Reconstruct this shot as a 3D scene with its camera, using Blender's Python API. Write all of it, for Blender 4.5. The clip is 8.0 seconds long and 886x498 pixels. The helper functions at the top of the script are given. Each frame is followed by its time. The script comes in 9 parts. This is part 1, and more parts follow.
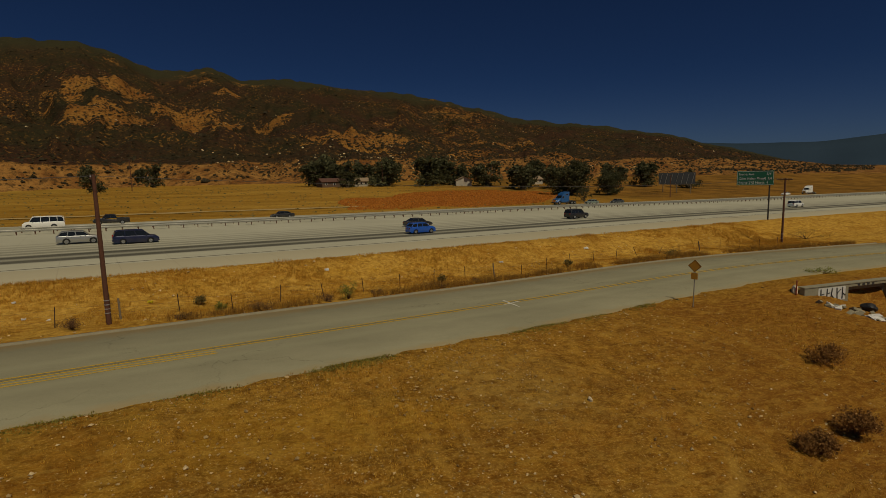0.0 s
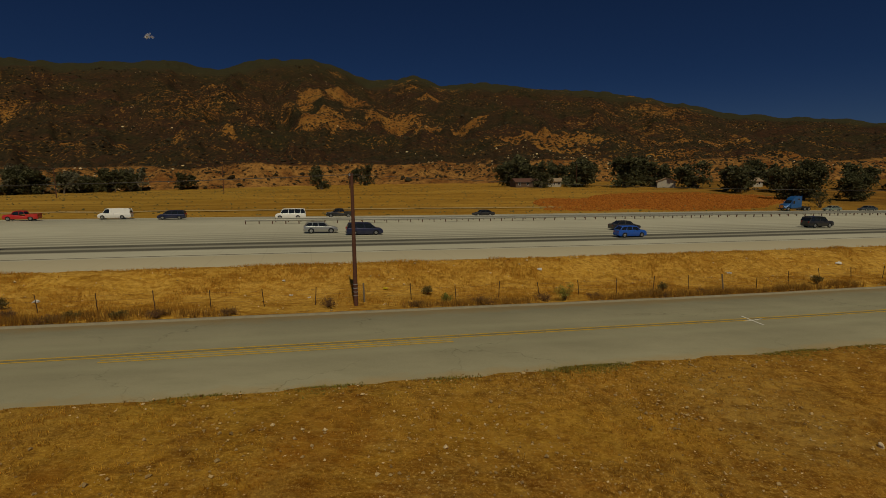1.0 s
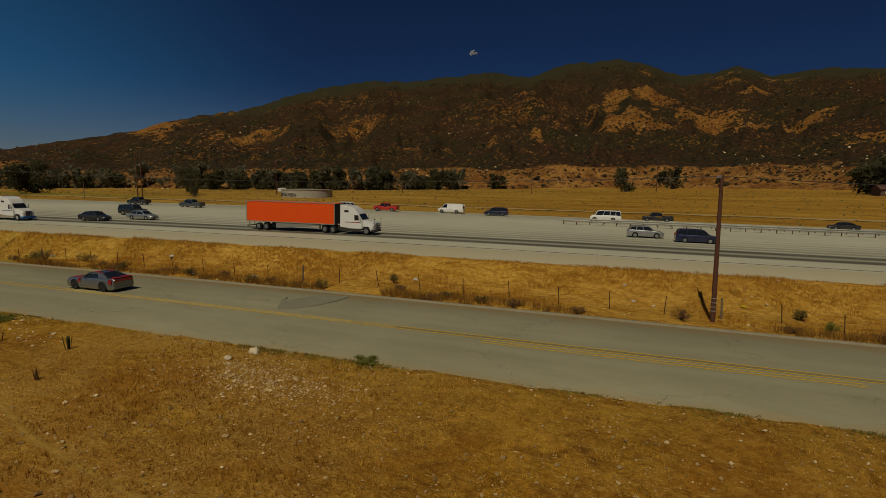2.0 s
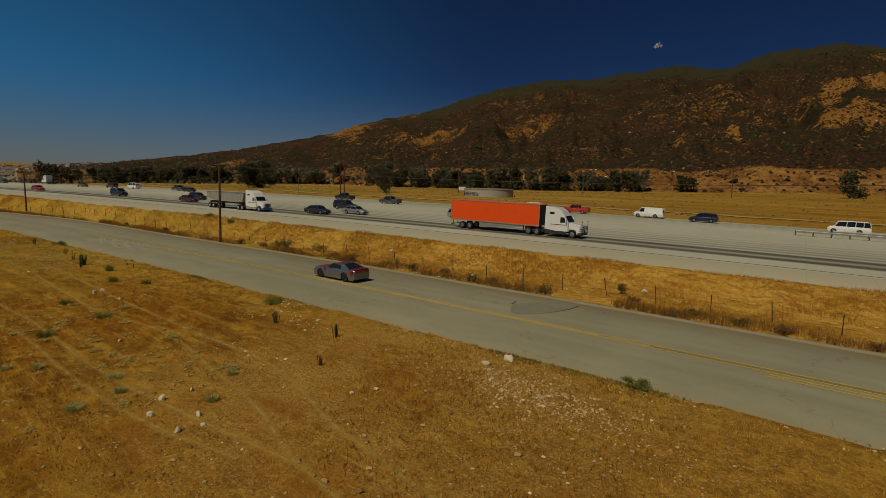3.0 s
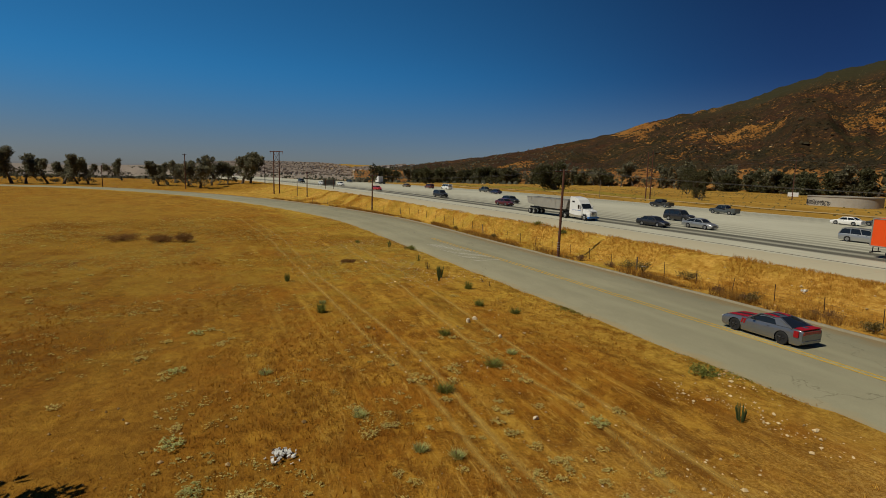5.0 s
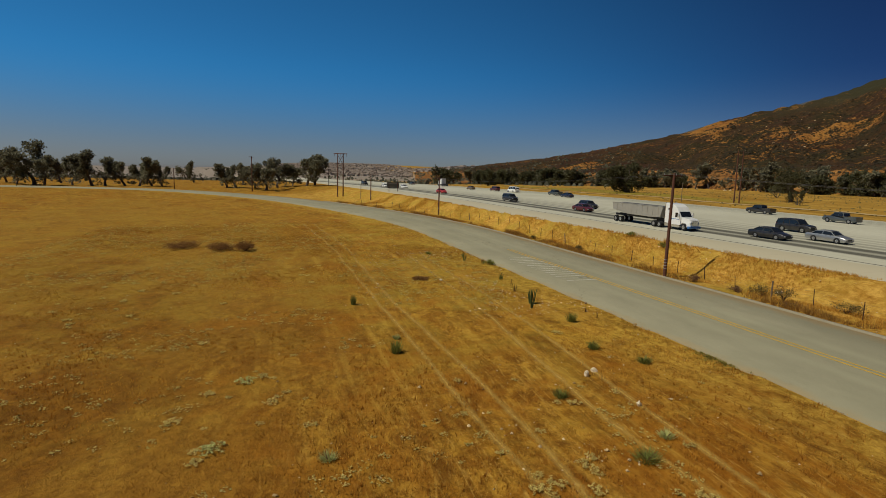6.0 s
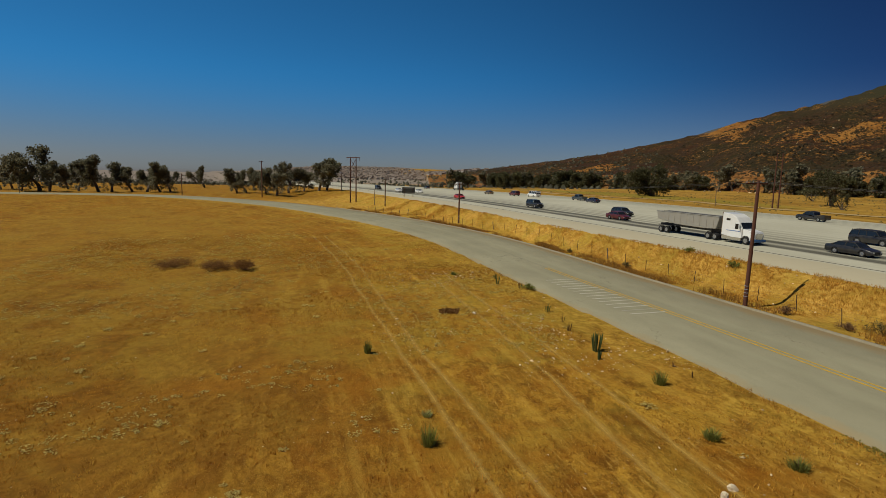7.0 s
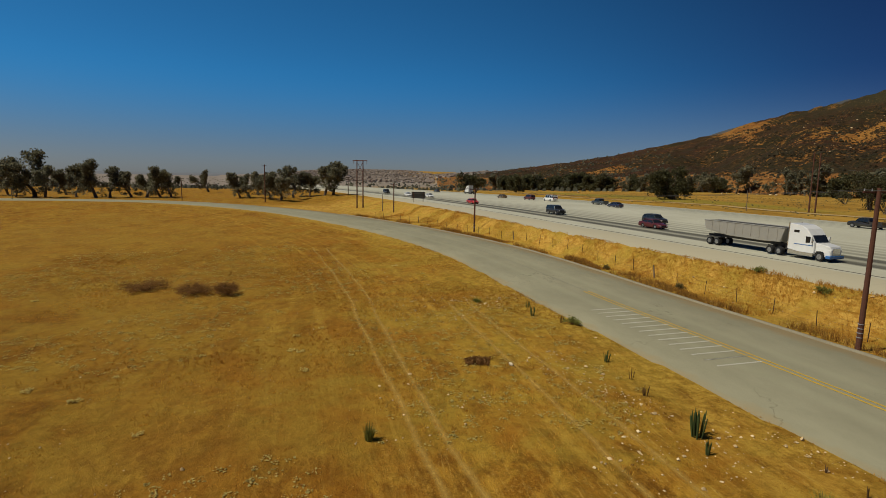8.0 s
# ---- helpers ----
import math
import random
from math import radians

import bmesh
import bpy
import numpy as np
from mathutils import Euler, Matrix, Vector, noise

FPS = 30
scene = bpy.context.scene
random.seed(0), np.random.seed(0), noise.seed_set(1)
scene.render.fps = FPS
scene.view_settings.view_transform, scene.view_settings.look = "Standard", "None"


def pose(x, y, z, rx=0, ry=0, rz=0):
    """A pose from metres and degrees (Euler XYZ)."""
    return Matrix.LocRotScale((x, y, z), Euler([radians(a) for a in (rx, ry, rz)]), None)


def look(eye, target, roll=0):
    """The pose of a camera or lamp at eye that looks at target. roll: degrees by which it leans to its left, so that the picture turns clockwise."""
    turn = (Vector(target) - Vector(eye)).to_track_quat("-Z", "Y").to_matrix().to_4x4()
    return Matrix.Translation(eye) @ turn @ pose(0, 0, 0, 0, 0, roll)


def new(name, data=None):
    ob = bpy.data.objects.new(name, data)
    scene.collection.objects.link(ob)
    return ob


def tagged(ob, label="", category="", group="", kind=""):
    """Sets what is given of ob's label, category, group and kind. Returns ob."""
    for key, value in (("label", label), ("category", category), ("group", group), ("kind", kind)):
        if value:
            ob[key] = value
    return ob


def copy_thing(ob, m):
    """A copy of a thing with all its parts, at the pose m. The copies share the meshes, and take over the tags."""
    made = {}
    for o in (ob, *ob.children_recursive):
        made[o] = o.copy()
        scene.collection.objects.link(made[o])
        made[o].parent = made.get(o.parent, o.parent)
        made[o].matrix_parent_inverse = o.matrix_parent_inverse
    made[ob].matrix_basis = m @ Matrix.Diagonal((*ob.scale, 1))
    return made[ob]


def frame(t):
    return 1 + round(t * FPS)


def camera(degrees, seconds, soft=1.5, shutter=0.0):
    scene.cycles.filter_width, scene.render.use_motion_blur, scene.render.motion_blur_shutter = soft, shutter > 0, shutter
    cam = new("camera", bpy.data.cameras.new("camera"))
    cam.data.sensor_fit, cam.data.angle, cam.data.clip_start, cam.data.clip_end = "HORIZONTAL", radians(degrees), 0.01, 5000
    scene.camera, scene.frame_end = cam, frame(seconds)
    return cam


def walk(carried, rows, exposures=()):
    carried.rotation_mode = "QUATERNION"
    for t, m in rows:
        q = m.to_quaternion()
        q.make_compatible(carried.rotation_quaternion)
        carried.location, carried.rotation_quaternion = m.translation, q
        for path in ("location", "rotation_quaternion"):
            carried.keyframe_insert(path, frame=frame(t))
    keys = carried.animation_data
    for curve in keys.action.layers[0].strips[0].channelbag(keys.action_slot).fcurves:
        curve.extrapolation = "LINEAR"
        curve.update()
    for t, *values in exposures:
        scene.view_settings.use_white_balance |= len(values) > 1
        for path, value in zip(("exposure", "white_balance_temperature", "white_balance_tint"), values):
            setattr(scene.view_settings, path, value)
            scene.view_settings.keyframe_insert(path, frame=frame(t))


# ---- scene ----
from math import sin, cos, tan, pi, hypot, atan2

# camera and its path: t, x, y, z, yaw, pitch, roll
cam = camera(78.7, 8.0, soft=0.5)
PATH_ROWS = [
    (0, -0.055, 0.096, 10.440, -23.68, -7.59, 1.33),
    (0.5, -1.216, 0.544, 10.459, -17.81, -7.45, 1.25),
    (1, -2.724, 0.894, 10.463, -4.11, -7.18, 0.85),
    (1.5, -4.756, 1.067, 10.475, 12.85, -7.00, 0.23),
    (1.7, -5.686, 1.088, 10.453, 18.94, -6.92, 0.05),
    (2.8, -11.037, 0.088, 10.377, 40.43, -6.93, -1.14),
    (3, -12.194, -0.136, 10.431, 43.91, -7.05, -1.21),
    (3.5, -15.212, -0.746, 10.588, 51.46, -7.24, -1.33),
    (4, -18.446, -1.181, 10.713, 61.11, -7.46, -1.54),
    (4.5, -21.918, -1.464, 10.892, 68.12, -7.64, -1.63),
    (5, -25.700, -1.618, 11.065, 72.50, -7.74, -1.66),
    (5.2, -27.257, -1.639, 11.126, 74.12, -7.82, -1.68),
    (6.3, -36.415, -1.821, 11.454, 79.54, -7.69, -1.54),
    (6.5, -38.253, -1.761, 11.562, 79.80, -7.64, -1.48),
    (7, -42.909, -1.532, 11.789, 80.09, -7.52, -1.34),
    (7.5, -47.624, -1.231, 11.960, 80.05, -7.38, -1.20),
    (8, -52.414, -0.911, 12.138, 80.97, -7.28, -1.09),
]
EXPOSURES = [(0.0, -0.99, 7350, 8), (1.5, -1.02, 7250, 7), (3.0, -0.90, 6950, 8), (4.5, -0.4, 6450, 9), (6.5, -0.2, 6250, 9.5), (8.0, -0.2, 6250, 9.5)]
walk(cam, [(t, pose(x, y, z, 90 + pitch, roll, yaw)) for t, x, y, z, yaw, pitch, roll in PATH_ROWS], EXPOSURES)

# sky and sun: high, from the south and a little east
SUN_EL, SUN_AZ = radians(55), radians(172)  # azimuth clockwise from +y
SKY_EAST, SKY_WEST, SKY_SMOG = (0.25, 0.425, 0.675), (0.56, 1.88, 2.16), (1.27, 1.06, 0.90)
world = bpy.data.worlds.new("sky")
scene.world = world
world.use_nodes = True
wt = world.node_tree
sky = wt.nodes.new("ShaderNodeTexSky")
sky.sky_type = 'NISHITA'
sky.sun_disc = False
sky.sun_elevation = SUN_EL
sky.sun_rotation = SUN_AZ
sky.altitude = 500
sky.air_density = 0.55
sky.dust_density = 0.8
sky.ozone_density = 6.0
wt.nodes["Background"].inputs[1].default_value = 0.05
# clear deep blue to the north and east, brighter towards the west with smog over the valley
tc = wt.nodes.new("ShaderNodeTexCoord")
west = wt.nodes.new("ShaderNodeVectorMath")
west.operation = 'DOT_PRODUCT'
west.inputs[1].default_value = (-0.94, -0.34, 0.0)
wt.links.new(tc.outputs["Generated"], west.inputs[0])


def sky_range(value, a, b, x, y):
    n = wt.nodes.new("ShaderNodeMapRange")
    n.interpolation_type = 'SMOOTHSTEP'
    for k, v in zip((1, 2, 3, 4), (a, b, x, y)):
        n.inputs[k].default_value = v
    wt.links.new(value, n.inputs[0])
    return n.outputs[0]


def sky_mix(fac, a, b, mode="MIX"):
    n = wt.nodes.new("ShaderNodeMix")
    n.data_type, n.blend_type = "RGBA", mode
    for s, v in ((n.inputs[0], fac), (n.inputs[6], a), (n.inputs[7], b)):
        if hasattr(v, "is_output"):
            wt.links.new(v, s)
        else:
            s.default_value = (*v, 1) if hasattr(v, "__len__") else v
    return n.outputs[2]


sep = wt.nodes.new("ShaderNodeSeparateXYZ")
wt.links.new(tc.outputs["Generated"], sep.inputs[0])
side = sky_range(west.outputs["Value"], 0.28, 1.07, 0.0, 1.0)
tint = sky_mix(side, SKY_EAST, SKY_WEST)
low = wt.nodes.new("ShaderNodeMath")
low.operation = 'MULTIPLY'
wt.links.new(sky_range(sep.outputs[2], 0.015, 0.185, 1.0, 0.0), low.inputs[0])
wt.links.new(sky_range(west.outputs["Value"], -0.2, 0.7, 0.22, 1.0), low.inputs[1])
tint = sky_mix(low.outputs[0], tint, SKY_SMOG)
wt.links.new(sky_mix(1.0, sky.outputs[0], tint, "MULTIPLY"), wt.nodes["Background"].inputs[0])
sun_data = bpy.data.lights.new("sun", 'SUN')
sun_data.energy = 4.5
sun_data.angle = radians(0.53)
sun_data.color = (1.0, 0.92, 0.74)
sun = new("sun", sun_data)
sun_dir = Vector((sin(SUN_AZ) * cos(SUN_EL), cos(SUN_AZ) * cos(SUN_EL), sin(SUN_EL)))
sun.matrix_world = look(sun_dir * 300, (0, 0, 0))

# ---------------------------------------------------------------- materials
M = {}


class Nodes:
    """Small helper to wire a node material."""

    def __init__(self, name):
        self.mat = bpy.data.materials.new(name)
        self.mat.use_nodes = True
        self.t = self.mat.node_tree
        self.bsdf = self.t.nodes["Principled BSDF"]
        self.geo = None

    def add(self, kind):
        return self.t.nodes.new(kind)

    def lane(self):
        """Metres along and across a road."""
        n = self.add("ShaderNodeUVMap")
        n.uv_map = "lane"
        return n.outputs[0]

    def link(self, a, b):
        self.t.links.new(a, b)

    def pos(self):
        if not self.geo:
            self.geo = self.add("ShaderNodeNewGeometry")
        return self.geo.outputs["Position"]

    def local(self):
        return self.add("ShaderNodeTexCoord").outputs["Object"]

    def scaled(self, vec, s):
        n = self.add("ShaderNodeVectorMath")
        n.operation = "MULTIPLY"
        self.link(vec, n.inputs[0])
        n.inputs[1].default_value = s
        return n.outputs[0]

    def noise(self, scale, detail=4, rough=0.55, vec=None, distort=0.0):
        n = self.add("ShaderNodeTexNoise")
        n.inputs["Scale"].default_value = scale
        n.inputs["Detail"].default_value = detail
        n.inputs["Roughness"].default_value = rough
        n.inputs["Distortion"].default_value = distort
        self.link(vec if vec is not None else self.pos(), n.inputs["Vector"])
        return n.outputs["Fac"]

    def voronoi(self, scale, feature="F1", vec=None, out="Distance"):
        n = self.add("ShaderNodeTexVoronoi")
        n.feature = feature
        n.inputs["Scale"].default_value = scale
        self.link(vec if vec is not None else self.pos(), n.inputs["Vector"])
        return n.outputs[out]

    def ramp(self, fac, *stops):
        n = self.add("ShaderNodeValToRGB")
        e = n.color_ramp.elements
        while len(e) < len(stops):
            e.new(0.5)
        for el, (p, c) in zip(e, stops):
            el.position = p
            el.color = (c, c, c, 1) if not hasattr(c, "__len__") else (*c, 1)
        self.link(fac, n.inputs[0])
        return n.outputs[0]

    def mix(self, fac, a, b, mode="MIX"):
        n = self.add("ShaderNodeMix")
        n.data_type, n.blend_type = "RGBA", mode
        for s, v in ((n.inputs[0], fac), (n.inputs[6], a), (n.inputs[7], b)):
            if hasattr(v, "is_output"):
                self.link(v, s)
            elif hasattr(v, "__len__"):
                s.default_value = (*v, 1)
            else:
                s.default_value = v
        return n.outputs[2]

    def maths(self, op, a, b=0.0, clamp=False):
        n = self.add("ShaderNodeMath")
        n.operation, n.use_clamp = op, clamp
        for s, v in ((n.inputs[0], a), (n.inputs[1], b)):
            if hasattr(v, "is_output"):
                self.link(v, s)
            else:
                s.default_value = v
        return n.outputs[0]

    def axis(self, vec, which):
        n = self.add("ShaderNodeSeparateXYZ")
        self.link(vec, n.inputs[0])
        return n.outputs[which]

    def bump(self, h, strength, dist):
        n = self.add("ShaderNodeBump")
        n.inputs["Strength"].default_value = strength
        n.inputs["Distance"].default_value = dist
        self.link(h, n.inputs["Height"])
        self.link(n.outputs[0], self.bsdf.inputs["Normal"])

    def done(self, colour=None, rough=0.8, metal=0.0, spec=0.3, **more):
        for k, v in (("Base Color", colour), ("Roughness", rough), ("Metallic", metal), ("Specular IOR Level", spec)):
            if v is None:
                continue
            s = self.bsdf.inputs[k]
            if hasattr(v, "is_output"):
                self.link(v, s)
            else:
                s.default_value = (*v, 1) if hasattr(v, "__len__") else v
        for k, v in more.items():
            self.bsdf.inputs[k].default_value = v
        return self.mat


def mat_field():
    n = Nodes("dry_ground")
    p = n.pos()
    big = n.noise(0.045, 5, 0.6, distort=0.8)
    mid = n.noise(0.24, 6, 0.65, distort=0.5)
    small = n.noise(2.2, 6, 0.75)
    grain = n.noise(9.0, 4, 0.8)
    # streaks of mown, driven grass that run with the road
    streak = n.noise(0.7, 5, 0.7, n.scaled(p, (0.22, 1.0, 1.0)), 1.6)
    gold = n.mix(n.ramp(mid, (0.42, 0), (0.58, 1)), FIELD_C, FIELD_B)
    gold = n.mix(n.ramp(big, (0.44, 0), (0.54, 0.85)), gold, n.mix(small, FIELD_E, FIELD_A))
    x, y, z = n.axis(p, 0), n.axis(p, 1), n.axis(p, 2)
    # the southern part is trampled browner
    south = n.ramp(n.maths("ADD", n.maths("MULTIPLY", y, 0.02), n.maths("MULTIPLY", big, 0.5)), (0.12, 0.9), (0.36, 0))
    gold = n.mix(south, gold, n.mix(n.ramp(mid, (0.35, 0), (0.62, 1)), (0.132, 0.047, 0.006), (0.262, 0.112, 0.013)))
    gold = n.mix(n.ramp(streak, (0.50, 0), (0.72, 0.60)), gold, FIELD_D)
    gold = n.mix(n.ramp(small, (0.36, 0.75), (0.52, 0)), gold, FIELD_E)
    gold = n.mix(n.ramp(grain, (0.38, 0.7), (0.52, 0)), gold, (0.11, 0.052, 0.009))
    gold = n.mix(n.ramp(grain, (0.56, 0), (0.70, 0.65)), gold, (0.58, 0.40, 0.13))
    # clumps and gaps a pace or two across
    clump = n.noise(0.95, 4, 0.62, n.scaled(p, (0.62, 1.0, 1.0)), 1.0)
    gold = n.mix(n.ramp(clump, (0.36, 0.85), (0.49, 0)), gold, (0.125, 0.047, 0.006))
    gold = n.mix(n.ramp(clump, (0.52, 0), (0.66, 0.55)), gold, (0.54, 0.31, 0.046))
    # thin red-brown patches between gold ones, and lodged straw lying in swathes
    lush = n.maths("SUBTRACT", 1.0, n.maths("MULTIPLY", south, 0.85))
    rust = n.ramp(n.noise(0.13, 6, 0.7, distort=1.2), (0.47, 0), (0.60, 0.75))
    gold = n.mix(rust, gold, n.mix(small, (0.17, 0.060, 0.007), (0.38, 0.155, 0.016)))
    tuft = n.ramp(n.noise(0.30, 5, 0.7, distort=1.5), (0.54, 0), (0.72, 0.35))
    tuft = n.maths("MULTIPLY", tuft, lush)
    gold = n.mix(tuft, gold, n.mix(small, (0.36, 0.19, 0.022), (0.66, 0.40, 0.07)))
    swathe = n.noise(2.6, 4, 0.7, n.scaled(p, (0.16, 1.0, 1.0)), 2.2)
    gold = n.mix(n.maths("MULTIPLY", lush, n.ramp(swathe, (0.55, 0), (0.70, 0.5))), gold, (0.62, 0.41, 0.11))
    gold = n.mix(n.maths("MULTIPLY", south, n.ramp(n.noise(0.35, 5, 0.7, distort=1.0), (0.36, 0.65), (0.62, 0.1))), gold, n.mix(small, (0.125, 0.046, 0.006), (0.27, 0.115, 0.014)))
    # rows left by mowing and driving, running with the road
    lane = n.add("ShaderNodeAttribute")
    lane.attribute_name = "lane_side"
    row_at = n.add("ShaderNodeCombineXYZ")
    n.link(lane.outputs["Fac"], row_at.inputs[0])
    n.link(n.maths("MULTIPLY", x, 0.035), row_at.inputs[1])
    rows = n.noise(1.15, 5, 0.66, row_at.outputs[0], 0.35)
    zone = n.maths("MULTIPLY", n.ramp(n.maths("MULTIPLY", lane.outputs["Fac"], -0.02), (0.10, 0), (0.16, 1), (0.46, 1), (0.66, 0)), n.ramp(n.maths("MULTIPLY", x, -0.01), (0.18, 0), (0.34, 1)))
    broken = n.maths("MULTIPLY", zone, n.ramp(mid, (0.34, 0.35), (0.56, 1)))
    gold = n.mix(n.maths("MULTIPLY", broken, n.ramp(rows, (0.53, 0), (0.65, 0.48))), gold, n.mix(small, (0.36, 0.20, 0.030), (0.66, 0.43, 0.095)))
    gold = n.mix(n.maths("MULTIPLY", broken, n.ramp(rows, (0.35, 0.6), (0.46, 0))), gold, n.mix(small, (0.105, 0.042, 0.006), (0.23, 0.100, 0.013)))
    # duller, browner grass far from the road
    dull = n.maths("MULTIPLY", n.ramp(n.maths("MULTIPLY", lane.outputs["Fac"], -0.01), (0.22, 0), (0.34, 0.6)), n.ramp(n.noise(0.09, 5, 0.65, distort=0.8), (0.36, 0.35), (0.60, 1)))
    gold = n.mix(dull, gold, n.mix(n.ramp(small, (0.36, 0), (0.62, 1)), (0.150, 0.074, 0.012), (0.31, 0.175, 0.030)))
    # rusty hollow in the south of the field
    for cx, cy, ax, ay in ((-74.0, -17.0, 9.0, 7.5), (-58.0, -13.0, 7.0, 4.5), (-92.0, -24.0, 12.0, 5.0)):
        qx, qy = n.maths("MULTIPLY", n.maths("SUBTRACT", x, cx), 1 / ax), n.maths("MULTIPLY", n.maths("SUBTRACT", y, cy), 1 / ay)
        q2 = n.maths("ADD", n.maths("ADD", n.maths("MULTIPLY", qx, qx), n.maths("MULTIPLY", qy, qy)), n.maths("MULTIPLY", n.maths("SUBTRACT", mid, 0.5), 3.0))
        gold = n.mix(n.ramp(q2, (0.2, 0.75), (1.1, 0)), gold, n.mix(n.ramp(n.noise(1.3, 5, 0.75, distort=1.0), (0.38, 0), (0.64, 1)), (0.095, 0.036, 0.006), (0.255, 0.112, 0.015)))
    # sandy bank between the roads, bare in patches
    at = n.add("ShaderNodeAttribute")
    at.attribute_name = "verge"
    sand = n.mix(n.ramp(small, (0.36, 0), (0.62, 1)), (0.36, 0.195, 0.040), (0.63, 0.395, 0.105))
    sand = n.mix(n.ramp(clump, (0.36, 0.8), (0.50, 0)), sand, (0.33, 0.155, 0.022))
    gold = n.mix(n.maths("MULTIPLY", at.outputs["Fac"], n.ramp(n.noise(0.5, 5, 0.7, n.scaled(p, (0.45, 1.0, 1.0)), 1.0), (0.34, 0.25), (0.56, 0.9))), gold, sand)
    # olive tinge of sparse weeds where the road bends away
    tinge = n.maths("MULTIPLY", n.ramp(n.maths("ADD", n.maths("MULTIPLY", x, -0.01), n.maths("MULTIPLY", mid, 0.4)), (0.72, 0), (1.05, 0.7)), n.ramp(mid, (0.40, 0.25), (0.60, 1)))
    tinge = n.maths("MULTIPLY", tinge, n.maths("ADD", 0.45, n.maths("MULTIPLY", lush, 0.55)))
    gold = n.mix(tinge, gold, n.mix(small, (0.185, 0.126, 0.018), (0.42, 0.312, 0.056)))
    # olive-gold growth along the road's edge
    rim = n.add("ShaderNodeAttribute")
    rim.attribute_name = "rim"
    growth = n.mix(n.ramp(small, (0.38, 0), (0.62, 1)), (0.215, 0.128, 0.020), (0.52, 0.345, 0.068))
    gold = n.mix(n.maths("MULTIPLY", rim.outputs["Fac"], n.ramp(clump, (0.36, 0.2), (0.56, 0.65))), gold, growth)
    # gravelly ground about the stone heap
    hx = n.maths("MULTIPLY", n.maths("ADD", x, 28.0), 1 / 15.0)
    grav = n.maths("MULTIPLY", n.ramp(n.maths("MULTIPLY", hx, hx), (0.1, 0.75), (1.0, 0)), n.ramp(mid, (0.36, 0.25), (0.6, 1)))
    grav = n.maths("MULTIPLY", grav, n.ramp(n.maths("MULTIPLY", y, 0.01), (0.26, 1), (0.32, 0)))
    grav = n.maths("MULTIPLY", grav, n.ramp(n.maths("MULTIPLY", y, 0.01), (0.02, 0), (0.09, 1)))
    gold = n.mix(grav, gold, n.mix(n.ramp(grain, (0.42, 0), (0.62, 1)), (0.29, 0.150, 0.032), (0.58, 0.385, 0.13)))
    # bare stony earth in the east
    bare = n.ramp(n.maths("ADD", n.maths("MULTIPLY", x, 0.012), n.maths("MULTIPLY", mid, 0.9)), (0.16, 0), (0.46, 0.65))
    stony = n.mix(n.ramp(n.noise(0.5, 5, 0.7, distort=1.0), (0.40, 0), (0.60, 1)), (0.118, 0.047, 0.008), (0.295, 0.136, 0.025))
    stony = n.mix(n.ramp(grain, (0.52, 0), (0.64, 0.85)), stony, (0.58, 0.385, 0.140))
    stony = n.mix(n.ramp(small, (0.38, 0.7), (0.5, 0)), stony, (0.085, 0.036, 0.007))
    gold = n.mix(n.maths("MULTIPLY", bare, n.ramp(n.maths("MULTIPLY", y, 0.01), (0.30, 1), (0.36, 0))), gold, stony)
    # a worn gravelly hollow, and bright lodged straw beside it
    for cx, cy, ax, ay, c0, c1, most in ((14.0, 23.2, 5.0, 4.6, (0.155, 0.088, 0.022), (0.44, 0.29, 0.090), 0.65), (3.5, 21.3, 8.5, 2.6, (0.27, 0.125, 0.014), (0.54, 0.32, 0.050), 0.45)):
        qx, qy = n.maths("MULTIPLY", n.maths("SUBTRACT", x, cx), 1 / ax), n.maths("MULTIPLY", n.maths("SUBTRACT", y, cy), 1 / ay)
        q2 = n.maths("ADD", n.maths("ADD", n.maths("MULTIPLY", qx, qx), n.maths("MULTIPLY", qy, qy)), n.maths("MULTIPLY", n.maths("SUBTRACT", clump, 0.5), 3.0))
        gold = n.mix(n.ramp(q2, (0.1, most), (1.0, 0)), gold, n.mix(n.ramp(n.noise(1.6, 5, 0.8, distort=0.6), (0.40, 0), (0.60, 1)), c0, c1))
    # redder, barer earth towards the wash
    red = n.ramp(n.maths("ADD", n.maths("MULTIPLY", x, 0.014), n.maths("MULTIPLY", big, 0.8)), (0.52, 0), (0.80, 0.65))
    red = n.maths("MULTIPLY", red, n.ramp(n.maths("MULTIPLY", y, 0.01), (0.30, 1), (0.36, 0)))
    gold = n.mix(red, gold, n.mix(grain, (0.10, 0.034, 0.007), (0.30, 0.125, 0.025)))
    swirl = n.noise(0.9, 5, 0.7, n.scaled(p, (0.35, 1.0, 1.0)), 3.0)
    strokes = n.maths("MULTIPLY", n.ramp(swirl, (0.48, 0), (0.62, 0.6)), bare)
    for cx, cy, reach in ((14.0, 19.0, 11.0), (26.0, 23.5, 9.0), (-3.0, 15.0, 9.0)):
        away = n.add("ShaderNodeVectorMath")
        away.operation = "DISTANCE"
        n.link(n.scaled(p, (1.0, 1.0, 0.0)), away.inputs[0])
        away.inputs[1].default_value = (cx, cy, 0)
        turn = n.maths("SINE", n.maths("ADD", n.maths("MULTIPLY", away.outputs["Value"], 3.3), n.maths("MULTIPLY", mid, 9.0)))
        ring = n.maths("MULTIPLY", n.ramp(turn, (0.35, 0), (0.9, 0.55)), n.ramp(n.maths("MULTIPLY", away.outputs["Value"], 1 / reach), (0.2, 0.2), (0.6, 1), (1.0, 0)))
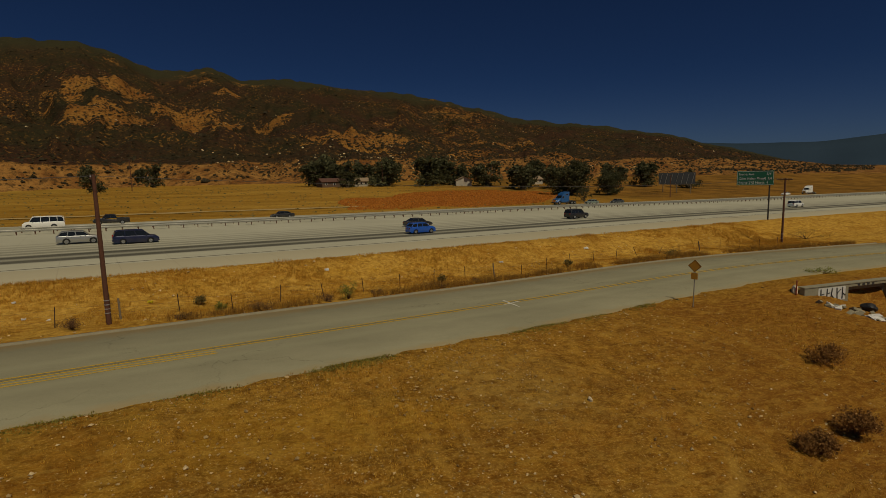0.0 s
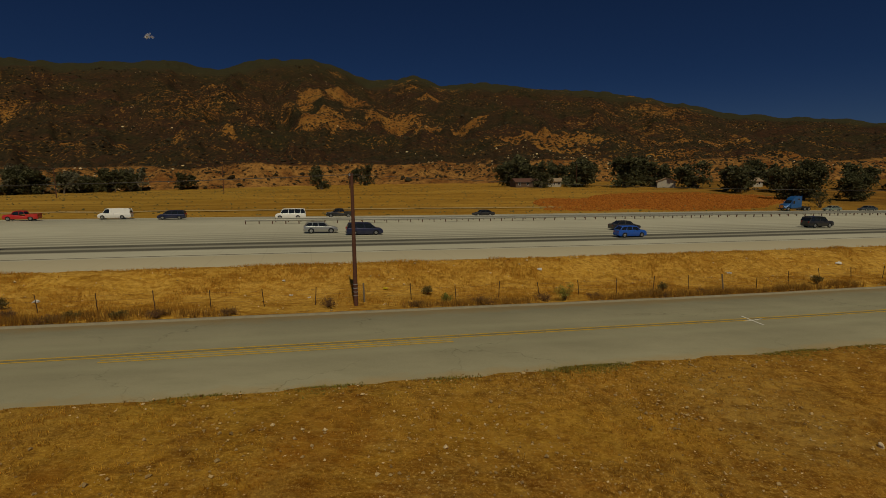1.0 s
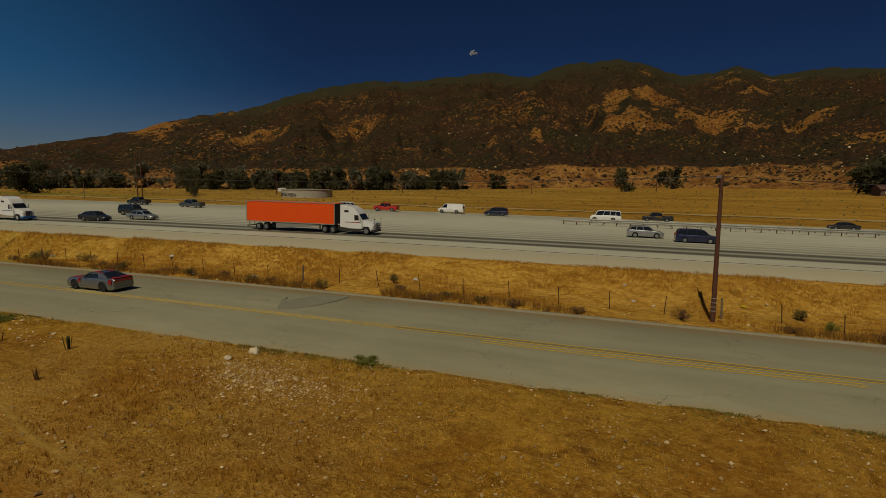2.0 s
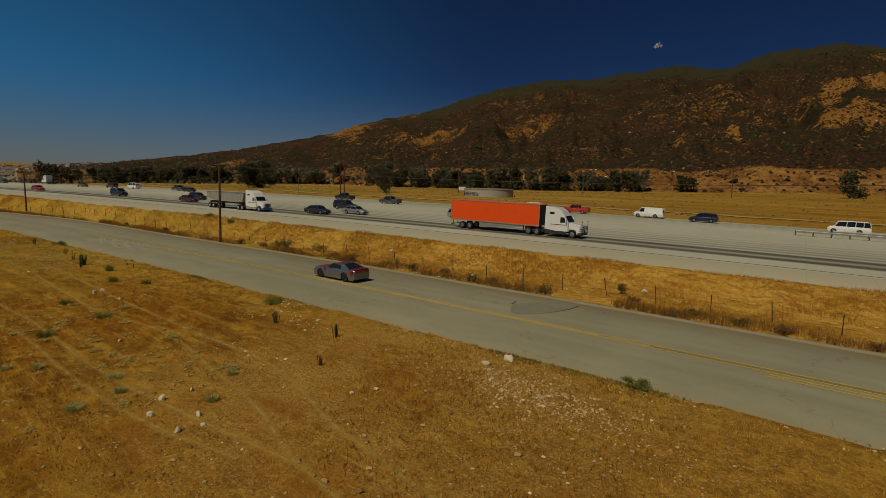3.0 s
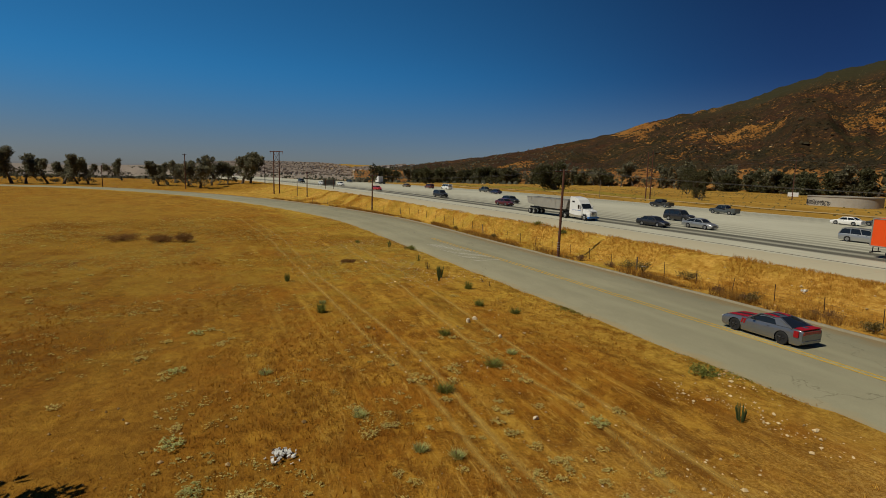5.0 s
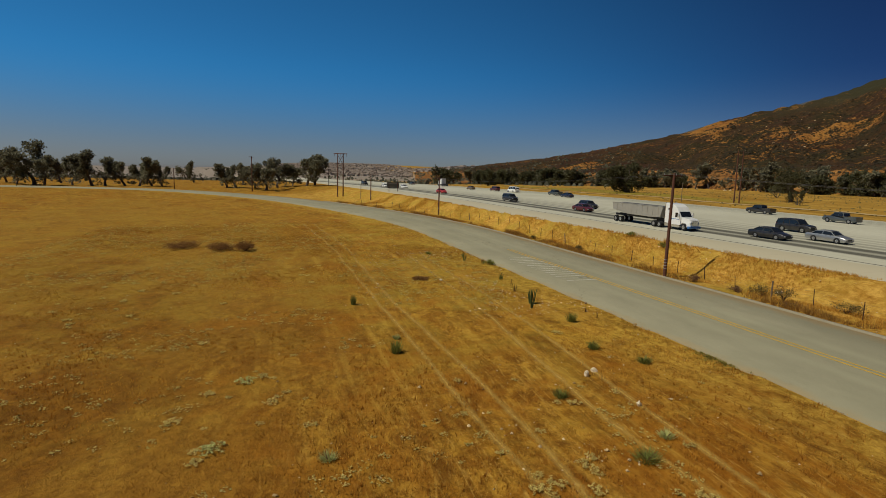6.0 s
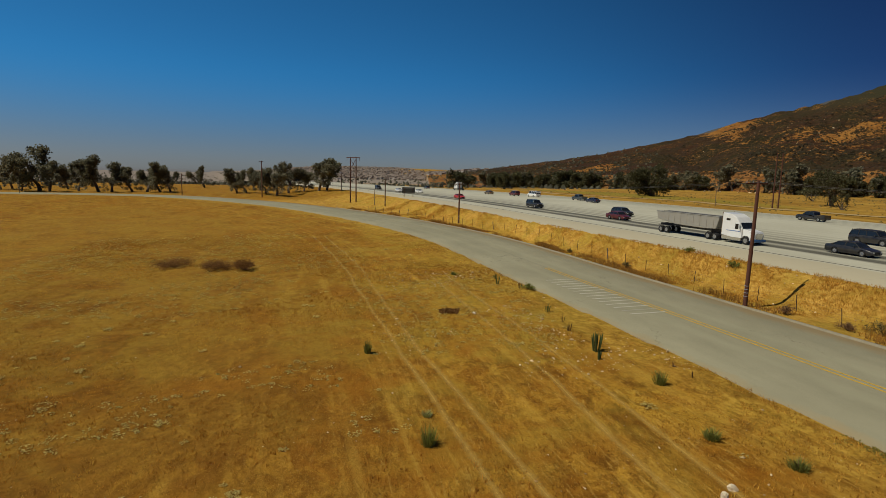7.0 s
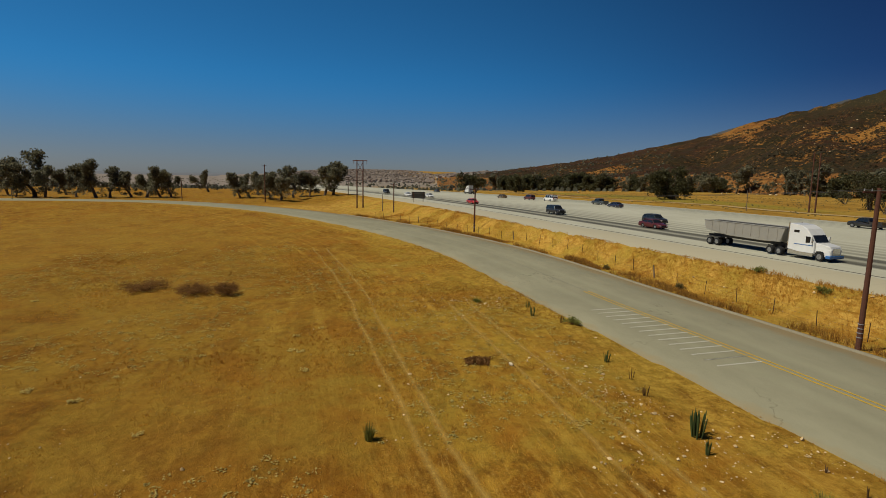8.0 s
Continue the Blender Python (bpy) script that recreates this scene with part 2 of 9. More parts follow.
        ring = n.maths("MULTIPLY", ring, n.ramp(n.noise(0.4, 4, 0.6), (0.42, 0), (0.58, 1)))
        strokes = n.maths("MAXIMUM", strokes, n.maths("MULTIPLY", ring, n.ramp(n.maths("MULTIPLY", y, 0.01), (0.28, 1), (0.31, 0))))
    gold = n.mix(strokes, gold, n.mix(grain, (0.31, 0.160, 0.030), (0.60, 0.385, 0.105)))
    lodged = n.noise(1.7, 5, 0.75, n.scaled(p, (0.42, 1.0, 1.0)), 1.8)
    gold = n.mix(n.maths("MULTIPLY", bare, n.ramp(lodged, (0.52, 0), (0.66, 0.75))), gold, n.mix(grain, (0.33, 0.165, 0.026), (0.60, 0.375, 0.080)))
    pits = n.noise(1.5, 5, 0.75, distort=0.5)
    gold = n.mix(n.maths("MULTIPLY", bare, n.ramp(pits, (0.34, 0.8), (0.48, 0))), gold, (0.095, 0.036, 0.007))
    # paler olive-gold field north of the freeway
    gold = n.mix(n.maths("MULTIPLY", n.ramp(n.maths("MULTIPLY", y, 0.01), (0.85, 0), (1.1, 0.85)), n.ramp(n.maths("MULTIPLY", x, -0.005), (0.1, 0.75), (0.6, 1))), gold, n.mix(n.ramp(n.noise(0.10, 5, 0.7, n.scaled(p, (0.16, 1.0, 1.0)), 0.8), (0.36, 0), (0.62, 1)), (0.195, 0.105, 0.021), (0.37, 0.230, 0.056)))
    # browner scrub ground in the far east
    east = n.maths("MULTIPLY", n.ramp(n.maths("MULTIPLY", x, 0.002), (0.16, 0), (0.36, 0.85)), n.ramp(n.maths("MULTIPLY", y, 0.002), (0.24, 0), (0.36, 1)))
    gold = n.mix(east, gold, n.mix(n.ramp(n.noise(0.07, 5, 0.7), (0.38, 0), (0.62, 1)), (0.075, 0.038, 0.012), (0.24, 0.120, 0.030)))
    # rusty buckwheat in the field beyond the freeway
    ex = n.maths("MULTIPLY", n.maths("SUBTRACT", x, 92.0), 1 / 62.0)
    ey = n.maths("MULTIPLY", n.maths("SUBTRACT", n.maths("SUBTRACT", y, n.maths("MULTIPLY", x, 0.33)), 155.0), 1 / 34.0)
    e2 = n.maths("ADD", n.maths("ADD", n.maths("MULTIPLY", ex, ex), n.maths("MULTIPLY", ey, ey)), n.maths("MULTIPLY", mid, 0.6))
    gold = n.mix(n.ramp(e2, (0.8, 0.9), (1.0, 0)), gold, n.mix(small, (0.27, 0.062, 0.008), (0.52, 0.175, 0.022)))
    # a greener strip of weeds farther west
    gx = n.maths("MULTIPLY", n.maths("ADD", x, 300.0), 1 / 180.0)
    gy = n.maths("MULTIPLY", n.maths("SUBTRACT", y, 128.0), 1 / 26.0)
    g2 = n.maths("ADD", n.maths("ADD", n.maths("MULTIPLY", gx, gx), n.maths("MULTIPLY", gy, gy)), n.maths("MULTIPLY", mid, 0.8))
    gold = n.mix(n.ramp(g2, (0.7, 0.7), (1.0, 0)), gold, (0.20, 0.175, 0.03))
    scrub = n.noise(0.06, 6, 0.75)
    col = n.mix(1.0, gold, (1.03, 0.985, 0.80), "MULTIPLY")
    # built-over valley floor far to the west, its grey holding painted distance haze
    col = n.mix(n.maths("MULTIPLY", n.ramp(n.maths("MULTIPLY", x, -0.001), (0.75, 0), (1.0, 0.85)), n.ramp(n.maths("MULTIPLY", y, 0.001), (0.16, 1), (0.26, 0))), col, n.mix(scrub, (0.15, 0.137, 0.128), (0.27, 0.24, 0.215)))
    n.bump(n.maths("ADD", n.maths("MULTIPLY", small, 0.6), n.maths("MULTIPLY", grain, 0.5)), 1.0, 0.16)
    return n.done(col, 0.95, spec=0.05)


FIELD_A, FIELD_B = (0.33, 0.145, 0.013), (0.52, 0.275, 0.026)
FIELD_C, FIELD_D, FIELD_E = (0.33, 0.15, 0.016), (0.58, 0.36, 0.065), (0.18, 0.080, 0.011)
M["field"] = mat_field()


def mat_mountain():
    """Dark chaparral with openings of burnt-gold grass, and bare tan earth at the foot."""
    n = Nodes("chaparral_slope")
    p = n.pos()

    def layer(name):
        at = n.add("ShaderNodeAttribute")
        at.attribute_name = name
        return at.outputs["Fac"]
    scrub = n.noise(0.05, 6, 0.75)
    fine = n.noise(0.30, 5, 0.75)
    flow = n.noise(0.22, 5, 0.7, n.scaled(p, (1.0, 0.30, 0.6)), 0.6)
    gold = n.mix(n.ramp(n.noise(0.022, 5, 0.7), (0.36, 0), (0.64, 1)), HILL_GOLD, HILL_EARTH)
    gold = n.mix(n.ramp(flow, (0.52, 0), (0.66, 0.55)), gold, HILL_STRAW)
    gold = n.mix(n.ramp(fine, (0.38, 0.7), (0.52, 0)), gold, HILL_SCRUB)
    brush = n.mix(n.ramp(n.noise(0.010, 4), (0.40, 0), (0.60, 1)), HILL_SCRUB, HILL_GREEN)
    brush = n.mix(n.ramp(scrub, (0.45, 0), (0.70, 0.55)), brush, HILL_RUST)
    brush = n.mix(n.ramp(fine, (0.36, 0.8), (0.50, 0)), brush, HILL_BUSH)
    brush = n.mix(layer("high"), brush, n.mix(fine, (0.022, 0.021, 0.011), (0.050, 0.044, 0.021)))
    # pale gaps between the bushes
    gaps = n.maths("MULTIPLY", n.ramp(n.noise(0.34, 3, 0.6, n.scaled(p, (1.0, 0.5, 0.7))), (0.57, 0), (0.64, 0.75)), n.ramp(n.noise(0.016, 4, 0.6), (0.42, 0.10), (0.62, 1.0)))
    brush = n.mix(n.maths("MULTIPLY", gaps, n.maths("SUBTRACT", 1.0, layer("high"))), brush, HILL_GOLD)
    cover = n.maths("ADD", layer("open"), n.maths("MULTIPLY", n.maths("SUBTRACT", scrub, 0.5), 1.5))
    cover = n.maths("ADD", cover, n.maths("MULTIPLY", n.maths("SUBTRACT", fine, 0.5), 1.3))
    col = n.mix(n.ramp(cover, (0.42, 0), (0.60, 1)), brush, gold)
    rocks = n.voronoi(0.22)
    col = n.mix(n.ramp(n.maths("ADD", rocks, n.noise(0.014, 3)), (0.44, 0.8), (0.49, 0)), col, HILL_ROCK)
    tan = n.mix(n.ramp(scrub, (0.40, 0), (0.62, 1)), (0.16, 0.062, 0.017), (0.34, 0.17, 0.048))
    tan = n.mix(n.ramp(fine, (0.40, 0.8), (0.52, 0)), tan, (0.055, 0.032, 0.014))
    col = n.mix(n.ramp(n.maths("ADD", layer("bluff"), n.maths("MULTIPLY", n.maths("SUBTRACT", n.noise(0.035, 5, 0.7), 0.5), 1.1)), (0.42, 0), (0.60, 1)), col, tan)
    n.bump(n.maths("ADD", fine, n.maths("MULTIPLY", scrub, 2.0)), 0.8, 1.2)
    return n.done(col, 0.95, spec=0.05)


HILL_GOLD, HILL_EARTH, HILL_STRAW, HILL_ROCK = (0.285, 0.136, 0.030), (0.20, 0.080, 0.019), (0.34, 0.178, 0.048), (0.30, 0.22, 0.13)
HILL_SCRUB, HILL_BUSH, HILL_GREEN, HILL_RUST = (0.040, 0.021, 0.012), (0.014, 0.010, 0.006), (0.028, 0.024, 0.011), (0.070, 0.030, 0.014)
M["mountain"] = mat_mountain()


def mat_asphalt():
    n = Nodes("asphalt_road")
    p = n.pos()
    uv = n.lane()
    v = n.axis(uv, 1)
    base = n.mix(n.ramp(n.noise(0.12, 4), (0.35, 0), (0.65, 1)), (0.262, 0.249, 0.166), (0.312, 0.297, 0.199))
    base = n.mix(n.ramp(n.noise(0.8, 5, 0.7, n.scaled(p, (0.35, 1, 1))), (0.42, 0), (0.7, 0.5)), base, (0.226, 0.218, 0.143))
    base = n.mix(n.ramp(n.noise(30.0, 3, 0.8), (0.35, 0.3), (0.6, 0)), base, (0.13, 0.122, 0.085))
    # polished wheel paths
    w = n.maths("ABSOLUTE", n.maths("SUBTRACT", n.maths("ABSOLUTE", v), 1.9))
    base = n.mix(n.ramp(n.maths("ADD", w, n.maths("MULTIPLY", n.noise(0.5, 3), 0.5)), (0.35, 0.3), (0.9, 0)), base, (0.32, 0.315, 0.208))
    # short wandering cracks here and there
    wob = n.add("ShaderNodeTexNoise")
    wob.inputs["Scale"].default_value = 0.9
    wob.inputs["Detail"].default_value = 6
    n.link(p, wob.inputs["Vector"])
    cr = n.voronoi(0.13, "DISTANCE_TO_EDGE", n.mix(0.25, p, n.scaled(wob.outputs["Color"], (9, 9, 9))))
    where = n.ramp(n.noise(0.10, 3), (0.46, 0), (0.60, 0.6))
    base = n.mix(n.maths("MULTIPLY", n.ramp(cr, (0.0, 1.0), (0.005, 0)), where), base, (0.07, 0.062, 0.04))
    # dust blown over the edges
    e = n.maths("ADD", n.maths("MULTIPLY", n.maths("ABSOLUTE", v), 0.1), n.maths("MULTIPLY", n.noise(0.7, 4), 0.22))
    base = n.mix(n.ramp(e, (0.66, 0), (0.78, 0.7)), base, (0.30, 0.215, 0.10))
    n.bump(n.noise(60, 2), 0.35, 0.01)
    return n.done(n.mix(1.0, base, (0.97, 0.945, 0.93), "MULTIPLY"), 0.9, spec=0.12)


def mat_concrete():
    n = Nodes("freeway_concrete")
    p = n.pos()
    uv = n.lane()
    u, v = n.axis(uv, 0), n.axis(uv, 1)
    vv = n.maths("ADD", v, n.maths("MULTIPLY", n.maths("SUBTRACT", n.noise(0.03, 2), 0.5), 0.8))
    base = n.mix(n.ramp(n.noise(0.06, 4), (0.35, 0), (0.65, 1)), (0.40, 0.382, 0.290), (0.46, 0.443, 0.340))
    fine = n.noise(1.2, 5, 0.65, n.scaled(p, (0.12, 1, 1)))
    base = n.mix(n.ramp(fine, (0.4, 0.35), (0.62, 0)), base, (0.33, 0.31, 0.235))
    # tyre-darkened wheel paths, the truck lanes darkest
    for c, wide, dark in WHEEL_PATHS:
        d = n.maths("ABSOLUTE", n.maths("SUBTRACT", vv, c))
        f = n.ramp(n.maths("DIVIDE", d, wide * 2), (0.2, dark), (0.5, 0))
        f = n.maths("MULTIPLY", f, n.ramp(fine, (0.25, 0.8), (0.6, 1)))
        base = n.mix(f, base, (0.060, 0.056, 0.042))
    # the joint of the shoulder
    d = n.maths("ABSOLUTE", v)
    base = n.mix(n.ramp(d, (0.11, 0.95), (0.22, 0)), base, (0.06, 0.05, 0.04))
    # dusty shoulder
    base = n.mix(n.ramp(n.maths("ADD", n.maths("MULTIPLY", v, 0.1), n.maths("MULTIPLY", n.noise(0.4, 4), 0.3)), (-0.0, 0.5), (0.1, 0)), base, (0.37, 0.335, 0.24))
    base = n.mix(n.ramp(n.maths("ADD", n.maths("MULTIPLY", v, 0.05), n.maths("MULTIPLY", n.noise(0.5, 4), 0.1)), (0.0, 0.75), (0.02, 0)), base, (0.38, 0.33, 0.22))
    slab = n.maths("ABSOLUTE", n.maths("SUBTRACT", n.maths("FRACT", n.maths("MULTIPLY", u, 1 / 4.6)), 0.5))
    base = n.mix(n.ramp(slab, (0.488, 0), (0.494, 0.2)), base, (0.2, 0.18, 0.13))
    return n.done(base, 0.8, spec=0.25)


# lateral place from the shoulder joint, half width, darkness
WHEEL_PATHS = [(5.9, 1.7, 0.95), (9.9, 1.8, 0.95), (7.9, 1.6, 0.40), (13.2, 1.3, 0.50), (15.8, 1.2, 0.45), (18.4, 1.1, 0.3), (20.9, 1.1, 0.3), (24.0, 0.9, 0.2),
               (48.5, 0.8, 0.2), (51.5, 0.8, 0.25), (54.5, 0.9, 0.35), (57.5, 0.9, 0.45), (60.5, 0.9, 0.45)]
M["asphalt"], M["concrete"] = mat_asphalt(), mat_concrete()


def plain(name, colour, rough=0.6, metal=0.0, spec=0.4, vary=0.25, scale=3.0, bump=0.0, coat=0.0, dirt=None):
    """A material of one substance with grain at two scales."""
    n = Nodes(name)
    p = n.local()
    dark = tuple(c * (1 - vary) for c in colour)
    light = tuple(min(1, c * (1 + vary * 0.6)) for c in colour)
    c = n.mix(n.noise(scale, 4, vec=p), dark, light)
    c = n.mix(n.ramp(n.noise(scale * 9, 3, vec=p), (0.4, 0.3 * vary / 0.25), (0.6, 0)), c, dark)
    if dirt:
        c = n.mix(n.ramp(n.noise(scale * 0.6, 5, 0.7, vec=p), (0.5, 0), (0.75, 0.5)), c, dirt)
    if bump:
        n.bump(n.noise(scale * 9, 3, vec=p), 0.5, bump)
    return n.done(c, rough, metal, spec, **({"Coat Weight": coat, "Coat Roughness": 0.08} if coat else {}))


def paint(name, colour, metal=0.0, rough=0.35):
    n = Nodes(name)
    p = n.local()
    c = n.mix(n.ramp(n.noise(1.5, 4, vec=p), (0.4, 0), (0.8, 0.25)), colour, tuple(0.6 * a + 0.4 * b for a, b in zip(colour, (0.3, 0.24, 0.15))))
    return n.done(c, rough, metal, 0.5, **{"Coat Weight": 0.6, "Coat Roughness": 0.06})


M["pole"] = plain("weathered_wood", (0.115, 0.045, 0.026), 0.9, vary=0.4, scale=6, bump=0.01)
M["grey_wood"] = plain("grey_wood", (0.2, 0.15, 0.1), 0.9, vary=0.4, scale=8, bump=0.01)
M["steel"] = plain("galvanised_steel", (0.36, 0.35, 0.31), 0.55, 0.6, vary=0.2)
M["dark_steel"] = plain("dark_steel", (0.06, 0.055, 0.05), 0.6, 0.4)
M["wire"] = plain("wire", (0.07, 0.065, 0.06), 0.6, 0.3)
M["insulator"] = plain("insulator", (0.3, 0.3, 0.32), 0.3)
M["tyre"] = plain("tyre_rubber", (0.018, 0.018, 0.018), 0.85, vary=0.3)
M["rim"] = plain("alloy_rim", (0.45, 0.45, 0.45), 0.35, 0.8)
M["dark_rim"] = plain("dark_rim", (0.05, 0.05, 0.055), 0.4, 0.6)
M["trim_black"] = plain("black_trim", (0.02, 0.02, 0.021), 0.55)
M["lamp_red"] = plain("red_lens", (0.35, 0.015, 0.012), 0.2, coat=0.5)
M["lamp_clear"] = plain("clear_lens", (0.75, 0.75, 0.72), 0.15, coat=0.5)
M["chrome"] = plain("chrome", (0.7, 0.7, 0.7), 0.12, 1.0, vary=0.05)
n = Nodes("tinted_glass")
M["glass"] = n.done((0.012, 0.015, 0.018), 0.06, 0.0, 0.7)

# ---------------------------------------------------------------- terrain
def spline(knots, m=10):
    K = np.array(knots, float)
    n = len(K)
    s = np.linspace(0, n - 1, (n - 1) * m + 1)
    i = np.clip(s.astype(int), 0, n - 2)
    u = (s - i)[:, None]
    a, b, c, d = K[np.maximum(i - 1, 0)], K[i], K[i + 1], K[np.minimum(i + 2, n - 1)]
    return 0.5 * (2 * b + (c - a) * u + (2 * a - 5 * b + 4 * c - d) * u * u + (3 * b - a - 3 * c + d) * u ** 3)


# centre line of the frontage road (its yellow line) and the freeway's shoulder joint, travelling west
ROAD = spline([(222.3, 14.04, -1.64), (175.5, 25.74, -1.4), (128.7, 33.93, -0.94), (87.75, 38.84, -0.51), (53, 40.48, -0.02), (21.64, 36.27, 0.5), (-13.1, 29.72, 1.63),
               (-51.36, 25.04, 2.15), (-90.09, 20.71, 2.25), (-130.57, 14.74, 2.52), (-170.7, -1.75, 2.96), (-208.03, -26.56, 3.36),
               (-232.36, -62.71, 3.84), (-229.32, -109.63, 4.09), (-210.6, -163.8, 4.09), (-187.2, -234, 4.09)], 14)
FWY = spline([(819, 152.1, -6.43), (491.4, 122.85, -4.68), (292.5, 100.62, -1.87), (175.5, 86.46, -0.23), (93.6, 75.46, 1.35), (22.7, 64.35, 2.48), (-46.45, 52.01, 3.87), (-117.23, 38.49, 4.91),
              (-210.6, 19.6, 5.78), (-339.3, -9.71, 5.67), (-526.5, -55.34, 4.56), (-702, -98.28, 3.51), (-1053, -187.2, -2.34), (-1755, -362.7, -14.04)], 10)
ROAD_S, ROAD_N = 6.1, 7.4      # half widths of the frontage road
FWY_S, FWY_N = 7.5, 65.0       # freeway pavement south and north of the joint


def along(line, x, y):
    """Lateral distance (north positive) and height of the line's nearest point; x, y are arrays."""
    P = line[:, :2]
    A, B = P[:-1], P[1:]
    AB = B - A
    L2 = (AB ** 2).sum(1)
    lat = np.empty(x.shape)
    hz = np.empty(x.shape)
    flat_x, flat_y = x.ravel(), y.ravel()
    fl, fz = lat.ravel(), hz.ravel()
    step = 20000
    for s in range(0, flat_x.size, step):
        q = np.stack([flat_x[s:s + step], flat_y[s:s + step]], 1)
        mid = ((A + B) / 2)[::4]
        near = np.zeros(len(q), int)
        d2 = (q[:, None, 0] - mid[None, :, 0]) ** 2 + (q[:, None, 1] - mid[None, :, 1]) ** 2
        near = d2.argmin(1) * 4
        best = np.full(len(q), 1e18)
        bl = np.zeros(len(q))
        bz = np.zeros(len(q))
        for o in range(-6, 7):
            k = np.clip(near + o, 0, len(A) - 1)
            r = q - A[k]
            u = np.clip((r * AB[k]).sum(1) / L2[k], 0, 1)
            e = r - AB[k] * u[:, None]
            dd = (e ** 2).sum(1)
            side = AB[k][:, 1] * r[:, 0] - AB[k][:, 0] * r[:, 1]
            hit = dd < best
            best = np.where(hit, dd, best)
            bl = np.where(hit, np.sign(side) * np.sqrt(dd), bl)
            zz = line[k, 2] * (1 - u) + line[k + 1, 2] * u
            bz = np.where(hit, zz, bz)
        fl[s:s + step] = bl
        fz[s:s + step] = bz
    return fl.reshape(x.shape), fz.reshape(x.shape)


def smooth(a, b, v):
    t = np.clip((v - a) / (b - a), 0, 1)
    return t * t * (3 - 2 * t)


def wave(x, y, scale, seed):
    """Smooth value noise, about -1 to 1, of arrays."""
    x, y = x / scale + seed * 17.3, y / scale - seed * 9.1
    ix, iy = np.floor(x).astype(np.int64), np.floor(y).astype(np.int64)
    fx, fy = x - ix, y - iy
    fx, fy = fx * fx * (3 - 2 * fx), fy * fy * (3 - 2 * fy)

    def h(a, b):
        n = (a * 374761393 + b * 668265263 + seed * 1442695041) & 0x7fffffff
        n = ((n ^ (n >> 13)) * 1274126177) & 0x7fffffff
        return ((n ^ (n >> 16)) & 0xffff) / 32767.5 - 1
    return (h(ix, iy) * (1 - fx) + h(ix + 1, iy) * fx) * (1 - fy) + (h(ix, iy + 1) * (1 - fx) + h(ix + 1, iy + 1) * fx) * fy


# the mountain's skyline: elevation angle over azimuth (degrees west of +y)
SKY_AZ = [-75, -66, -59, -56, -52, -46, -40, -34, -31.3, -28.7, -25, -20, -16.6, -14, -10, -6.5, -5, -3.6, -1, 1.6, 3.5, 6.6, 9, 14, 18, 23, 31, 36, 37.6, 39, 41.5, 43.6, 45.7, 48, 50.3, 51.5, 52.7, 55.2, 58, 60, 63, 67, 72, 82]
SKY_EL = [0, 0.05, 0.3, 0.8, 1.8, 3.3, 4.45, 4.87, 5.32, 6.12, 7.32, 8.07, 8.38, 8.87, 9.3, 9.24, 9.17, 9.26, 10.16, 9.77, 9.71, 11.22, 11.8, 11.7, 10.6, 10.8, 10.1, 9.9, 9.53, 9.27, 8.35, 7.55, 6.99, 6.45, 6.21, 5.97, 5.68, 4.85, 4.15, 3.67, 2.9, 2.42, 1.65, 0.5]
FOOT, RIDGE = 400.0, 1460.0


# side valleys that cut into the face: azimuth, half width, depth
VALLEYS = ((1.6, 1.7, 0.045), (13.5, 2.2, 0.08), (-22.0, 2.0, 0.08), (37.0, 2.4, 0.08), (57.5, 1.8, 0.08))


def mountain(x, y):
    """Height of the mountain over the plain: spurs and gullies run down its face to a bluff at the foot."""
    r = np.hypot(x, y)
    az = np.degrees(np.arctan2(-x, y))
    el = np.interp(az, SKY_AZ, SKY_EL, left=0, right=0)
    foot = FOOT + 25 * wave(az * 6, r * 0, 60, 11) + 260 * smooth(35, 75, az) + 120 * smooth(-25, -60, az)
    el = el + (0.20 * wave(az * 10, az * 0, 26, 33) + 0.09 * wave(az * 10, az * 0, 8, 34)) * np.clip(el / 5, 0, 1)
    crest = RIDGE * np.tan(np.radians(el))
    u = np.clip((r - foot) / (RIDGE - foot), 0, 1.0)
    back = smooth(RIDGE * 1.9, RIDGE, r)
    body = (0.25 * u + 0.75 * u ** 1.25) * back
    warp = 12 * wave(x, y, 240, 21)
    gul = np.abs(wave(az * 10 + warp, r * 0.35, 62, 13)) * 0.50 + np.abs(wave(x, y, 120, 17)) * 0.34 + 0.22 * np.abs(wave(x, y, 52, 19))
    gul = gul + 0.28 * np.abs(wave(az * 24 + warp * 1.6, r * 0.4, 62, 14)) + 0.10 * np.abs(wave(az * 60 + warp * 3, r * 0.5, 62, 15))
    face = np.sin(np.clip(u, 0, 1) * pi) ** 0.8
    spur = (0.5 - gul) * face
    cut = sum(d * np.exp(-((az - a - 3.0 * (u - 0.6) + 0.8 * wave(r, az * 0, 90, 16)) / w) ** 2) for a, w, d in VALLEYS)
    rough = smooth(0, 0.1, u) * (3.0 * wave(x, y, 34, 23) + 1.6 * wave(x, y, 15, 27) + 0.9 * wave(x, y, 7, 28))
    hill = crest * (body + 0.20 * spur - cut * face ** 1.5) + rough * np.clip(crest / 120, 0, 1)
    bluff = 0.8 + 0.5 * wave(x, y, 70, 31) + 0.35 * np.abs(wave(az * 40, r * 0.3, 40, 32))
    bench = 11 * smooth(foot - 8, foot + 30, r) * bluff * np.clip(el / 6, 0, 1)
    return np.where(el > 0, np.maximum(hill, 0) + bench, 0) * smooth(2300, 1900, r)


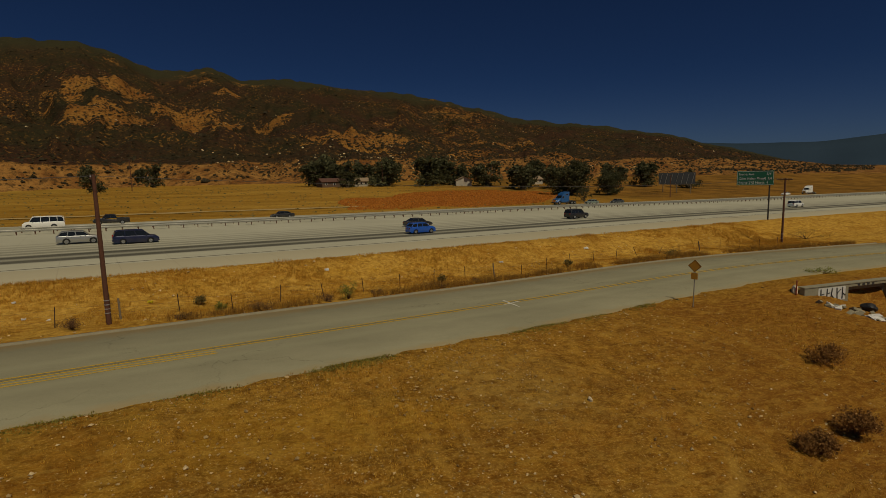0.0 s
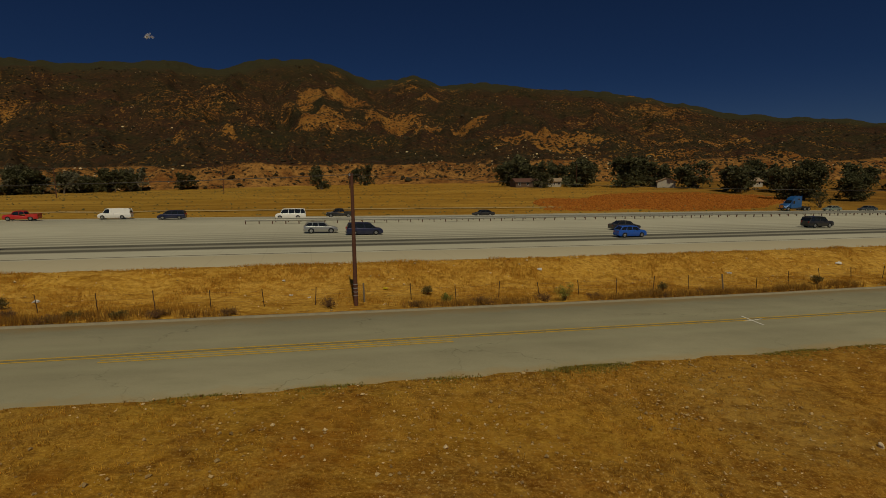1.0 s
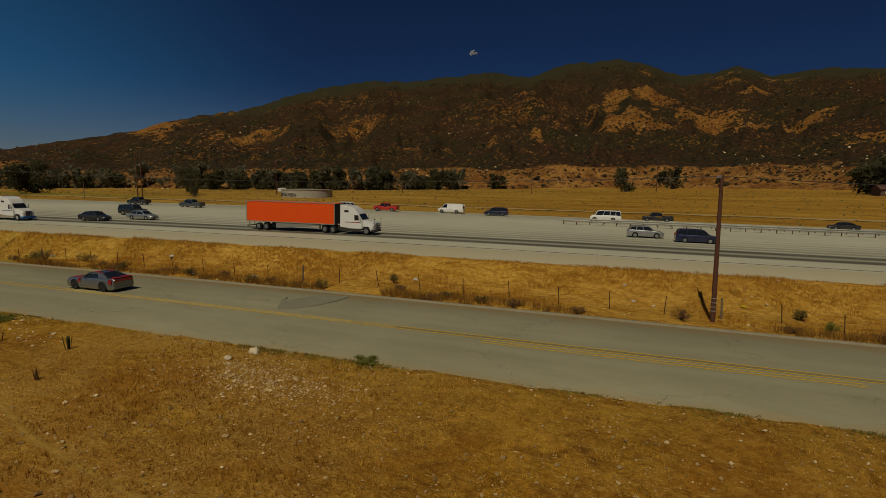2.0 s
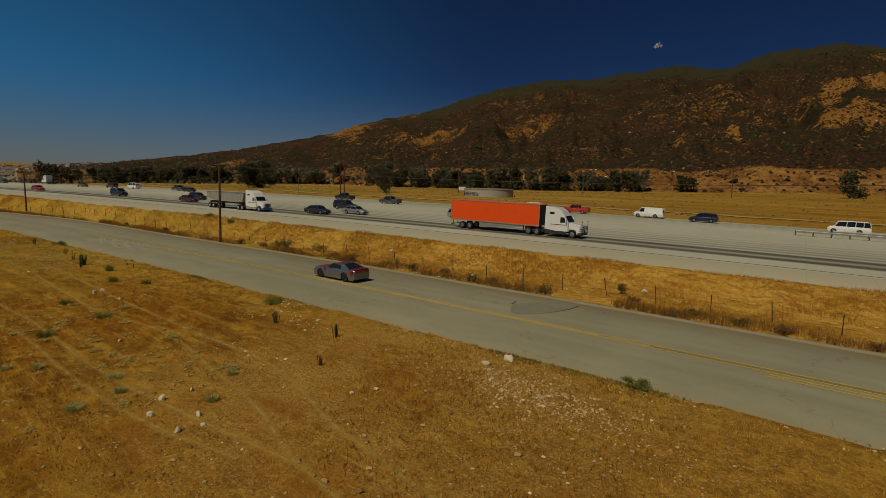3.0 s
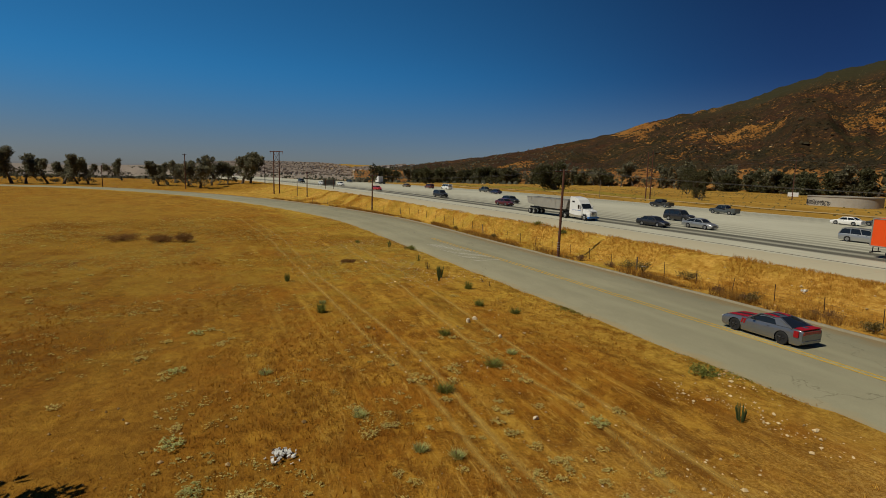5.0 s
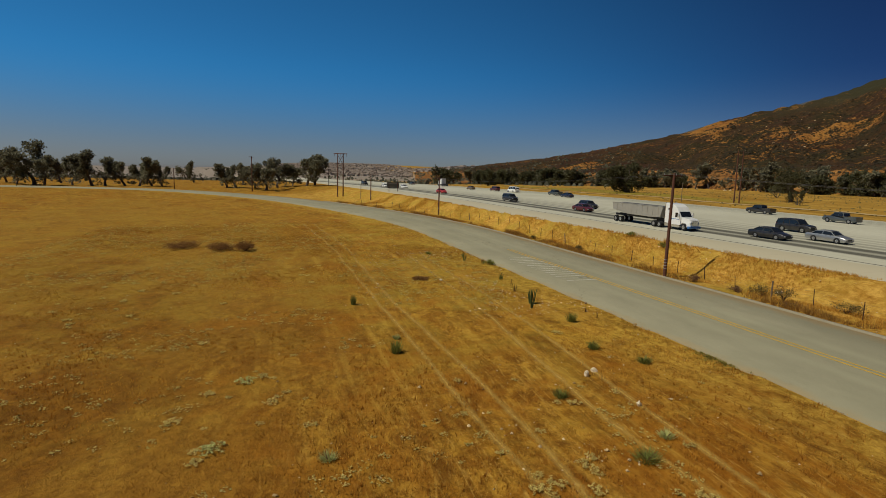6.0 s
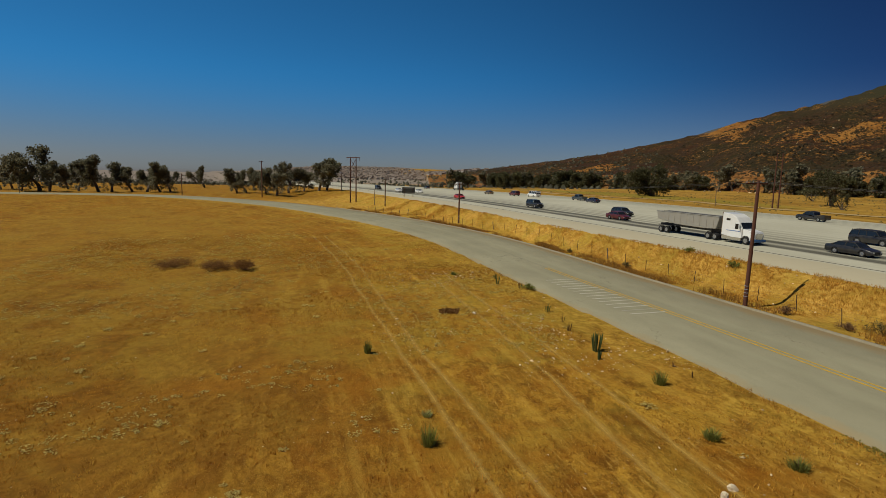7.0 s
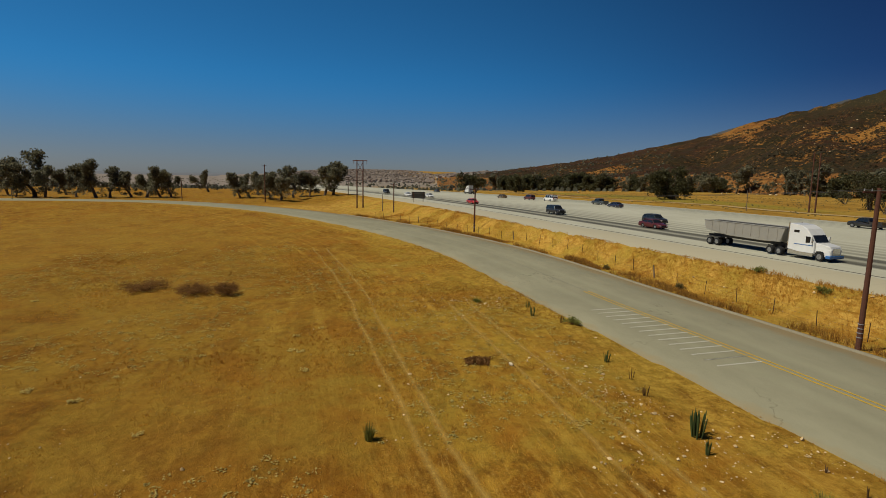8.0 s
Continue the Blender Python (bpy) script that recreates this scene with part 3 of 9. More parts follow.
def height(x, y, fine=True):
    """Ground height of arrays of places: banks, verge, fields, foothills and the valley."""
    x, y = np.asarray(x, float), np.asarray(y, float)
    rl, rz = along(ROAD, x, y)
    fl, fz = along(FWY, x, y)
    # field south of the road: falls gently, steeper to the wash in the east
    d = np.maximum(-rl - ROAD_S, 0)
    slope = 0.026 + 0.13 * smooth(-21, 9, x)
    south = rz - 0.06 - np.minimum(slope * d, 1.0 + 2.6 * smooth(-29, 12, x)) - 0.012 * np.maximum(d - 15, 0) * smooth(40, 0, x) * smooth(400, 60, d)
    wash = np.exp(-((x - 58 - 0.1 * (y - 23)) / 7.0) ** 2) * smooth(38, 31, y)
    south = south - 1.7 * wash * smooth(30.2, 29.5, y + 0.105 * (x - 53.5))
    # fill behind the culvert's headwall
    fill = np.exp(-((x - 54) / 8.0) ** 4) * smooth(29.6, 30.3, y + 0.105 * (x - 53.5)) * (rl < 0)
    south = south + fill * (rz - 0.1 - south)
    # verge between the two roads: low by the fence, then a bank up to the shoulder
    gap = np.maximum(rl - ROAD_N, 0)
    rest = np.maximum(-fl - FWY_S, 0)
    u = gap / (gap + rest + 1e-6)
    verge = rz - 0.08 * smooth(0, 0.2, u) + (fz - rz - 0.03) * smooth(0.42, 0.97, u)
    verge = np.where(rest + gap > 120, np.minimum(verge, rz), verge)
    # north of the freeway
    n = np.maximum(fl - FWY_N, 0)
    north_z = 5.7 + 0.012 * np.maximum(n - 70, 0) * smooth(-300, 0, x)
    north = fz - 0.05 + (np.minimum(north_z, 9.4) - fz) * smooth(0, 130, n) - 0.35 * smooth(0, 5, n) * smooth(30, 5, n)
    z = np.where(rl < 0, south, np.where(fl > 0, north, verge))
    # pavements lie in the ground
    z = np.where((rl > -ROAD_S) & (rl < ROAD_N), rz - 0.16, z)
    z = np.where((fl > -FWY_S) & (fl < FWY_N), fz - 0.2, z)
    if fine:
        off = smooth(0.2, 2.5, np.minimum(np.minimum(np.abs(rl + ROAD_S), np.abs(rl - ROAD_N)), np.minimum(np.abs(fl + FWY_S), np.abs(fl - FWY_N))))
        on = ((rl > -ROAD_S) & (rl < ROAD_N)) | ((fl > -FWY_S) & (fl < FWY_N))
        verge_bumps = np.where((rl > 0) & (fl < 0), 0.20 * wave(x, y, 2.9, 6) + 0.12 * wave(x, y, 1.4, 8), 0)
        z = z + np.where(on, 0, off * (verge_bumps + 0.10 * wave(x, y, 7.0, 3) + 0.05 * wave(x, y, 2.3, 5) + 0.25 * wave(x, y, 30, 7) * smooth(3, 25, np.abs(rl) - 6) * np.where(fl > 0, 1, 0.6)))
    z = z + mountain(x, y)
    # the valley to the west falls away
    r, az = np.hypot(x, y), np.degrees(np.arctan2(-x, y))
    west = smooth(55, 85, az) * smooth(200, 150, np.where(az < 0, az + 360, az))
    z = z + west * (70 * smooth(900, 4000, r) * (1 - 0.75 * smooth(90, 104, az)) - 6 * smooth(300, 800, r))
    return z


def graded(lo, hi, fine_lo, fine_hi, step, grow=1.07, most=60.0):
    mid = list(np.arange(fine_lo, fine_hi + step / 2, step))
    up, s, v = [], step, mid[-1]
    while v < hi:
        s = min(s * grow, most)
        v += s
        up.append(v)
    down, s, v = [], step, mid[0]
    while v > lo:
        s = min(s * grow, most)
        v -= s
        down.append(v)
    return np.array(down[::-1] + mid + up)


def sheet(name, xs, ys, zfun, mat):
    X, Y = np.meshgrid(xs, ys, indexing="ij")
    Zs = zfun(X, Y)
    nx, ny = len(xs), len(ys)
    co = np.stack([X, Y, Zs], -1).reshape(-1, 3)
    k = np.arange(nx * ny).reshape(nx, ny)
    quads = np.stack([k[:-1, :-1], k[1:, :-1], k[1:, 1:], k[:-1, 1:]], -1).reshape(-1, 4)
    return new(name, mesh_from(name, co, quads, mat))


def mesh_from(name, co, faces, mat, shade=True):
    """A mesh from vertex and face arrays; faces all triangles or all quads."""
    me = bpy.data.meshes.new(name)
    faces = np.asarray(faces, np.int32)
    nf, c = faces.shape
    me.vertices.add(len(co))
    me.vertices.foreach_set("co", np.asarray(co, np.float32).ravel())
    me.loops.add(nf * c)
    me.loops.foreach_set("vertex_index", faces.ravel())
    me.polygons.add(nf)
    me.polygons.foreach_set("loop_start", np.arange(0, nf * c, c, dtype=np.int32))
    me.polygons.foreach_set("use_smooth", np.full(nf, shade))
    me.materials.append(mat)
    me.update(calc_edges=True)
    return me


gx = graded(-4700, 4700, -130, 70, 0.85, 1.028, 110)
gy = graded(-3500, 4700, -36, 72, 0.85, 1.022, 110)
def mark_verge(ob):
    """Marks on the ground: the bank between the two roads, and the rim of growth south of the frontage road."""
    co = np.empty(len(ob.data.vertices) * 3, np.float32)
    ob.data.vertices.foreach_get("co", co)
    x, y = co[0::3].astype(float), co[1::3].astype(float)
    near = (np.abs(y - 30) < 90) & (np.abs(x + 30) < 330)
    v = np.zeros(len(x), np.float32)
    rl, fl = along(ROAD, x[near], y[near])[0], along(FWY, x[near], y[near])[0]
    v[near] = smooth(ROAD_N - 1.0, ROAD_N + 1.5, rl) * smooth(-FWY_S + 1.0, -FWY_S - 0.5, fl) * smooth(46, 32, rl - fl - ROAD_N - FWY_S)
    ob.data.attributes.new("verge", 'FLOAT', 'POINT').data.foreach_set("value", v)
    rim = np.zeros(len(x), np.float32)
    rim[near] = smooth(-ROAD_S - 5.5 - 2.5 * wave(x[near], y[near], 9, 131), -ROAD_S - 0.5, rl) * (rl < 0)
    side = np.zeros(len(x), np.float32)
    side[near] = rl
    ob.data.attributes.new("lane_side", 'FLOAT', 'POINT').data.foreach_set("value", side)
    ob.data.attributes.new("rim", 'FLOAT', 'POINT').data.foreach_set("value", rim)


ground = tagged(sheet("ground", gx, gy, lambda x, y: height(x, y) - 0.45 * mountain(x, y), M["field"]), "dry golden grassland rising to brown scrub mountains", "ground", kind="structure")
mark_verge(ground)


# openings of grass on the face: azimuth, distance, half width in degrees, half depth in metres, strength
OPENINGS = ((7.6, 760, 3.4, 115, 1.1), (6.0, 960, 2.4, 120, 0.95), (1.6, 850, 3.8, 80, 1.25), (-2.6, 760, 3.0, 85, 1.2), (-2.6, 1020, 1.7, 30, 1.0), (-6.0, 755, 2.2, 34, 1.0), (-15.0, 560, 5.4, 86, 1.35), (-26.0, 570, 4.2, 55, 0.85), (9.0, 900, 1.6, 60, 0.8), (17.2, 620, 0.7, 40, 1.0), (20.5, 900, 5.0, 230, 0.42), (36.0, 900, 4.6, 130, 0.55),
            (46.5, 870, 4.6, 75, 0.85), (51.5, 1200, 1.8, 110, 0.75), (-26.5, 1180, 4.6, 150, 0.55), (-36.0, 700, 6.2, 40, 0.8), (-28.0, 700, 5.0, 46, 0.8), (-37.0, 520, 4.2, 36, 0.9), (53.6, 1290, 2.0, 240, 0.9), (65.0, 960, 2.6, 60, 0.9))


def open_grass(x, y):
    """How open the scrub is, from 0 to about 1."""
    r, az = np.hypot(x, y), np.degrees(np.arctan2(-x, y))
    ragged = 0.34 * wave(x, y, 70, 101) + 0.30 * wave(x, y, 27, 102) + 0.30 * wave(x, y, 11, 103)
    best = 0.38 * smooth(0.05, 0.75, wave(x, y, 130, 104) + 0.5 * wave(x, y, 45, 105) + 0.2 * wave(x, y, 16, 106))
    for a, d, ha, hd, strength in OPENINGS:
        best = np.maximum(best, strength * smooth(1.45, 0.25, np.hypot((az - a) / ha, (r - d) / hd) + ragged))
    return best


def mountain_sheet():
    """The mountain's face as a fan of fine strips."""
    az = np.radians(np.arange(-76, 84, 0.19))
    r = np.concatenate([340 * 1.0052 ** np.arange(0, 284), np.linspace(1500, 2280, 12)])
    A, D = np.meshgrid(az, r, indexing="ij")
    x, y = -D * np.sin(A), D * np.cos(A)
    hill = mountain(x, y)
    z = height(x, y) - 0.6 * smooth(1.6, 0.2, hill)
    nx, ny = A.shape
    k = np.arange(nx * ny).reshape(nx, ny)
    quads = np.stack([k[:-1, :-1], k[:-1, 1:], k[1:, 1:], k[1:, :-1]], -1).reshape(-1, 4)
    me = mesh_from("mountain", np.stack([x, y, z], -1).reshape(-1, 3), quads, M["mountain"])
    el = np.interp(np.degrees(A), SKY_AZ, SKY_EL)
    crest = RIDGE * np.tan(np.radians(el)) + 1
    high = smooth(0.76, 0.94, hill / crest + 0.05 * wave(x, y, 70, 108)) * smooth(1020, 1200, D) * smooth(54, 42, np.degrees(A))
    for name, values in (("open", open_grass(x, y)), ("bluff", smooth(21, 12, hill + 3.0 * wave(x, y, 40, 107))), ("high", high)):
        me.attributes.new(name, 'FLOAT', 'POINT').data.foreach_set("value", values.astype(np.float32).ravel())
    return tagged(new("mountain", me), "brown scrub mountain with golden grassy openings above tan bluffs", "mountain", kind="structure")


mountain_sheet()


def ribbon(line, cuts, lift=0.0, zs=None):
    """Vertices and quads of a strip along a line; cuts: lateral offsets, zs: their extra heights."""
    t = np.gradient(line[:, :2], axis=0)
    t /= np.linalg.norm(t, axis=1)[:, None]
    nrm = np.stack([t[:, 1], -t[:, 0]], 1)
    zs = zs if zs is not None else [0.0] * len(cuts)
    rows = [np.column_stack([line[:, :2] + nrm * (c if np.isscalar(c) else np.asarray(c)[:, None]), line[:, 2] + lift + dz]) for c, dz in zip(cuts, zs)]
    V = np.stack(rows, 1)
    n, m = V.shape[:2]
    k = np.arange(n * m).reshape(n, m)
    Q = np.stack([k[:-1, :-1], k[:-1, 1:], k[1:, 1:], k[1:, :-1]], -1).reshape(-1, 4)
    return V.reshape(-1, 3), Q


def densify(line, step):
    s = np.concatenate([[0], np.cumsum(np.linalg.norm(np.diff(line[:, :2], axis=0), axis=1))])
    q = np.arange(0, s[-1], step)
    return np.column_stack([np.interp(q, s, line[:, i]) for i in range(3)])


def lane_uv(me, line, cuts):
    """u: metres along the line, v: metres across it."""
    s = np.concatenate([[0], np.cumsum(np.linalg.norm(np.diff(line[:, :2], axis=0), axis=1))])
    V = np.stack([np.broadcast_to(np.asarray(c, float), s.shape) for c in cuts], 1)
    uv = np.stack([np.repeat(s[:, None], len(cuts), 1), V], -1).reshape(-1, 2)
    idx = np.empty(len(me.loops), np.int32)
    me.loops.foreach_get("vertex_index", idx)
    me.uv_layers.new(name="lane").data.foreach_set("uv", uv[idx].astype(np.float32).ravel())
    return me


road_line = densify(ROAD, 1.0)
edge_s = -ROAD_S + 0.10 * wave(road_line[:, 0], road_line[:, 1], 1.7, 41) + 0.12 * wave(road_line[:, 0], road_line[:, 1], 5, 42)
edge_n = ROAD_N + 0.12 * wave(road_line[:, 0], road_line[:, 1], 2.1, 43)
cuts = [edge_s - 0.25, edge_s, -3.0, 0, 3.2, edge_n, edge_n + 0.2]
co, qd = ribbon(road_line, cuts, 0.0, [-0.22, -0.03, 0.02, 0.05, 0.02, -0.03, -0.2])
tagged(new("road", lane_uv(mesh_from("road", co, qd, M["asphalt"]), road_line, cuts)), "worn grey asphalt frontage road with broken edges", "road", kind="structure")
fwy_line = densify(FWY, 4.0)
cuts = [-FWY_S - 0.5, -FWY_S, -0.1, 0.1, 18, 28, 46, FWY_N, FWY_N + 0.6]
co, qd = ribbon(fwy_line, cuts, 0.0, [-0.3, -0.04, 0, 0, 0.05, 0.06, 0.05, -0.04, -0.3])
tagged(new("freeway", lane_uv(mesh_from("freeway", co, qd, M["concrete"]), fwy_line, cuts)), "wide pale concrete freeway with dark tyre-worn lanes", "road", kind="structure")

# ---------------------------------------------------------------- building helpers
def ground_z(x, y):
    return float(height(np.array([float(x)]), np.array([float(y)]))[0])


def line_z(line, x, y):
    return float(along(line, np.array([float(x)]), np.array([float(y)]))[1][0])


def thing(name, m, label, category, group=""):
    ob = new(name)
    ob.empty_display_size = 0.3
    ob.matrix_world = m
    return tagged(ob, label, category, group)


def part(name, bm, mat, parent, label=""):
    """Links a bmesh as one mesh object under a thing or a part."""
    me = bpy.data.meshes.new(name)
    bm.to_mesh(me)
    bm.free()
    me.materials.append(mat)
    ob = new(name, me)
    ob.parent = parent
    if label:
        ob["label"] = label
    return ob


def box(bm, x0, x1, y0, y1, z0, z1, bevel=0.0):
    r = bmesh.ops.create_cube(bm, size=1, matrix=Matrix.LocRotScale(((x0 + x1) / 2, (y0 + y1) / 2, (z0 + z1) / 2), None, (x1 - x0, y1 - y0, z1 - z0)))
    if bevel:
        es = {e for v in r["verts"] for e in v.link_edges}
        bmesh.ops.bevel(bm, geom=list(es), offset=bevel, segments=2, profile=0.5, affect='EDGES')
    return bm


def rod(bm, a, b, r0, r1=None, seg=8, caps=True):
    a, b = Vector(a), Vector(b)
    d = b - a
    q = d.to_track_quat("Z", "Y")
    bmesh.ops.create_cone(bm, cap_ends=caps, segments=seg, radius1=r0, radius2=r0 if r1 is None else r1, depth=d.length, matrix=Matrix.LocRotScale((a + b) / 2, q, None))
    return bm


def B():
    return bmesh.new()


def tube(bm, pts, r, seg=6):
    """One connected tube through the points; r a number or one for each point."""
    pts = [Vector(p) for p in pts]
    rings = []
    for k, p in enumerate(pts):
        d = pts[min(k + 1, len(pts) - 1)] - pts[max(k - 1, 0)]
        q = d.to_track_quat("Z", "Y")
        rr = r[k] if hasattr(r, "__len__") else r
        rings.append([bm.verts.new(p + q @ Vector((rr * cos(2 * pi * j / seg), rr * sin(2 * pi * j / seg), 0))) for j in range(seg)])
    for a, b in zip(rings[:-1], rings[1:]):
        for j in range(seg):
            bm.faces.new((a[j], a[(j + 1) % seg], b[(j + 1) % seg], b[j]))
    bm.faces.new(rings[0][::-1])
    bm.faces.new(rings[-1])
    return bm


# ---------------------------------------------------------------- utility poles
def utility_pole(x, y, h, lean=(0, 0), arm=2.0, arm_turn=100, r=0.15, label="weathered brown wooden utility pole with a crossarm", arms=1, sink=0.3):
    z = ground_z(x, y)
    p = thing("utility_pole", pose(x, y, z), label, "utility pole", "utility poles")
    bm = B()
    n = 8
    pts = [Vector((lean[0] * k / n, lean[1] * k / n, -sink + (h + sink) * k / n)) for k in range(n + 1)]
    tube(bm, pts, [r * (1.12 - 0.35 * k / n) for k in range(n + 1)], 10)
    part("shaft", bm, M["pole"], p)
    if r < 0.16:
        for k in range(4):
            bm = B()
            rod(bm, (0, 0, 0.75 + 0.28 * k), (0, 0, 0.80 + 0.28 * k), r * 1.16, seg=12)
            part("pale_band", bm, M["insulator"], p)
    a = radians(arm_turn)
    ux, uy = cos(a), sin(a)
    for k in range(arms):
        zc = h - 0.25 - 0.9 * k
        top = Vector((lean[0], lean[1], 0)) * (zc / h)
        bm = B()
        m = Matrix.Translation(top + Vector((0, 0, zc))) @ pose(0, 0, 0, 0, 0, arm_turn)
        box(bm, -arm / 2, arm / 2, 0.10, 0.2, -0.06, 0.06, 0.01)
        bmesh.ops.transform(bm, matrix=m, verts=bm.verts)
        part("crossarm", bm, M["pole"], p)
        for s in (-0.92, -0.35, 0.35, 0.92):
            bm = B()
            c = m @ Vector((s * arm / 2, 0.15, 0.06))
            rod(bm, c, c + Vector((0, 0, 0.16)), 0.035, 0.02, 8)
            part("insulator", bm, M["insulator"], p)
        for s in (-1, 1):
            bm = B()
            rod(bm, m @ Vector((s * arm * 0.3, 0.2, -0.05)), m @ Vector((0, 0.16, -0.55)), 0.015, seg=6)
            part("brace", bm, M["dark_steel"], p)
    return p, Vector((x + lean[0], y + lean[1], z + h))


POLES = {}
for key, x, y, h, arm, turn in (("H", 77.7, 52.9, 9.7, 2.2, 95), ("A", -6.5, 40.8, 9.8, 1.4, 98), ("B", -80.4, 29.8, 9.95, 2.2, 98), ("C", -149.0, 20.4, 8.0, 2.0, 105),
                                ("E", -191.2, 8.5, 7.4, 2.0, 105), ("P", -268.5, -4.1, 7.0, 1.8, 110)):
    POLES[key] = utility_pole(x, y, h, (0.05, 0.12) if key == "B" else (0, 0), arm, turn)
for key, x, y, h, arm, turn in (("I", -240.5, -31.0, 12.4, 2.4, 150), ("G", -181.0, 185.5, 15.0, 1.6, 80), ("Z", -33.2, 309.5, 15.5, 1.8, 90), ("N", -137.5, 221.9, 11.6, 1.6, 80),
                                ("O", -86.1, 259.4, 14.5, 1.6, 85), ("Q", 84.9, 272.4, 12.6, 1.8, 90), ("S", 183.8, 175.5, 9.4, 3.2, 60)):
    POLES[key] = utility_pole(x, y, h, (0, 0), arm, turn, 0.17, "tall dark wooden power pole in the dry field")
utility_pole(-243.5, -58.0, 7.2, (0.75, 0.2), 1.2, 60, 0.13, "leaning wooden utility pole beside the road")
for x, y, h in ((-188.7, 106.9, 5.8), (-198.2, 6.0, 4.4), (-229.8, -100.9, 3.6)):
    p = thing("post", pose(x, y, ground_z(x, y)), "slim grey wooden post in dry grass", "post", "posts")
    bm = B()
    rod(bm, (0, 0, -0.4), (0, 0, h), 0.11, 0.08, 8)
    part("shaft", bm, M["grey_wood"], p)
    bm = B()
    rod(bm, (0, 0, h), (0, 0, h + 0.1), 0.09, 0.03, 8)
    part("cap", bm, M["dark_steel"], p)


def twin_pole(x, y, dx, dy, h, label, brace=True, slant=(0, 0)):
    z = ground_z(x, y)
    p = thing("twin_power_pole", pose(x, y, z), label, "utility pole")
    for s in (-1, 1):
        bm = B()
        tube(bm, [(s * dx + slant[0] * k / 6, s * dy + slant[1] * k / 6, -0.4 + (h + 0.4) * k / 6) for k in range(7)], [0.21 - 0.012 * k for k in range(7)], 10)
        part("shaft", bm, M["pole"], p)
    if brace:
        u = Vector((dx, dy, 0)).normalized()
        bm = B()
        rod(bm, Vector((0, 0, h - 0.2)) - u * 2.2, Vector((0, 0, h - 0.2)) + u * 2.2, 0.12, seg=6)
        part("crossbeam", bm, M["pole"], p)
        for s in (-1, 1):
            bm = B()
            rod(bm, Vector((s * dx, s * dy, h - 0.6)), Vector((-s * dx, -s * dy, h - 3.6)), 0.07, seg=6)
            part("brace", bm, M["pole"], p)
        for s in (-0.95, 0, 0.95):
            bm = B()
            rod(bm, Vector((0, 0, h - 0.3)) + u * 2.1 * s, Vector((0, 0, h - 1.1)) + u * 2.1 * s, 0.07, 0.05, 8)
            part("insulator", bm, M["insulator"], p)
    return p


twin_pole(-210.6, 0.1, 0.35, 0.85, 13.6, "pair of dark wooden power poles with cross braces")
twin_pole(-182.0, 121.5, 0.45, 0.55, 16.0, "two dark wooden power poles standing close together", False, (0.3, -0.3))


# ---------------------------------------------------------------- wires
def wire(a, b, sag, r=0.022, n=14):
    a, b = Vector(a), Vector(b)
    bm = tube(B(), [a.lerp(b, k / n) - Vector((0, 0, 4 * sag * (k / n) * (1 - k / n))) for k in range(n + 1)], r, 4)
    me = bpy.data.meshes.new("overhead_wire")
    bm.to_mesh(me)
    bm.free()
    me.materials.append(M["wire"])
    return tagged(new("overhead_wire", me), "thin dark overhead wire strung between wooden poles", "wire", "overhead wires")


for a, b, sag in (("H", "A", 0.9), ("A", "B", 0.9), ("B", "C", 0.8), ("C", "E", 0.5), ("E", "P", 0.9)):
    for off in (-0.8, 0.8):
        o = Vector((0.1 * off, off, -0.1))
        wire(POLES[a][1] + o, POLES[b][1] + o, sag, 0.012)
for a, b, sag in (("G", "N", 0.6), ("N", "O", 0.6), ("O", "Z", 0.7), ("Z", "Q", 1.0), ("Q", "S", 1.2)):
    wire(POLES[a][1], POLES[b][1], sag, 0.03)
wire(POLES["G"][1], Vector((-181.7, 121.2, ground_z(-182, 121.5) + 15.8)), 0.8, 0.03)
wire(POLES["G"][1] + Vector((0, 0.5, 0)), Vector((-330, 205, 20)), 1.5, 0.03)
# ---------------------------------------------------------------- vehicles
def eased(xs, zs, at, blur):
    """A line through (xs, zs), rounded over a length blur, read at the places at."""
    g = np.arange(-0.6, max(xs) + 0.6, 0.01)
    v = np.interp(g, xs, zs)
    k = np.exp(-0.5 * (np.arange(-3 * blur, 3 * blur + 0.005, 0.01) / blur) ** 2)
    return np.interp(at, g, np.convolve(np.pad(v, len(k), mode="edge"), k / k.sum(), "same")[len(k):-len(k)])


def top_z(sp, at):
    """Height of bonnet, belt and boot along the car."""
    L = sp["L"]
    return eased((0, 0.10, sp["hood_s"], sp["cowl"], sp["back"], L - 0.10, L), (sp["nose"] - 0.10, sp["nose"] - 0.02, sp["hood"], sp["belt_f"], sp["belt_r"], sp["deck"], sp["deck"] - 0.10), at, 0.05)


def half_width(sp, at):
    """Half width in plan: drawn in at nose and tail."""
    L, t = sp["L"], sp.get("taper", 0.12)
    return sp["W"] / 2 * (1 - t * np.maximum(0, 1 - at / 0.9) ** 2.2 - 0.8 * t * np.maximum(0, 1 - (L - at) / 0.8) ** 2.2 - 0.02 * ((at - L / 2) / (L / 2)) ** 2)


def loft(rows):
    """A skin through rows of points, closed at both ends."""
    bm = B()
    vs = [[bm.verts.new(p) for p in row] for row in rows]
    n = len(vs[0])
    for a, b in zip(vs[:-1], vs[1:]):
        for k in range(n):
            bm.faces.new((a[k], a[(k + 1) % n], b[(k + 1) % n], b[k]))
    bm.faces.new(vs[0][::-1])
    bm.faces.new(vs[-1])
    bmesh.ops.recalc_face_normals(bm, faces=bm.faces)
    return bm


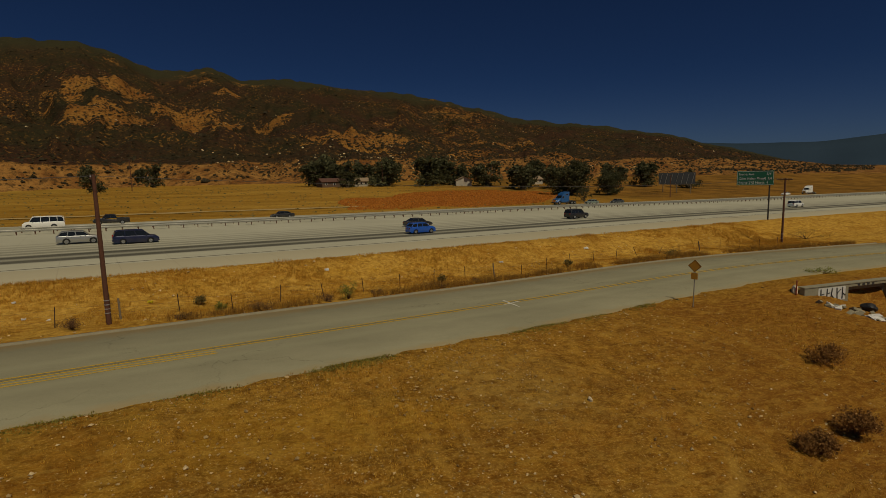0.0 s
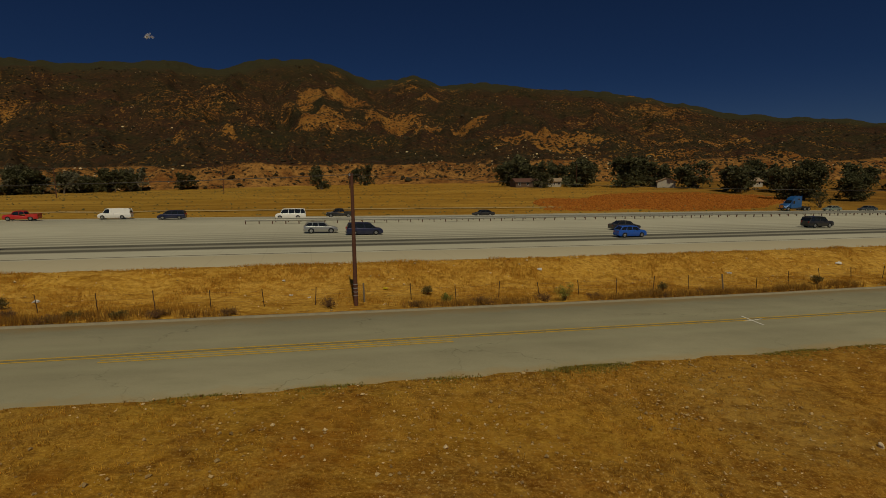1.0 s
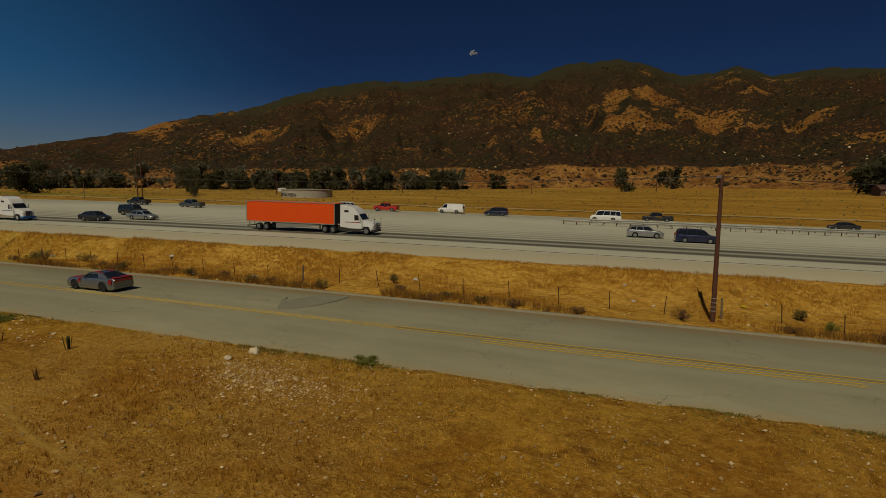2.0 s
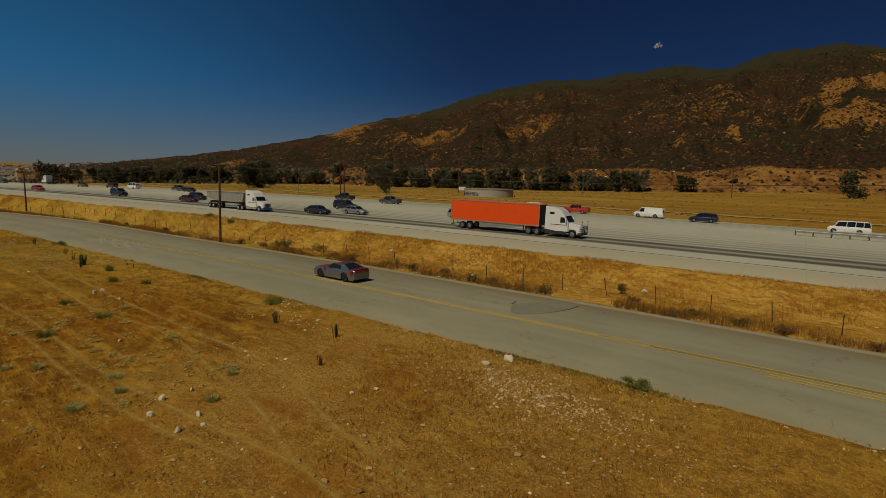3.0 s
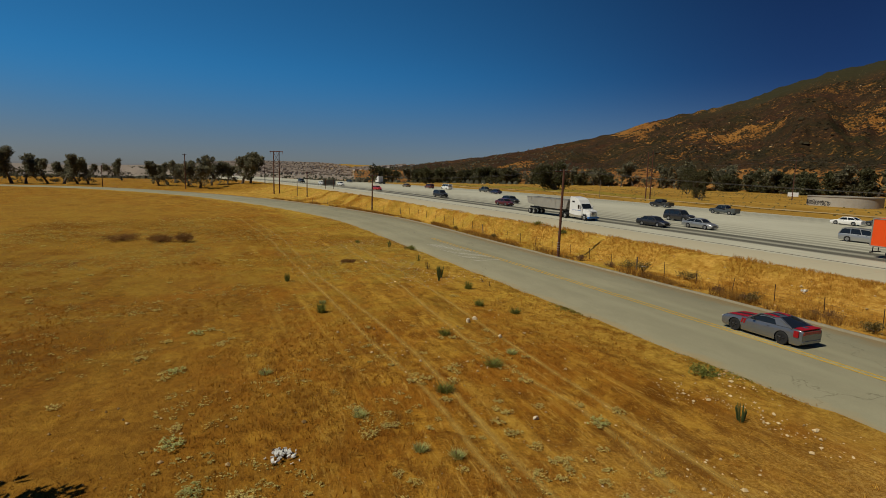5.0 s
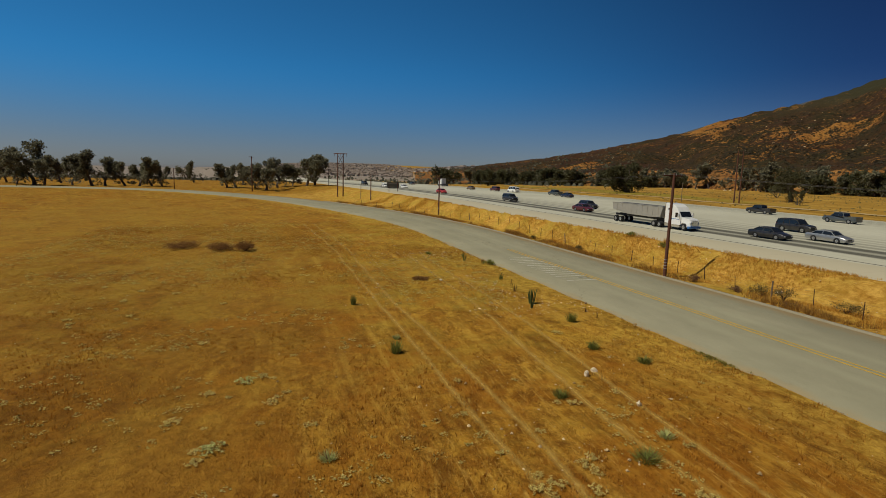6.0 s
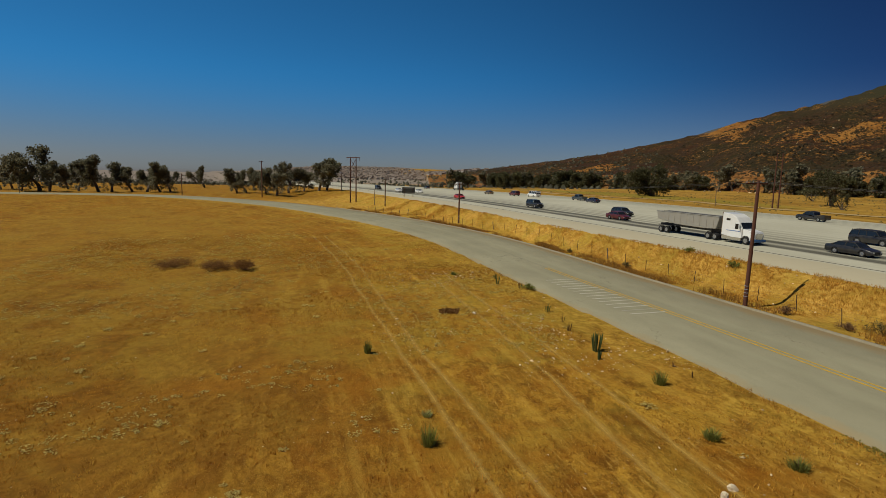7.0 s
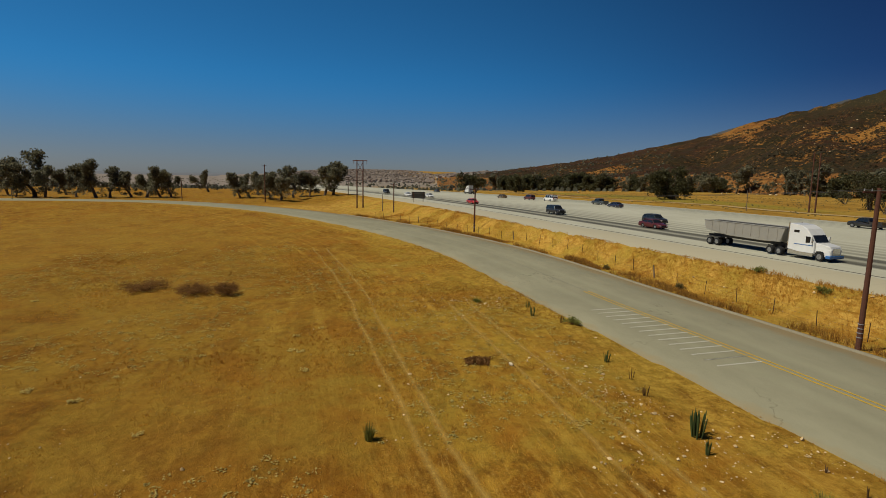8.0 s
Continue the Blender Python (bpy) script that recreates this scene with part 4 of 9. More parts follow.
def mirrored(half):
    """A closed ring from the points of its left half, the last one on the middle line."""
    return half + [(x, -y, z) for x, y, z in half[-2::-1]]


def lower_body(sp):
    """Body skin with bulged flanks, rounded shoulders and open wheel arches."""
    L, r, clr = sp["L"], sp["r"], sp["clr"]
    ra = r * 1.15
    hubs = (sp["fo"], sp["fo"] + sp["wb"])
    at = [np.linspace(0, 0.2, 5), np.arange(0.3, L - 0.25, 0.17), np.linspace(L - 0.2, L, 5)] + [c + ra * np.cos(np.linspace(0.0, pi, 13)) for c in hubs]
    at = np.unique(np.round(np.clip(np.concatenate(at), 0, L), 3))
    tops, wide = top_z(sp, at), half_width(sp, at)
    rows = []
    for q, zt, w in zip(at, tops, wide):
        zb = clr + 0.15 * max(0, 1 - q / 0.25) ** 2 + 0.17 * max(0, 1 - (L - q) / 0.25) ** 2
        for c in hubs:
            if abs(q - c) < ra:
                zb = max(zb, r + math.sqrt(ra * ra - (q - c) ** 2))
        zb = min(zb, zt - 0.14)
        zw, zs = clr + 0.52 * (zt - clr), zt - 0.08
        ring = []
        for f in (0, 0.2, 0.4, 0.6, 0.8, 1.0):
            z = zb + f * (zs - zb)
            bulge = 1 - 0.06 * ((z - zw) / (zt - zw)) ** 2 if z > zw else 1 - 0.07 * ((zw - z) / (zw - clr + 0.01)) ** 2
            ring.append((L / 2 - q, w * bulge, z))
        ws = ring[-1][1]
        ring += [(L / 2 - q, ws * 0.975, zt - 0.035), (L / 2 - q, ws * 0.92, zt - 0.008), (L / 2 - q, ws * 0.55, zt + 0.012), (L / 2 - q, 0, zt + 0.02)]
        rows.append(mirrored(ring))
    return loft(rows)


def roof_z(sp, gb, gz, at):
    """Height of the cabin's top line."""
    H, mid = sp["H"], (sp["roof_f"] + sp["roof_r"]) / 2
    return eased((sp["cowl"], sp["roof_f"], mid, sp["roof_r"], gb), (sp["belt_f"], H - 0.05, H - 0.01, H - 0.05, gz), at, 0.09)


def roof_rows(sp, gb, gz, s0, s1, grow, drop):
    """Sections of the cabin between two places along the car: grow lies over it, drop is how far the sides reach down."""
    L, H = sp["L"], sp["H"]
    at = np.linspace(s0, s1, 18)
    tops = roof_z(sp, gb, gz, at)
    belts = np.interp(at, (sp["cowl"], gb), (sp["belt_f"], gz))
    wl, wh = sp["W"] / 2 - 0.09, sp["W"] / 2 - sp.get("tumble", 0.24)
    rows = []
    for q, zt, zb in zip(at, tops, belts):
        zt = max(zt, zb + 0.01)
        f = min(1, (zt - zb) / (H - zb))
        w = wl + (wh - wl) * f
        low = zb - 0.03 if drop is None else max(zb, zt - drop)
        wlow = wl if drop is None else wl + (w - wl) * min(1, (low - zb) / max(0.02, zt - zb))
        x = L / 2 - q
        rows.append(mirrored([(x, wlow + grow, low), (x, (wlow + w) / 2 + grow + 0.012, (low + zt - 0.03) / 2), (x, w + grow, zt - 0.045 * f), (x, w * 0.9, zt - 0.006 + grow), (x, w * 0.5, zt + 0.012 + grow), (x, 0, zt + 0.018 + grow)]))
    return rows


def soften(ob, angle=0.6):
    """Smooth shading but for the hard edges."""
    me = ob.data
    me.polygons.foreach_set("use_smooth", [True] * len(me.polygons))
    me.set_sharp_from_angle(angle=angle)
    return ob


def wheel(parent, x, y, r, width, rim_mat, side, spokes=5):
    bm = B()
    rod(bm, (x, y - width * 0.36, r), (x, y + width * 0.36, r), r * 0.22, seg=12)
    face = y + side * width * 0.42
    for k in range(spokes):
        a = 2 * pi * k / spokes + 0.3
        rod(bm, (x + r * 0.1 * cos(a), face, r + r * 0.1 * sin(a)), (x + r * 0.62 * cos(a), face, r + r * 0.62 * sin(a)), r * 0.11, r * 0.09, 5)
    rod(bm, (x, y - width * 0.40, r), (x, y + width * 0.38, r), r * 0.64, seg=20)
    w = part("wheel", bm, rim_mat, parent)
    bm = B()
    prof = [(r * 0.62, -width * 0.5), (r * 0.94, -width * 0.5), (r, -width * 0.36), (r, width * 0.36), (r * 0.94, width * 0.5), (r * 0.62, width * 0.5)]
    seg = 22
    rows = [[bm.verts.new((x + q * cos(2 * pi * k / seg), y + h, r + q * sin(2 * pi * k / seg))) for k in range(seg)] for q, h in prof]
    for a, b in zip(rows, rows[1:] + rows[:1]):
        for k in range(seg):
            bm.faces.new((a[k], a[(k + 1) % seg], b[(k + 1) % seg], b[k]))
    bmesh.ops.recalc_face_normals(bm, faces=bm.faces)
    part("tyre", bm, M["tyre"], w)
    return w


def car(m, sp, colour_mat, label, name="car", category="car", rim=None, group="traffic"):
    """A road vehicle from its side measures; nose towards +x of the pose m."""
    c = thing(name, m, label, category, group)
    L, w, H = sp["L"], sp["W"] / 2, sp["H"]
    X = lambda s: L / 2 - s
    soften(part("body", lower_body(sp), colour_mat, c))
    # glasshouse
    wl, wh = w - 0.07, w - sp.get("tumble", 0.24)
    gb = sp.get("cab_back", sp["back"])
    gz = sp["belt_r"] if "cab_back" not in sp else sp["belt_f"]
    soften(part("glasshouse", loft(roof_rows(sp, gb, gz, sp["cowl"], gb, 0.0, None)), M["glass"], c, "dark tinted glass"))
    soften(part("roof", loft(roof_rows(sp, gb, gz, sp["roof_f"] - 0.04, sp["roof_r"] + 0.06, 0.014, 0.10)), colour_mat, c))
    for sgn in (-1, 1):
        posts = [(sp["cowl"], sp["roof_f"], sp["belt_f"]), (gb, sp["roof_r"], gz)]
        for q in sp.get("pillars", (0.5,)):
            posts.append((sp["cowl"] + (gb - sp["cowl"]) * (q * 0.9 + 0.08), sp["roof_f"] + (sp["roof_r"] - sp["roof_f"]) * q, sp["belt_f"]))
        for s0, s1, zb in posts:
            bm = B()
            rod(bm, (X(s0), sgn * (wl + 0.005), zb - 0.03), (X(s1), sgn * (wh + 0.01), H - 0.05), 0.05, 0.04, 6)
            part("pillar", bm, colour_mat, c)
        if "panel" in sp:
            p0, p1 = sp["panel"]
            bm = B()
            y0, y1 = sgn * (wl + 0.012), sgn * (wh + 0.012)
            zb, zt = sp["belt_f"] - 0.03, H - 0.05
            q = [bm.verts.new(v) for v in ((X(p0), y0, zb), (X(p1), y0, zb), (X(p1) + 0.05, y1, zt), (X(p0), y1, zt))]
            f = bm.faces.new(q)
            e = bmesh.ops.extrude_face_region(bm, geom=[f])
            for v in e["geom"]:
                if isinstance(v, bmesh.types.BMVert):
                    v.co.y -= sgn * 0.03
            part("side_panel", bm, colour_mat, c)
        # lights and mirrors
        bm = B()
        yy = sgn * (w * (1 - sp.get("taper", 0.12)) - 0.20)
        box(bm, X(0.10), X(-0.012), yy - 0.15, yy + 0.15, sp["nose"] - 0.22, sp["nose"] - 0.08, 0.02)
        part("headlight", bm, M["lamp_clear"], c)
        bm = B()
        zt = sp["deck"] - 0.3
        box(bm, X(L + 0.012), X(L - 0.10), yy - 0.12, yy + 0.13, zt, zt + sp.get("tail", 0.16), 0.02)
        part("tail_light", bm, M["lamp_red"], c)
        bm = B()
        box(bm, X(sp["cowl"] + 0.55), X(sp["cowl"] + 0.40), sgn * w - 0.03 + sgn * 0.08, sgn * w + 0.03 + sgn * 0.08, sp["belt_f"] + 0.03, sp["belt_f"] + 0.16, 0.02)
        rod(bm, (X(sp["cowl"] + 0.48), sgn * (w - 0.12), sp["belt_f"] + 0.05), (X(sp["cowl"] + 0.48), sgn * (w + 0.08), sp["belt_f"] + 0.07), 0.02, seg=5)
        part("wing_mirror", bm, sp.get("mirror", M["trim_black"]), c)
        for s in (sp["fo"], sp["fo"] + sp["wb"]):
            wheel(c, X(s), sgn * (w - 0.13), sp["r"], 0.23, rim or M["rim"], sgn)
        bm = B()
        zh = sp["belt_f"] - 0.14
        for d in (0.95, 1.85) if sp.get("doors", 4) == 4 else (1.35,):
            box(bm, X(sp["cowl"] + d) - 0.08, X(sp["cowl"] + d) + 0.08, sgn * (w - 0.03) - 0.02, sgn * (w - 0.03) + 0.02, zh, zh + 0.035, 0.008)
        part("door_handle", bm, sp.get("mirror", M["trim_black"]), c)
    bm = B()
    box(bm, X(0.06), X(-0.02), -w * 0.42, w * 0.42, sp["clr"] + 0.2, sp["nose"] - 0.12, 0.02)
    part("grille", bm, M["trim_black"], c)
    bm = B()
    box(bm, X(0.14), X(-0.03), -w * 0.82, w * 0.82, sp["clr"] + 0.08, sp["clr"] + 0.2, 0.03)
    part("front_bumper", bm, sp.get("bumper", colour_mat), c)
    bm = B()
    box(bm, X(L + 0.03), X(L - 0.12), -w * 0.84, w * 0.84, sp["clr"] + 0.1, sp["clr"] + 0.28, 0.03)
    part("rear_bumper", bm, sp.get("bumper", colour_mat), c)
    bm = B()
    box(bm, X(L - 0.3), X(0.3), -w + 0.24, w - 0.24, sp["clr"] + 0.03, sp["r"] * 1.9, 0.0)
    part("underbody", bm, M["trim_black"], c)
    if "bed" in sp:
        b0, b1 = sp["bed"]
        zt = sp["belt_f"] + 0.02
        for sgn in (-1, 1):
            bm = B()
            box(bm, X(b1), X(b0), sgn * (w - 0.07) - 0.05, sgn * (w - 0.07) + 0.05, sp["deck"] - 0.1, zt, 0.02)
            part("bed_side", bm, colour_mat, c)
        bm = B()
        box(bm, X(b1) - 0.02, X(b1) + 0.06, -w + 0.1, w - 0.1, sp["deck"] - 0.1, zt, 0.02)
        part("tailgate", bm, colour_mat, c)
        bm = B()
        box(bm, X(b1) + 0.06, X(b0), -w + 0.13, w - 0.13, sp["deck"], sp["deck"] + 0.012)
        part("bed_liner", bm, M["trim_black"], c)
    return c


def spec(L, W, H, wb, fo, r=0.33, clr=0.2, nose=0.68, hood_s=0.5, hood=0.78, cowl=1.3, belt_f=0.93, back=4.2, belt_r=0.98, deck=0.95, roof_f=1.95, roof_r=3.4, **k):
    return dict(L=L, W=W, H=H, wb=wb, fo=fo, r=r, clr=clr, nose=nose, hood_s=hood_s, hood=hood, cowl=cowl, belt_f=belt_f, back=back, belt_r=belt_r, deck=deck, roof_f=roof_f, roof_r=roof_r, **k)


SEDAN = spec(4.9, 1.83, 1.46, 2.78, 0.98)
HATCH = spec(4.3, 1.72, 1.60, 2.62, 0.82, nose=0.85, hood=0.98, hood_s=0.35, cowl=1.05, belt_f=1.03, back=4.12, belt_r=1.05, deck=1.02, roof_f=1.65, roof_r=3.65, taper=0.2, pillars=(0.33, 0.68))
SUV = spec(5.0, 1.98, 1.88, 2.95, 0.92, r=0.39, clr=0.27, nose=0.98, hood=1.08, hood_s=0.35, cowl=1.35, belt_f=1.15, back=4.9, belt_r=1.16, deck=1.13, roof_f=1.95, roof_r=4.62, tumble=0.2, pillars=(0.38, 0.68), tail=0.3)
CROSSOVER = spec(4.8, 1.9, 1.67, 2.8, 0.95, r=0.37, clr=0.23, nose=0.8, hood=0.95, cowl=1.3, belt_f=1.05, back=4.62, belt_r=1.12, deck=1.08, roof_f=2.0, roof_r=4.15, pillars=(0.38, 0.7))
MINIVAN = spec(5.1, 1.98, 1.76, 3.0, 1.0, r=0.34, clr=0.19, nose=0.78, hood=0.95, hood_s=0.35, cowl=0.98, belt_f=1.02, back=4.98, belt_r=1.05, deck=1.02, roof_f=1.85, roof_r=4.68, pillars=(0.33, 0.68), tail=0.4)
VAN = spec(5.9, 2.02, 2.12, 3.5, 0.85, r=0.37, clr=0.27, nose=0.95, hood=1.12, hood_s=0.3, cowl=0.95, belt_f=1.2, back=5.82, belt_r=1.2, deck=1.16, roof_f=1.5, roof_r=5.68, tumble=0.22, pillars=(0.27, 0.55, 0.8), tail=0.35)
PICKUP = spec(5.85, 2.0, 1.9, 3.65, 0.95, r=0.40, clr=0.32, nose=1.0, hood=1.12, hood_s=0.3, cowl=1.45, belt_f=1.22, back=3.75, belt_r=0.86, deck=0.82, roof_f=2.05, roof_r=3.5, cab_back=3.72, bed=(3.78, 5.8), tumble=0.22, pillars=(0.55,), tail=0.1)
COUPE = spec(5.02, 1.92, 1.42, 2.95, 0.98, r=0.37, clr=0.17, nose=0.80, hood_s=0.35, hood=0.88, cowl=1.75, belt_f=0.98, back=4.45, belt_r=1.06, deck=1.06, roof_f=2.45, roof_r=3.35, doors=2, pillars=(), tumble=0.33, tail=0.15, taper=0.11)


def lane_pose(line, x, y, east, lift=0.0):
    k = int(np.argmin(((line[:, :2] - (x, y)) ** 2).sum(1)))
    k = min(max(k, 1), len(line) - 2)
    d = line[k + 1] - line[k - 1]
    d = -d if east else d
    zed = line_z(line, x, y) + 0.045 + lift
    return pose(x, y, zed, 0, -math.degrees(atan2(d[2], hypot(d[0], d[1]))), math.degrees(atan2(d[1], d[0])))


WHITE, BLACK, SILVER = paint("white_paint", (0.78, 0.77, 0.74)), paint("black_paint", (0.014, 0.014, 0.016)), paint("silver_paint", (0.42, 0.42, 0.41), 0.7)
NAVY, RED, BLUE = paint("navy_paint", (0.012, 0.018, 0.06), 0.3), paint("red_paint", (0.48, 0.015, 0.012)), paint("bright_blue_paint", (0.01, 0.11, 0.55), 0.3)
GREY, MAROON, GREEN, GOLD = paint("grey_paint", (0.10, 0.115, 0.12), 0.6), paint("maroon_paint", (0.12, 0.015, 0.015), 0.3), paint("pale_green_paint", (0.30, 0.36, 0.30), 0.5), paint("bronze_paint", (0.22, 0.15, 0.08), 0.5)
GUN = plain("gunmetal_paint", (0.19, 0.195, 0.21), 0.26, 0.6, 0.5, vary=0.06, coat=0.8)

# the muscle car on the frontage road
muscle = car(lane_pose(ROAD, -49.6, 26.5, False), COUPE, GUN, "grey two-door muscle car with red stripes on the frontage road", "muscle_car", "car", M["dark_rim"], "cars on the frontage road")
STRIPE = plain("red_stripe", (0.30, 0.004, 0.008), 0.4, 0.0, 0.4, vary=0.1)
sp = COUPE
XS = lambda s: sp["L"] / 2 - s


def deck_strip(name, pts, y0, y1, mat, parent, lift=0.006, label=""):
    """A thin strip laid over the car's upper outline: pts are (s, z)."""
    bm = B()
    s0, s1 = pts[0][0], pts[-1][0]
    rows = []
    for q in np.linspace(s0, s1, 9):
        on_roof = pts[0][1] == sp["H"]
        flat = float(roof_z(sp, sp["back"], sp["belt_r"], np.array([q]))[0]) if on_roof else float(top_z(sp, np.array([q]))[0])
        rows.append([bm.verts.new((XS(q), y, flat + lift + dz + 0.022 - 0.014 * min(1, abs(y) / 0.75) ** 2)) for y in (y0, y1) for dz in (0, 0.004)])
    for a, b in zip(rows[:-1], rows[1:]):
        bm.faces.new((a[1], a[3], b[3], b[1]))
        bm.faces.new((a[0], b[0], b[2], a[2]))
        bm.faces.new((a[0], a[1], b[1], b[0]))
        bm.faces.new((a[2], b[2], b[3], a[3]))
    bmesh.ops.recalc_face_normals(bm, faces=bm.faces)
    return part(name, bm, mat, parent, label)


for sgn in (-1, 1):
    # broad rear quarter of the roof
    bm = B()
    wl, wh = sp["W"] / 2 - 0.055, sp["W"] / 2 - 0.285
    q = [bm.verts.new(v) for v in ((XS(3.55), sgn * wl, 1.02), (XS(4.42), sgn * wl, 1.05), (XS(3.62), sgn * wh, sp["H"] - 0.03), (XS(3.22), sgn * wh, sp["H"] - 0.03))]
    f = bm.faces.new(q)
    for v in bmesh.ops.extrude_face_region(bm, geom=[f])["geom"]:
        if isinstance(v, bmesh.types.BMVert):
            v.co.y -= sgn * 0.12
    bmesh.ops.recalc_face_normals(bm, faces=bm.faces)
    part("rear_quarter", bm, GUN, muscle)
    bm = B()
    rod(bm, (XS(sp["cowl"] + 0.02), sgn * (wl + 0.005), 0.99), (XS(sp["roof_f"]), sgn * (wh + 0.01), sp["H"] - 0.03), 0.035, 0.03, 6)
    rod(bm, (XS(sp["roof_f"]), sgn * (wh + 0.01), sp["H"] - 0.03), (XS(3.4), sgn * (wh + 0.01), sp["H"] - 0.03), 0.03, 0.03, 6)
    part("roof_rail", bm, GUN, muscle)
hood_line = [(0.09, sp["nose"] - 0.03), (sp["hood_s"], sp["hood"]), (sp["cowl"], sp["belt_f"])]
deck_line = [(sp["back"] + 0.02, sp["belt_r"]), (sp["L"] - 0.1, sp["deck"])]
for sgn in (-1, 1):
    deck_strip("hood_stripe", hood_line, sgn * 0.20, sgn * 0.72, STRIPE, muscle, label="red hood stripe")
    deck_strip("deck_stripe", deck_line, sgn * 0.16, sgn * 0.80, STRIPE, muscle, label="red deck stripe")
    deck_strip("roof_stripe", [(sp["roof_f"] - 0.02, sp["H"]), (sp["roof_r"] + 0.03, sp["H"])], sgn * 0.34, sgn * 0.63, STRIPE, muscle, label="red roof stripe")
    for k in range(2):
        bm = B()
        s0 = 1.46 + 0.16 * k
        y = sgn * (sp["W"] / 2 + 0.004)
        q = [bm.verts.new(v) for v in ((XS(s0), y, 0.92), (XS(s0 + 0.1), y, 0.92), (XS(s0 + 0.02), y, 0.62), (XS(s0 - 0.08), y, 0.62))]
        f = bm.faces.new(q)
        for v in bmesh.ops.extrude_face_region(bm, geom=[f])["geom"]:
            if isinstance(v, bmesh.types.BMVert):
                v.co.y -= sgn * 0.03
        part("fender_stripe", bm, STRIPE, muscle)
    bm = B()
    box(bm, XS(4.86), XS(4.58), sgn * 0.92 - 0.03, sgn * 0.92 + 0.03, 0.62, 0.98, 0.01)
    part("quarter_stripe", bm, STRIPE, muscle)
deck_strip("hood_centre", hood_line, -0.18, 0.18, M["trim_black"], muscle, label="black hood centre")
deck_strip("roof_centre", [(sp["roof_f"] + 0.02, sp["H"]), (sp["roof_r"] - 0.1, sp["H"])], -0.33, 0.33, M["trim_black"], muscle, label="black sunroof panel")
bm = B()
box(bm, XS(5.02), XS(4.80), -0.78, 0.78, 1.06, 1.10, 0.015)
part("spoiler", bm, STRIPE, muscle)
bm = B()
box(bm, XS(5.045), XS(4.98), -0.74, 0.74, 0.80, 0.96, 0.015)
part("tail_panel", bm, M["lamp_red"], muscle)

